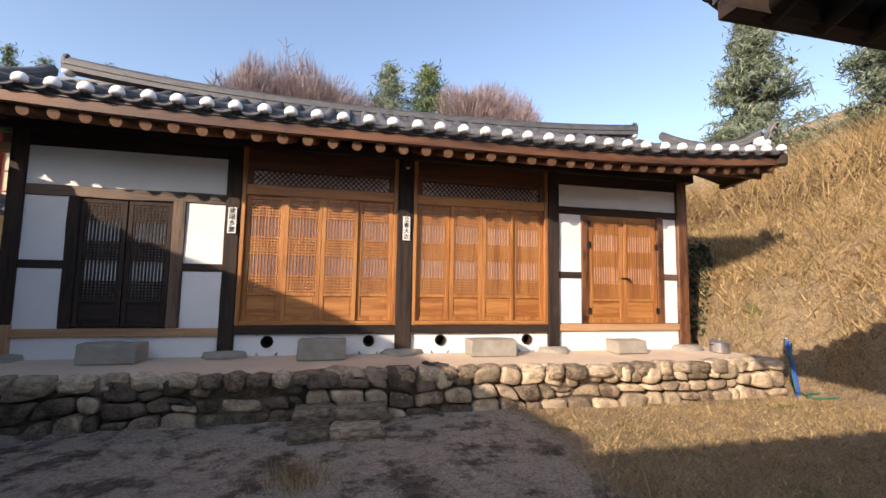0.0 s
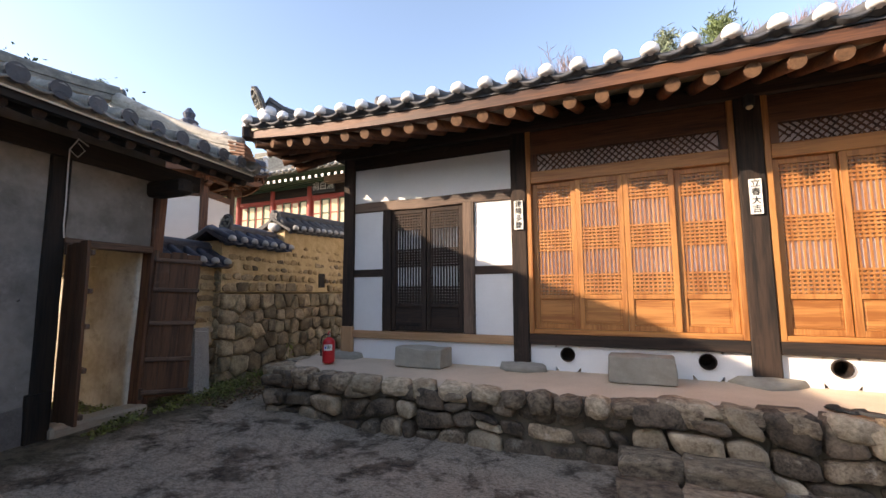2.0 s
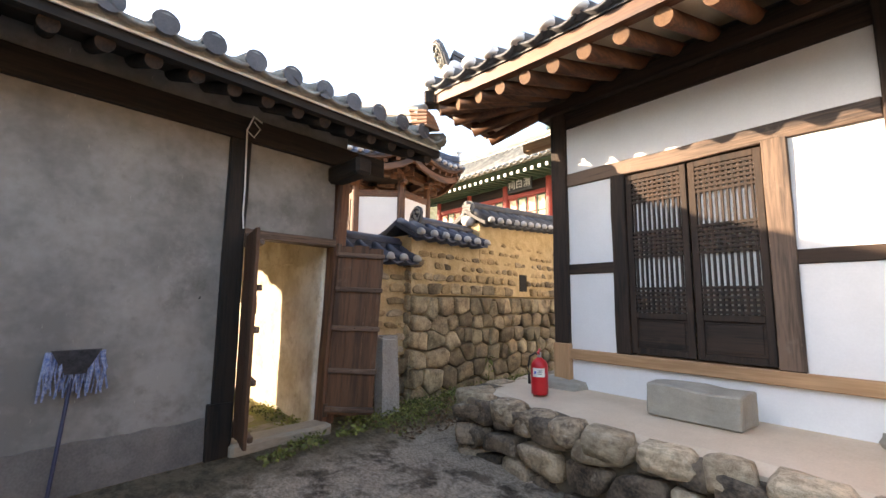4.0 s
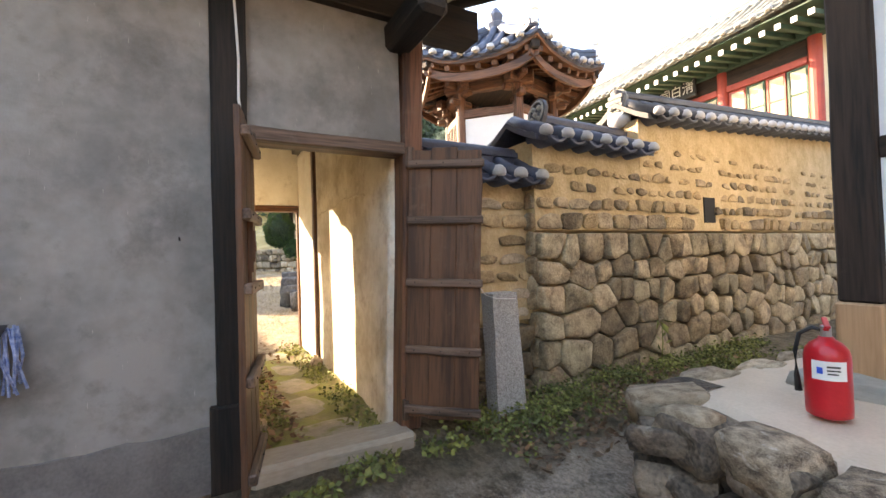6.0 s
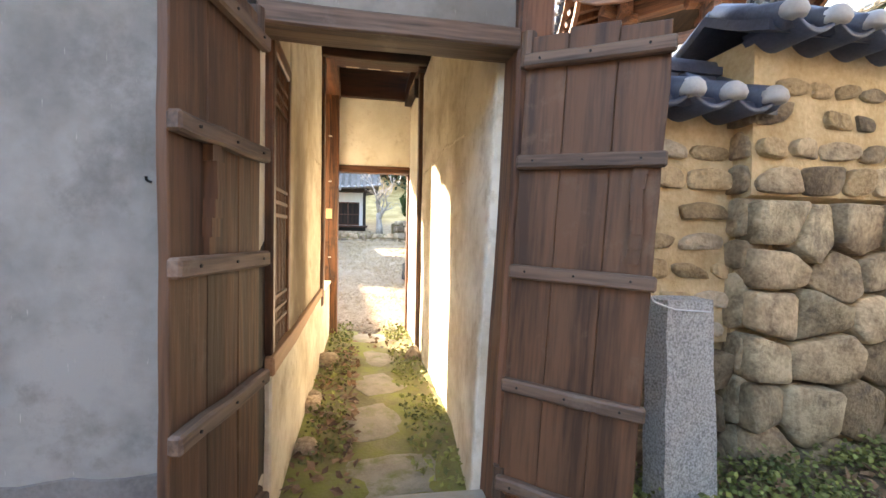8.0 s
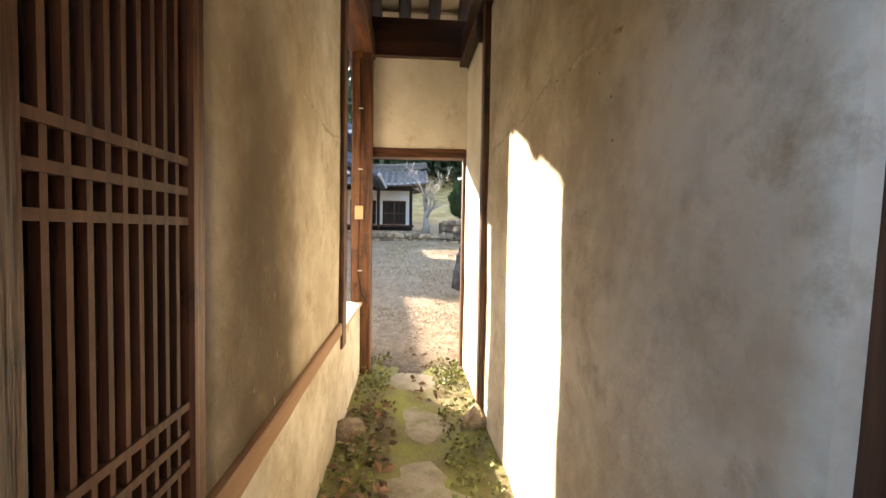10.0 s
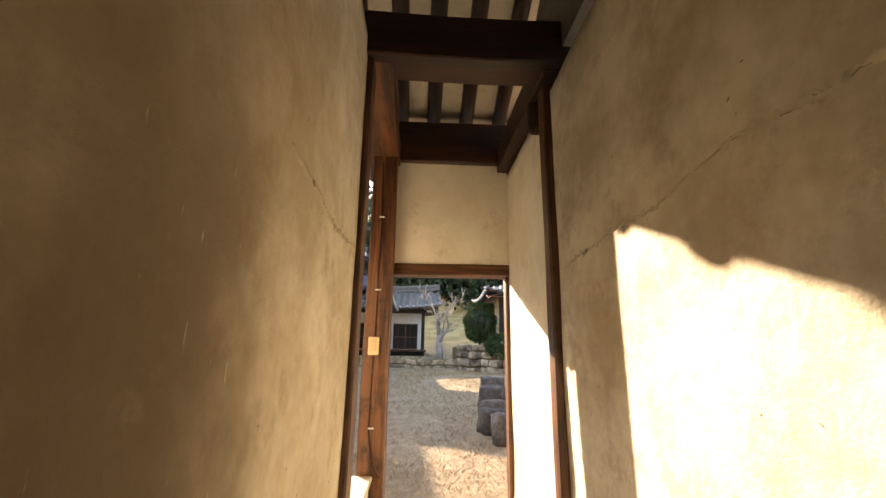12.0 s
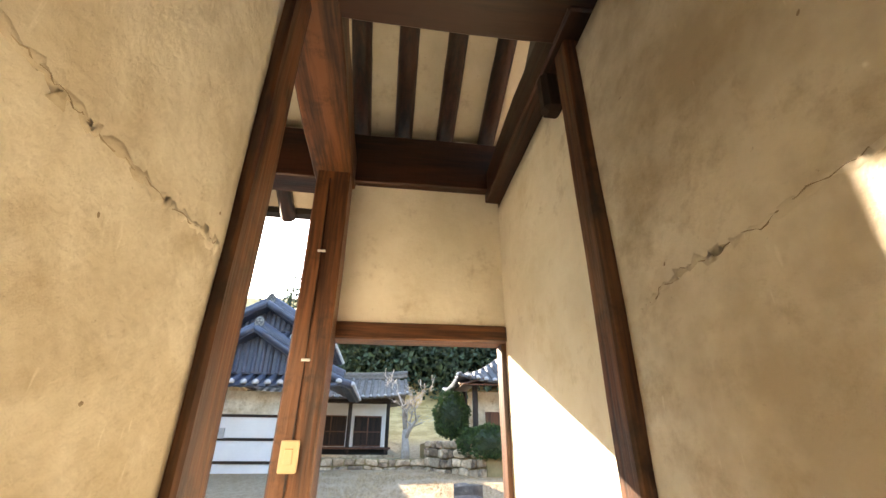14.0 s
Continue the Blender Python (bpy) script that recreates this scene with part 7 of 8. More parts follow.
def shrub(name, x, y, z, rx, rz, seed, material, label, n=4500, size=0.05):
    """A clipped round shrub: a solid core coloured dark for the shade inside, and a shell of many small leaves with an
    uneven outline.
    """
    g = np.random.default_rng(seed)
    ob = thing(name, label, "shrub", pose(x, y, z))
    bm = bmesh.new()
    tube(bm, (0, 0, -rz), (0, 0, 0), 0.07, 0.05, sides=8)
    part("stem", bm, BARK_DARK, ob)
    d = g.normal(size=(n, 3))
    d /= np.linalg.norm(d, axis=1)[:, None]
    bump = 1 + 0.10 * np.sin(d[:, :1] * 7 + seed) * np.cos(d[:, 1:2] * 6) + 0.07 * np.sin(d[:, 2:] * 9)
    rr = g.uniform(0.55, 1.0, size=(n, 1)) ** 0.35 * bump
    bm = bmesh.new()
    bmesh.ops.create_icosphere(bm, subdivisions=3, radius=0.86)
    for v in bm.verts:
        v.co *= 1 + 0.10 * math.sin(v.co.x * 7 + seed) * math.cos(v.co.y * 6) + 0.05 * noise.noise(v.co * 5)
    bmesh.ops.scale(bm, vec=(rx, rx, rz), verts=bm.verts)
    # added solid; its dark colour stands in for shade between the leaves
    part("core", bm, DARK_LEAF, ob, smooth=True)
    flakes("crown", d * rr * np.array([rx, rx, rz]), size, material, ob, seed, slim=0.5)
    return ob


# trees behind the house and on the bank
conifer(2.7, 30.0, 5.0, 12.4, 3.6, 3, BLUE_PINE, "slender grey-green conifer behind the tiled roof")
conifer(5.6, 30.5, 5.0, 13.0, 3.8, 4, PINE, "slender green conifer behind the tiled roof")
conifer(15.6, 13.9, 6.2, 6.6, 2.2, 5, BLUE_PINE, "bushy green conifer on the grassy bank", n=11000)
conifer(17.2, 10.4, 6.4, 6.2, 1.9, 6, BLUE_PINE, "grey-green conifer on the grassy bank", n=9000)
conifer(20.0, 11.0, 7.4, 7.0, 2.2, 16, PINE, "tall green conifer at the top of the bank", n=8000)
for k, (x, y, h) in enumerate(((-6.2, 30.0, 10.6), (-4.2, 31.0, 11.0), (-2.2, 30.0, 10.8), (-0.4, 31.0, 10.0), (8.4, 30.0, 11.0), (10.2, 31.0, 11.4), (12.0, 30.0, 10.2))):
    bare_tree(x, y, 5.0, h, 20 + k, TWIG, "leafless reddish-twigged tree behind the roof", spread=0.75, levels=6, trunk=0.16, up=0.55, first=0.34, twig=0.015, brush=(2.9, h * 0.62, h * 0.47, 15000))
for k, (x, y, z, h) in enumerate(((-13.0, 33.0, 5.0, 11.0), (-22.6, 34.0, 5.0, 12.6), (-20.8, 34.5, 5.0, 12.2), (-16.5, 34.0, 5.0, 12.0), (-9.4, 34.0, 5.0, 10.0), (-20.0, 33, 4.0, 11.0), (-24, 34, 4.0, 12.0), (-40, 12, 6, 12), (-36, 20, 6, 12))):
    conifer(x, y, z, h, 2.2, 40 + k, PINE if k % 2 else BLUE_PINE, "green conifer on the slope behind the shrine", n=4200)
# scrub on the bank
g = np.random.default_rng(8)
scr = []
for cx, cy, w in ((14.0, 11.2, 1.6), (15.2, 9.6, 1.5), (16.5, 8.0, 1.6), (13.4, 13.4, 1.2), (17.5, 6.2, 1.8), (12.2, 14.6, 1.0)):
    for q in g.normal(size=(2600, 2)):
        x, y = cx + q[0] * w * 0.6, cy + q[1] * w * 0.6
        scr.append((x, y, ground_height(x, y) - 0.05))
tagged(blades("dry_scrub", scr, 1.25, 0.016, STRAW, 9, 0.9), "tangled dry brown scrub along the bank", "scrub", kind="stuff")
# Dark growth added to deepen the house shade; its edge follows the shadow line.
shade_leaves = []
for q in g.uniform(size=(9000, 2)):
    x, y = 7.55 + q[0] * 2.6, 8.3 + q[1] * 5.0
    if x - 7.3 < (y - 8.0) * 1.05 + 0.35 * noise.noise(Vector((x * 2, y * 2, 5))):
        shade_leaves.append((x, y, ground_height(x, y) + abs(g.normal()) * 0.16))
tagged(flakes("bank_creeper", np.array(shade_leaves), 0.055, DARK_LEAF, seed=17, slim=0.55, flat=0.2), "dark low growth added to deepen the shade on the bank beside the house", "creeper", kind="stuff")
bush = []
for cx, cy, w in ((13.2, 10.4, 1.0), (14.6, 8.6, 1.1), (15.8, 7.0, 1.1), (12.6, 12.4, 0.9), (16.4, 5.0, 1.2), (11.8, 13.8, 0.8)):
    for q in g.normal(size=(1500, 3)):
        x, y = cx + q[0] * w * 0.6, cy + q[1] * w * 0.6
        bush.append((x, y, ground_height(x, y) + abs(q[2]) * 0.5))
tagged(flakes("withered_bushes", np.array(bush), 0.06, LITTER, seed=18, slim=0.35), "withered brown bushes along the top of the bank", "bushes", kind="stuff")
grass = []
for q in g.uniform(size=(90000, 2)):
    x, y = 7.4 + q[0] * 8.5, 1.5 + q[1] * 13.0
    if ground_height(x, y) > 0.12:
        grass.append((x, y, ground_height(x, y) - 0.015))
tagged(blades("bank_grass", grass, 0.22, 0.012, STRAW, 10, 1.3), "short dry straw-coloured grass on the bank", "grass", kind="stuff")
grass = []
for q in g.uniform(size=(34000, 2)):
    x, y = 2.6 + q[0] * 5.8, 2.6 + q[1] * 4.3
    if x + 0.25 * math.sin(y * 3) > 3.0 and (y < front_edge(x) - 0.02):
        grass.append((x, y, ground_height(x, y) - 0.01))
tagged(blades("yard_grass", grass, 0.06, 0.006, STRAW, 11, 1.6), "flattened dry grass in the yard", "grass", kind="stuff")
tuft = [(0.05 + g.normal() * 0.14, 5.05 + g.normal() * 0.10, 0.0) for _ in range(260)]
tuft += [(3.0 + g.normal() * 0.3, 4.5 + g.normal() * 0.3, 0.0) for _ in range(200)]
tagged(blades("weed_tuft", tuft, 0.20, 0.004, STRAW, 12, 0.7), "dry weed tuft in the bare yard", "weeds", kind="stuff")

# green weeds along the garden wall, the gate and the passage
def spread_on(n, x0, x1, y0, y1, seed, z=None, jit=0.05, dens=None):
    q = np.random.default_rng(seed)
    out = []
    while len(out) < n:
        u, v = q.uniform(x0, x1), q.uniform(y0, y1)
        if dens and q.uniform() > dens(u, v):
            continue
        w = GATE @ Vector((u, v, 0))
        out.append((w.x, w.y, (ground_height(w.x, w.y) if z is None else z) + abs(q.normal()) * jit))
    return np.array(out)


patch = lambda u, v: max(0.08, 0.5 + 0.9 * noise.noise(Vector((u * 2.2, v * 2.2, 5))))
tagged(flakes("ground_weeds", spread_on(9000, -0.25, 0.75, 0.45, 5.5, 21, dens=lambda u, v: patch(u, v) * (1.0 if u < 0.25 + 0.2 * math.sin(v * 2) else 0.25)), 0.017, WEED, seed=22, slim=0.7, flat=0.35), "low green weeds along the foot of the stone wall", "weeds", kind="stuff")
tagged(flakes("passage_weeds", np.concatenate([spread_on(900, -4.2, -0.6, -0.95, -0.68, 23, 0.15, 0.035, patch), spread_on(1100, -3.9, -0.25, -0.30, -0.02, 24, 0.15, 0.035, patch)]), 0.017, WEED, seed=25, slim=0.7, flat=0.3), "green weeds along the edges of the passage", "weeds", kind="stuff")
tagged(flakes("gate_weeds", np.concatenate([spread_on(170, 0.2, 0.5, -0.55, -0.2, 26, None, 0.05), spread_on(120, 0.35, 0.55, -0.9, -0.6, 27, None, 0.04), spread_on(150, 0.16, 0.4, 0.0, 0.35, 28, None, 0.05)]), 0.022, WEED, seed=29, slim=0.75, flat=0.3), "small green weeds before the gate threshold", "weeds", kind="stuff")
tagged(flakes("fallen_leaves", np.concatenate([spread_on(1500, -0.1, 0.9, 0.5, 4.2, 31, None, 0.02), spread_on(380, -5.6, -3.0, -0.95, 0.1, 32, 0.13, 0.02), spread_on(350, -2.9, -0.3, -0.95, -0.6, 33, 0.15, 0.02)]), 0.032, LITTER, seed=34, slim=0.6, flat=0.6), "dry curled brown leaves on the ground", "leaf litter", kind="stuff")
stalk = thing("weed_plant", "yellowing broad-leaved weed growing by the wall", "weed", GATE @ Matrix.Translation((-0.18, 3.35, 0.12)))
bm = bmesh.new()
sweep(bm, [(0, 0, 0), (0.02, 0.01, 0.25), (0.03, -0.01, 0.5)], [0.008, 0.007, 0.004], sides=5)
part("stem", bm, WEED, stalk)
flakes("leaves", np.array([(0.03 + 0.05 * math.cos(k * 2.4), 0.08 * math.sin(k * 2.4), 0.12 + 0.05 * k) for k in range(9)]), 0.06, WEED, stalk, 36, slim=0.5)

# court plants
def on_court(x, y):
    w = GATE @ Vector((x, y, 0))
    return w.x, w.y


x, y = on_court(-21.6, 0.39)
bare_tree(x, y, 1.3, 7.6, 61, BARK, "gnarled pale leafless tree in the court", spread=1.0, levels=5, trunk=0.2, up=0.22, first=0.17, twig=0.018)
x, y = on_court(-20.0, 2.16)
shrub("topiary_shrub", x, y, 3.03, 0.75, 0.95, 62, TOPIARY, "tall clipped dark green evergreen shrub", 7000, 0.045)
for k, (a, b, h, r) in enumerate(((-18.6, 2.78, 1.95, 0.62), (-18.0, 3.25, 1.95, 0.72))):
    x, y = on_court(a, b)
    shrub("topiary_shrub", x, y, h, r, r * 0.9, 63 + k, TOPIARY, "low rounded clipped evergreen shrub", 5500, 0.04)
court = []
for q in g.uniform(size=(26000, 2)):
    x, y = on_court(-4.6 - 15.5 * q[0], -3.0 + 7.0 * q[1])
    if noise.noise(Vector((x * 0.9, y * 0.9, 2))) > -0.25:
        court.append((x, y, ground_height(x, y) - 0.01))
tagged(blades("court_grass", court, 0.07, 0.007, STRAW, 13, 1.5), "short dry grass in the court", "grass", kind="stuff")
# dark wood on the hillside
hill = []
for k in range(190):
    x, y = g.uniform(-72, -48), g.uniform(-12, 34)
    z = ground_height(x, y)
    c = g.normal(size=(900, 3)) * np.array([1.4, 1.4, 2.3]) + np.array([x, y, z + 3.0 + g.uniform(0, 3)])
    hill.append(c)
tagged(flakes("hillside_wood", np.concatenate(hill), 0.26, DARK_LEAF, seed=70, slim=0.6), "dark evergreen wood on the hillside", "wood", kind="stuff")
trunks = bmesh.new()
for k in range(40):
    x, y = g.uniform(-68, -50), g.uniform(-22, 28)
    z = ground_height(x, y)
    tube(trunks, (x, y, z - 0.3), (x + g.normal() * 0.3, y, z + 6), 0.14, 0.07, sides=6)
tagged(part("wood_trunks", trunks, BARK_DARK), "trunks of the hillside wood", "trunks", kind="stuff")


# ---- masonry: each stone is cut to its neighbours ----
rs = random.Random(5)


def fitted_stone(ring, depth, dome, seed, material, soft=0.13):
    """A stone with the outline ring (x, z), a rough, nearly flat face towards -y and sides running back."""
    eased = []
    for a, b in zip(ring, ring[1:] + ring[:1]):
        eased += [(a[0] * (1 - soft) + b[0] * soft, a[1] * (1 - soft) + b[1] * soft), (a[0] * soft + b[0] * (1 - soft), a[1] * soft + b[1] * (1 - soft))]
    ring = eased
    n = len(ring)
    cx, cz = sum(p[0] for p in ring) / n, sum(p[1] for p in ring) / n
    sx, sz = math.sin(seed * 7.7) * 0.16, math.sin(seed * 3.1) * 0.16
    bm = bmesh.new()
    def lay(k, y, wob):
        out = []
        for x, z in ring:
            q = noise.noise(Vector((x * 6 + seed, z * 6, seed * 0.7 + k * 3)))
            f = k * (1 + 0.05 * q)
            px, pz = (x - cx) * f, (z - cz) * f
            out.append(bm.verts.new((cx + px, y + wob * q + (sx * px + sz * pz if y < 0 else 0), cz + pz)))
        return out
    rings = (lay(0.95, depth, 0), lay(1.0, 0.03, 0.01), lay(0.985, -dome * 0.55, dome * 0.25), lay(0.93, -dome * 0.92, dome * 0.3), lay(0.52, -dome, dome * 0.5))
    for a, b in zip(rings, rings[1:]):
        for i in range(n):
            bm.faces.new((a[i], a[(i + 1) % n], b[(i + 1) % n], b[i]))
    bm.faces.new(rings[-1])
    return mesh_of("stone", bm, material, True)


def masonry(parent, m, x0, x1, levels, sizes, mats, gap=0.012, dome=0.035, depth=0.16, wave=0.05, keep=1.0, skew=0.06, holes=(), soft=0.13):
    """Rows of fitted stones on a face: frame m has x along the wall, z up, -y outwards."""
    ph = rs.uniform(0, 99)
    def line(k, x):
        if k == 0:
            return levels[0]
        return levels[k] + wave * noise.noise(Vector((x * 1.7, levels[k] * 3.1, ph))) * 1.6
    for k in range(len(levels) - 1):
        x = x0
        lo, hi = sizes(levels[k]) if callable(sizes) else sizes
        lean0 = 0.0
        while x < x1 - 0.05:
            w = rs.uniform(lo, hi)
            if x1 - x - w < lo * 0.7:
                w = x1 - x
            lean1 = rs.uniform(-skew, skew) if x + w < x1 - 0.01 else 0.0
            a, b = x, x + w
            split = rs.random() < 0.12 and w < hi * 0.8 and levels[k + 1] - levels[k] > 0.2
            zl, zr = (line(k, a), line(k + 1, a)), (line(k, b), line(k + 1, b))
            if rs.random() < 0.8:
                zl, zr = (zl[0], zl[1] - rs.uniform(0, 0.035)), (zr[0], zr[1] - rs.uniform(0, 0.035))
            zm = (line(k, (a + b) / 2), line(k + 1, (a + b) / 2))
            cells = [(0.0, 1.0)] if not split else [(0.0, 0.52), (0.52, 1.0)]
            for f0, f1 in cells:
                def pt(u, f):
                    base = a + (b - a) * u + (lean0 * (1 - u) + lean1 * u) * (f - 0.5)
                    lz = zl[0] * (1 - u) + zr[0] * u if u in (0.0, 1.0) else zm[0]
                    hz = zl[1] * (1 - u) + zr[1] * u if u in (0.0, 1.0) else zm[1]
                    return base, lz + (hz - lz) * f
                raw = [pt(0.0, f0), pt(0.5, f0), pt(1.0, f0), pt(1.0, (f0 + f1) / 2), pt(1.0, f1), pt(0.5, f1), pt(0.0, f1), pt(0.0, (f0 + f1) / 2)]
                cx, cz = sum(p[0] for p in raw) / 8, sum(p[1] for p in raw) / 8
                ring = []
                for i, (px, pz) in enumerate(raw):
                    corner = i in (0, 2, 4, 6)
                    cut = gap / 2 + (rs.uniform(-0.006, 0.026) if corner else rs.uniform(-0.008, 0.010))
                    dx, dz = px - cx, pz - cz
                    ln = math.hypot(dx, dz) or 1
                    ring.append((px - dx / ln * cut * (1.5 if corner else 1) - cx, pz - dz / ln * cut * (1.5 if corner else 1) - cz))
                if rs.random() > keep or any(h[0] < cx < h[1] and h[2] < cz < h[3] for h in holes):
                    continue
                mt = rs.choice(mats)
                me = fitted_stone(ring, depth, dome * rs.uniform(0.6, 1.3), rs.uniform(0, 100), mt, soft)
                piece("stone", me, parent, m @ pose(cx, rs.uniform(-0.012, 0.012), cz, rs.uniform(-2, 2), 0, rs.uniform(-3, 3)))
            lean0 = lean1
            x = b


def rubble(parent, m, x0, x1, z0, z1, width, height, mats, gap=0.014, dome=0.06, depth=0.18, grow=0.0, keep=1.0, holes=(), jit=0.30, soft=0.10):
    """Random rubble: irregular many-sided stones that fill a face, each cut by the joints to its neighbours."""
    seeds = []
    z = z0
    while z < z1 - 0.3 * height:
        k = 1 + grow * max(0.0, 1 - (z - z0) / 0.9)
        h, w = height * k, width * k
        x = x0 + rs.uniform(0.1, 0.9) * w
        while x < x1:
            seeds.append((x + rs.uniform(-jit, jit) * w, min(z + h * 0.5, z1 - 0.02) + rs.uniform(-jit, jit) * h))
            x += w * rs.uniform(0.62, 1.38)
        z += h
    for sx, sz in seeds:
        poly = [(x0, z0), (x1, z0), (x1, z1), (x0, z1)]
        for qx, qz in seeds:
            dx, dz = (qx - sx) * 0.8, qz - sz
            if (dx or dz) and dx * dx + dz * dz < 2.2:
                out = []
                side = lambda p: ((p[0] - sx) * 0.8 - dx / 2) * dx + (p[1] - sz - dz / 2) * dz
                for a, b in zip(poly, poly[1:] + poly[:1]):
                    fa, fb = side(a), side(b)
                    if fa <= 0:
                        out.append(a)
                    if (fa < 0) != (fb < 0):
                        t = fa / (fa - fb)
                        out.append((a[0] + (b[0] - a[0]) * t, a[1] + (b[1] - a[1]) * t))
                poly = out
                if len(poly) < 3:
                    break
        if len(poly) < 3 or rs.random() > keep:
            continue
        ring = [p for p, q in zip(poly, poly[1:] + poly[:1]) if math.hypot(p[0] - q[0], p[1] - q[1]) > 0.03]
        if len(ring) < 3:
            continue
        cx, cz = sum(p[0] for p in ring) / len(ring), sum(p[1] for p in ring) / len(ring)
        if any(a < cx < b and c < cz < d for a, b, c, d in holes):
            continue
        local = []
        for px, pz in ring:
            ln = math.hypot(px - cx, pz - cz) or 1
            f = max(0.3, 1 - (gap + rs.uniform(0, gap)) / ln)
            local.append(((px - cx) * f, (pz - cz) * f))
        me = fitted_stone(local, depth, dome * rs.uniform(0.6, 1.25), rs.uniform(0, 100), rs.choice(mats), soft)
        piece("stone", me, parent, m @ pose(cx, rs.uniform(-0.015, 0.015), cz, rs.uniform(-2, 2), 0, rs.uniform(-3, 3)))


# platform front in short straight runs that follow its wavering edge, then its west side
STONE_DARKEST = material("darkest_field_stone", (0.035, 0.026, 0.019), (0.22, 0.165, 0.115), scale=4.5, rough=0.9, bump=0.8, fine=45, spread=0.4, tight=(0.54, 0.88), stain=(0.46, 0.39, 0.30), stain_at=0.65, stain_scale=5, bump_distance=0.03)
# the front takes the darker mix west of x = 1.5, the paler east
dk = (STONE_DARKEST, STONE_DARK, STONE_DARKEST, STONE, STONE_DARKEST)
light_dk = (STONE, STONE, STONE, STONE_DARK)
xa = PX0 + 0.32
while xa < PX1 - 0.1:
    xb = min(xa + 2.3, PX1)
    y0, y1 = front_edge(xa) + 0.06, front_edge(xb) + 0.06
    fm = pose(xa, y0, 0, 0, 0, math.degrees(math.atan2(y1 - y0, xb - xa)))
    lv = [-0.12, rs.uniform(0.08, 0.17), rs.uniform(0.32, 0.40), 0.60]
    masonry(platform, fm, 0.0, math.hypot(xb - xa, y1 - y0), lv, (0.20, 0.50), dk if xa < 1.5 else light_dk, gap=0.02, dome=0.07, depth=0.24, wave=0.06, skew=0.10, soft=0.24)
    xa = xb
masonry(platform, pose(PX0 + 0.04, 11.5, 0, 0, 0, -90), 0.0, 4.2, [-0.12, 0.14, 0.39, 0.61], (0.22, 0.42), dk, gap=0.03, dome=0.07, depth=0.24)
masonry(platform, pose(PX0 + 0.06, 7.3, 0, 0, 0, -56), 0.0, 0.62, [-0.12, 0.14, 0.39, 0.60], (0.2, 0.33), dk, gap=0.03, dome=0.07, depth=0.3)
masonry(platform, pose(PX1 + 0.0, 6.9, 0, 0, 0, 90), 0.0, 3.0, [-0.12, 0.14, 0.39, 0.61], (0.3, 0.6), light_dk, gap=0.03, dome=0.07, depth=0.24)
# cap stones lying along the edge, half sunk in the platform
xq = PX0 + 0.3
while xq < PX1 - 0.2:
    w = rs.uniform(0.24, 0.46)
    me = rs.choice(stone_set(STONE if rs.random() < 0.45 else STONE_DARK, 3, 0.45))
    piece("cap_stone", me, platform, pose(xq + w / 2, front_edge(xq) + 0.12 + rs.uniform(-0.03, 0.03), P0 - 0.085, rs.uniform(-6, 6), rs.uniform(-5, 5), rs.uniform(-14, 14)) @ Matrix.Diagonal((w * 0.9, rs.uniform(0.20, 0.28), rs.uniform(0.16, 0.23), 1)))
    xq += w * rs.uniform(1.0, 1.08)
for j, (x, y, w, tn) in enumerate(((PX0 + 0.16, PY + 0.42, 0.62, 62), (PX0 + 0.05, PY + 0.95, 0.5, 88), (PX0 + 0.08, PY + 1.45, 0.55, 92), (PX0 + 0.06, PY + 2.0, 0.5, 90))):
    piece("cap_stone", stone_set(STONE, 3, 0.45)[j], platform, pose(x, y, P0 - 0.085, 3, -3, tn) @ Matrix.Diagonal((w * 0.72, 0.23, 0.20, 1)))

# garden wall
wm = pose(WX + 0.015, 1.60, 0, 0, 0, 90)
three = (WALL_STONE, WALL_GREY, WALL_STONE)
EARTH_STONE = material("earth_smeared_stone", (0.24, 0.165, 0.085), (0.47, 0.345, 0.195), scale=5, rough=0.95, bump=0.8, fine=40, spread=0.28, tight=(0.52, 0.85), stain=(0.15, 0.10, 0.055), stain_at=0.62, stain_scale=4, bump_distance=0.03)
PALE_STONE = material("pale_smeared_stone", (0.36, 0.285, 0.19), (0.56, 0.46, 0.33), scale=5, rough=0.95, bump=0.8, fine=40, spread=0.2, tight=(0.52, 0.85), bump_distance=0.03)
small = (EARTH_STONE, EARTH_STONE, WALL_STONE)
rubble(garden_wall, wm, 0.0, 8.4, -0.05, 1.67, 0.33, 0.25, three, gap=0.011, dome=0.042, grow=0.30, jit=0.27, soft=0.09)
for base, top_z, w, keep in ((1.69, 1.88, (0.20, 0.38), 1.0), (1.90, 2.05, (0.16, 0.32), 0.95), (2.09, 2.22, (0.15, 0.30), 0.9), (2.27, 2.39, (0.13, 0.26), 0.85)):
    masonry(garden_wall, wm if base < 2 else pose(WX - 0.014, 1.60, 0, 0, 0, 90), 0.02, 8.4, [base, top_z], w, small, gap=0.03, dome=0.016, wave=0.03, skew=0.05, keep=keep, holes=((2.9, 3.3, 1.75, 2.2),), soft=0.17)
masonry(garden_wall, pose(WX - 0.018, 1.60, 0, 0, 0, 90), 1.5, 8.4, [2.45, 2.56], (0.14, 0.26), (EARTH_STONE,), gap=0.03, dome=0.012, wave=0.03, keep=0.75, soft=0.17)
masonry(garden_wall, pose(WX - 0.020, 1.60, 0, 0, 0, 90), 1.8, 8.4, [2.63, 2.73], (0.14, 0.26), (EARTH_STONE,), gap=0.03, dome=0.010, wave=0.03, keep=0.5, soft=0.17)
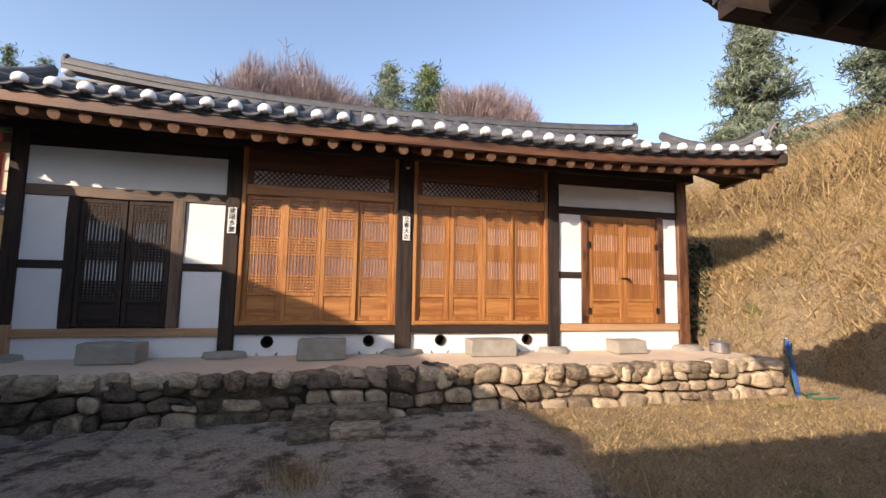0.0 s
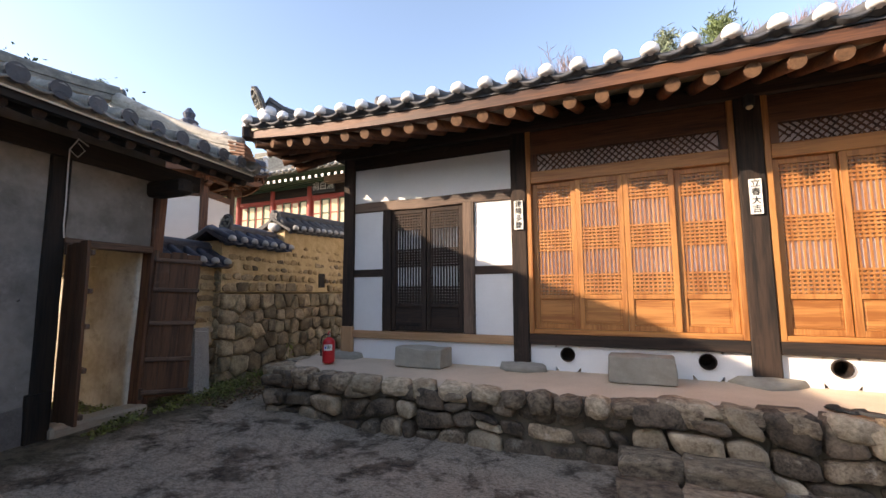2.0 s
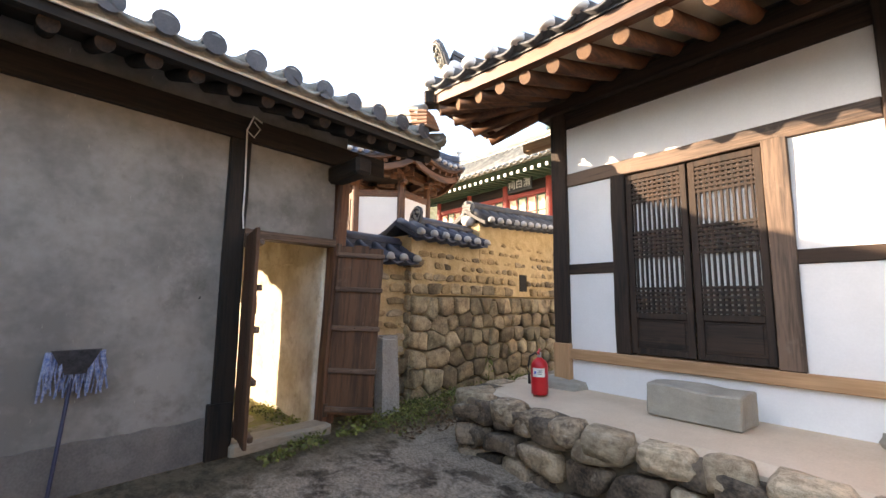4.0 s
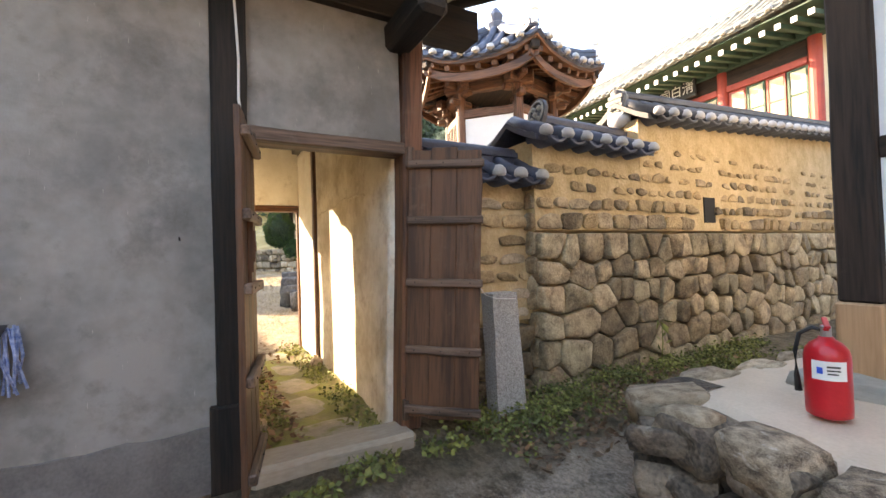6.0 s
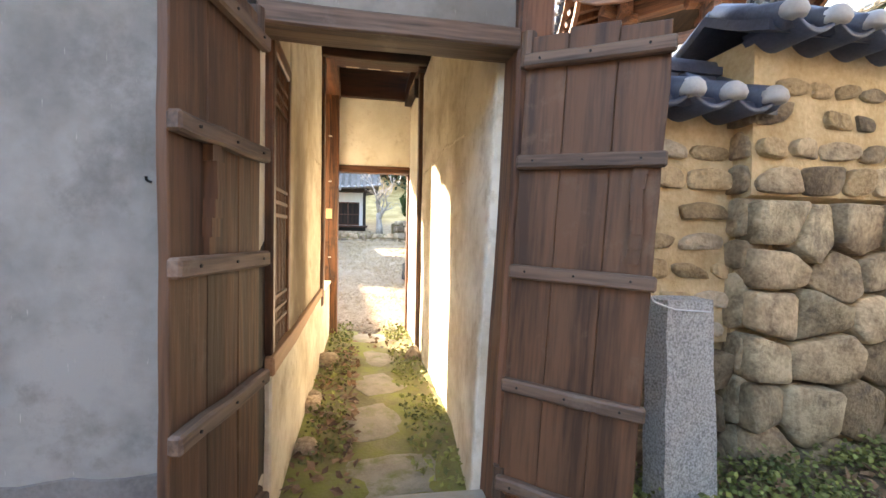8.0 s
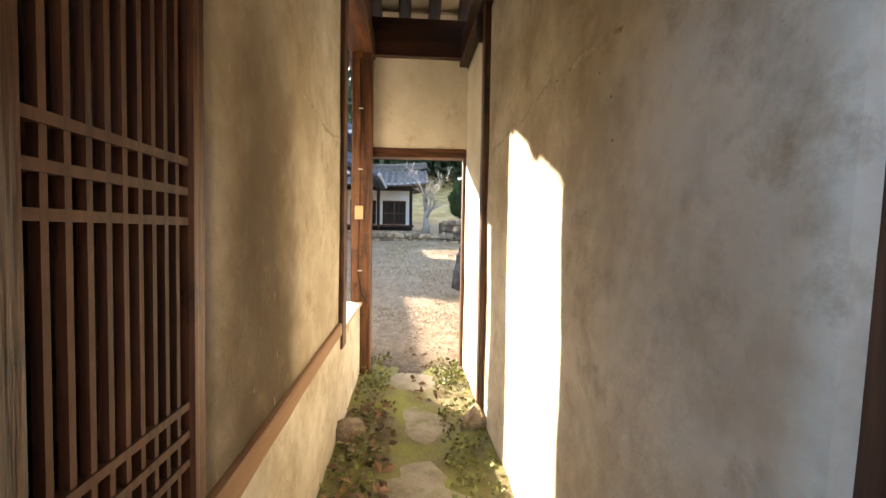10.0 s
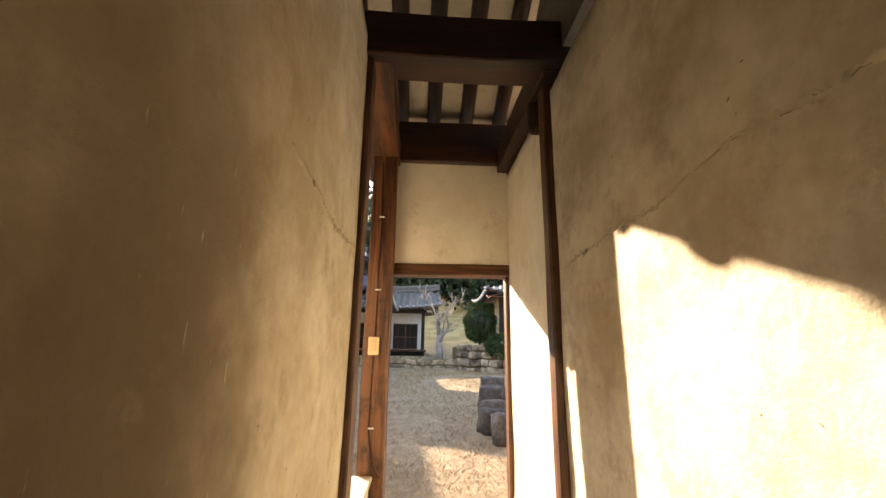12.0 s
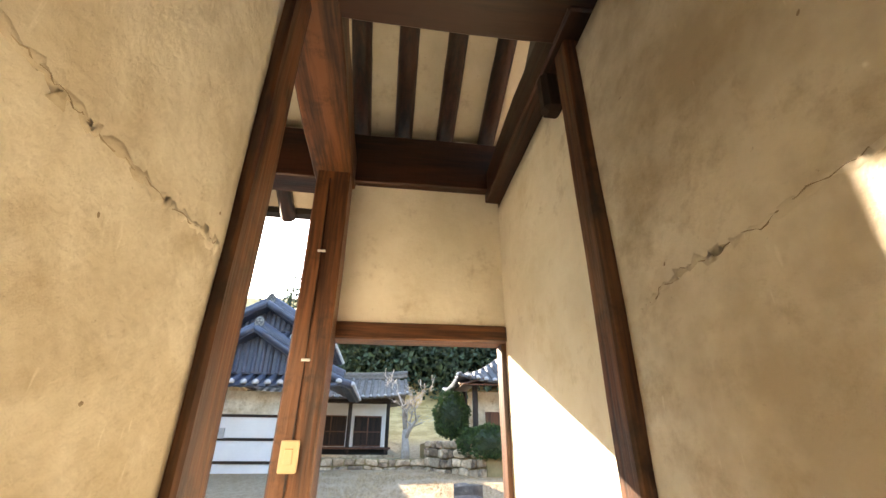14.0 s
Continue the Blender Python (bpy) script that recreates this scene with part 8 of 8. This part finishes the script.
masonry(garden_wall, pose(WX - 0.115, 0.22, 0, 0, 0, 90), 0.0, 1.38, [-0.05, 0.26, 0.52, 0.78], (0.26, 0.5), three, gap=0.014, dome=0.04, wave=0.05, skew=0.08)
for q in range(7):
    masonry(garden_wall, pose(WX - 0.130, 0.22, 0, 0, 0, 90), 0.0, 1.38, [0.82 + 0.178 * q, 0.96 + 0.178 * q], (0.17, 0.36), (PALE_STONE, EARTH_STONE), gap=0.03, dome=0.014, wave=0.03, skew=0.05, keep=0.9, soft=0.17)
# corner face of the taller part
masonry(garden_wall, pose(WX - 0.16, 1.61, 0, 0, 0, 0), -0.02, 0.15, [0.0, 0.3, 0.6, 0.9, 1.2, 1.45, 1.7, 1.9, 2.1, 2.3], (0.15, 0.17), (WALL_STONE, WALL_GREY, WALL_STONE), gap=0.02, dome=0.02)
# the drain hole is not cut: a black block stands for its shade
bm = bmesh.new()
box(bm, WX - 0.06, WX + 0.001, 4.60, 4.86, 1.80, 2.14)
part("wall_hole", bm, SHADE_BLACK, garden_wall, "black block for the shade in a square drain hole")
# two stepping blocks before the platform
for x0, w, tn in ((-0.05, 0.46, 4), (0.48, 0.62, -3)):
    st = new("step_stone", stone_set(STONE_DARK, 3, 0.3)[int(w * 10) % 9])
    st.matrix_basis = pose(x0 + 0.1, 6.2, 0.03, 0, 0, tn) @ Matrix.Diagonal((w, 0.34, 0.20, 1))
    tagged(st, "rough brown stepping stone before the platform", "stepping stone", "stepping stones")
for x0, w in ((-0.02, 0.5), (0.55, 0.66)):
    st = new("step_stone", stone_set(STONE_DARK, 3, 0.3)[int(w * 10) % 9])
    st.matrix_basis = pose(x0 + 0.1, 6.68, 0.11, 0, 0, 3) @ Matrix.Diagonal((w, 0.30, 0.24, 1))
    tagged(st, "weathered grey step block set against the platform", "step block", "stepping stones")


# court retaining walls
ctm = (STONE_DARK, STONE)
masonry(court_wall, pose(-20.6, -9.0, 0.92, 0, 0, 90), 0.0, 10.2, [-0.1, 0.22, 0.5], (0.3, 0.7), ctm, gap=0.03, dome=0.05, depth=0.3)
masonry(court_wall, pose(-20.3, 1.1, 0.85, 0, 0, 35), 0.0, 3.2, [-0.1, 0.3, 0.62, 0.95, 1.25], (0.25, 0.55), ctm, gap=0.03, dome=0.05, depth=0.3)
TERRACE = material("terrace_earth", (0.19, 0.15, 0.07), (0.36, 0.29, 0.15), scale=2.5, rough=0.95, bump=0.6)
for ring, top in ((((-24.5, -9.0), (-20.68, -9.0), (-20.68, 1.2), (-24.5, 1.2)), 1.40), (((-20.34, 1.26), (-17.74, 3.08), (-17.74, 7.0), (-24.5, 7.0), (-24.5, 1.26)), 2.02)):
    bm = bmesh.new()
    low, up = [bm.verts.new((x, y, 0.4)) for x, y in ring], [bm.verts.new((x, y, top)) for x, y in ring]
    bm.faces.new(up)
    bm.faces.new(low[::-1])
    for i in range(len(ring)):
        j = (i + 1) % len(ring)
        bm.faces.new((low[i], low[j], up[j], up[i]))
    part("terrace_fill", bm, TERRACE, court_wall)
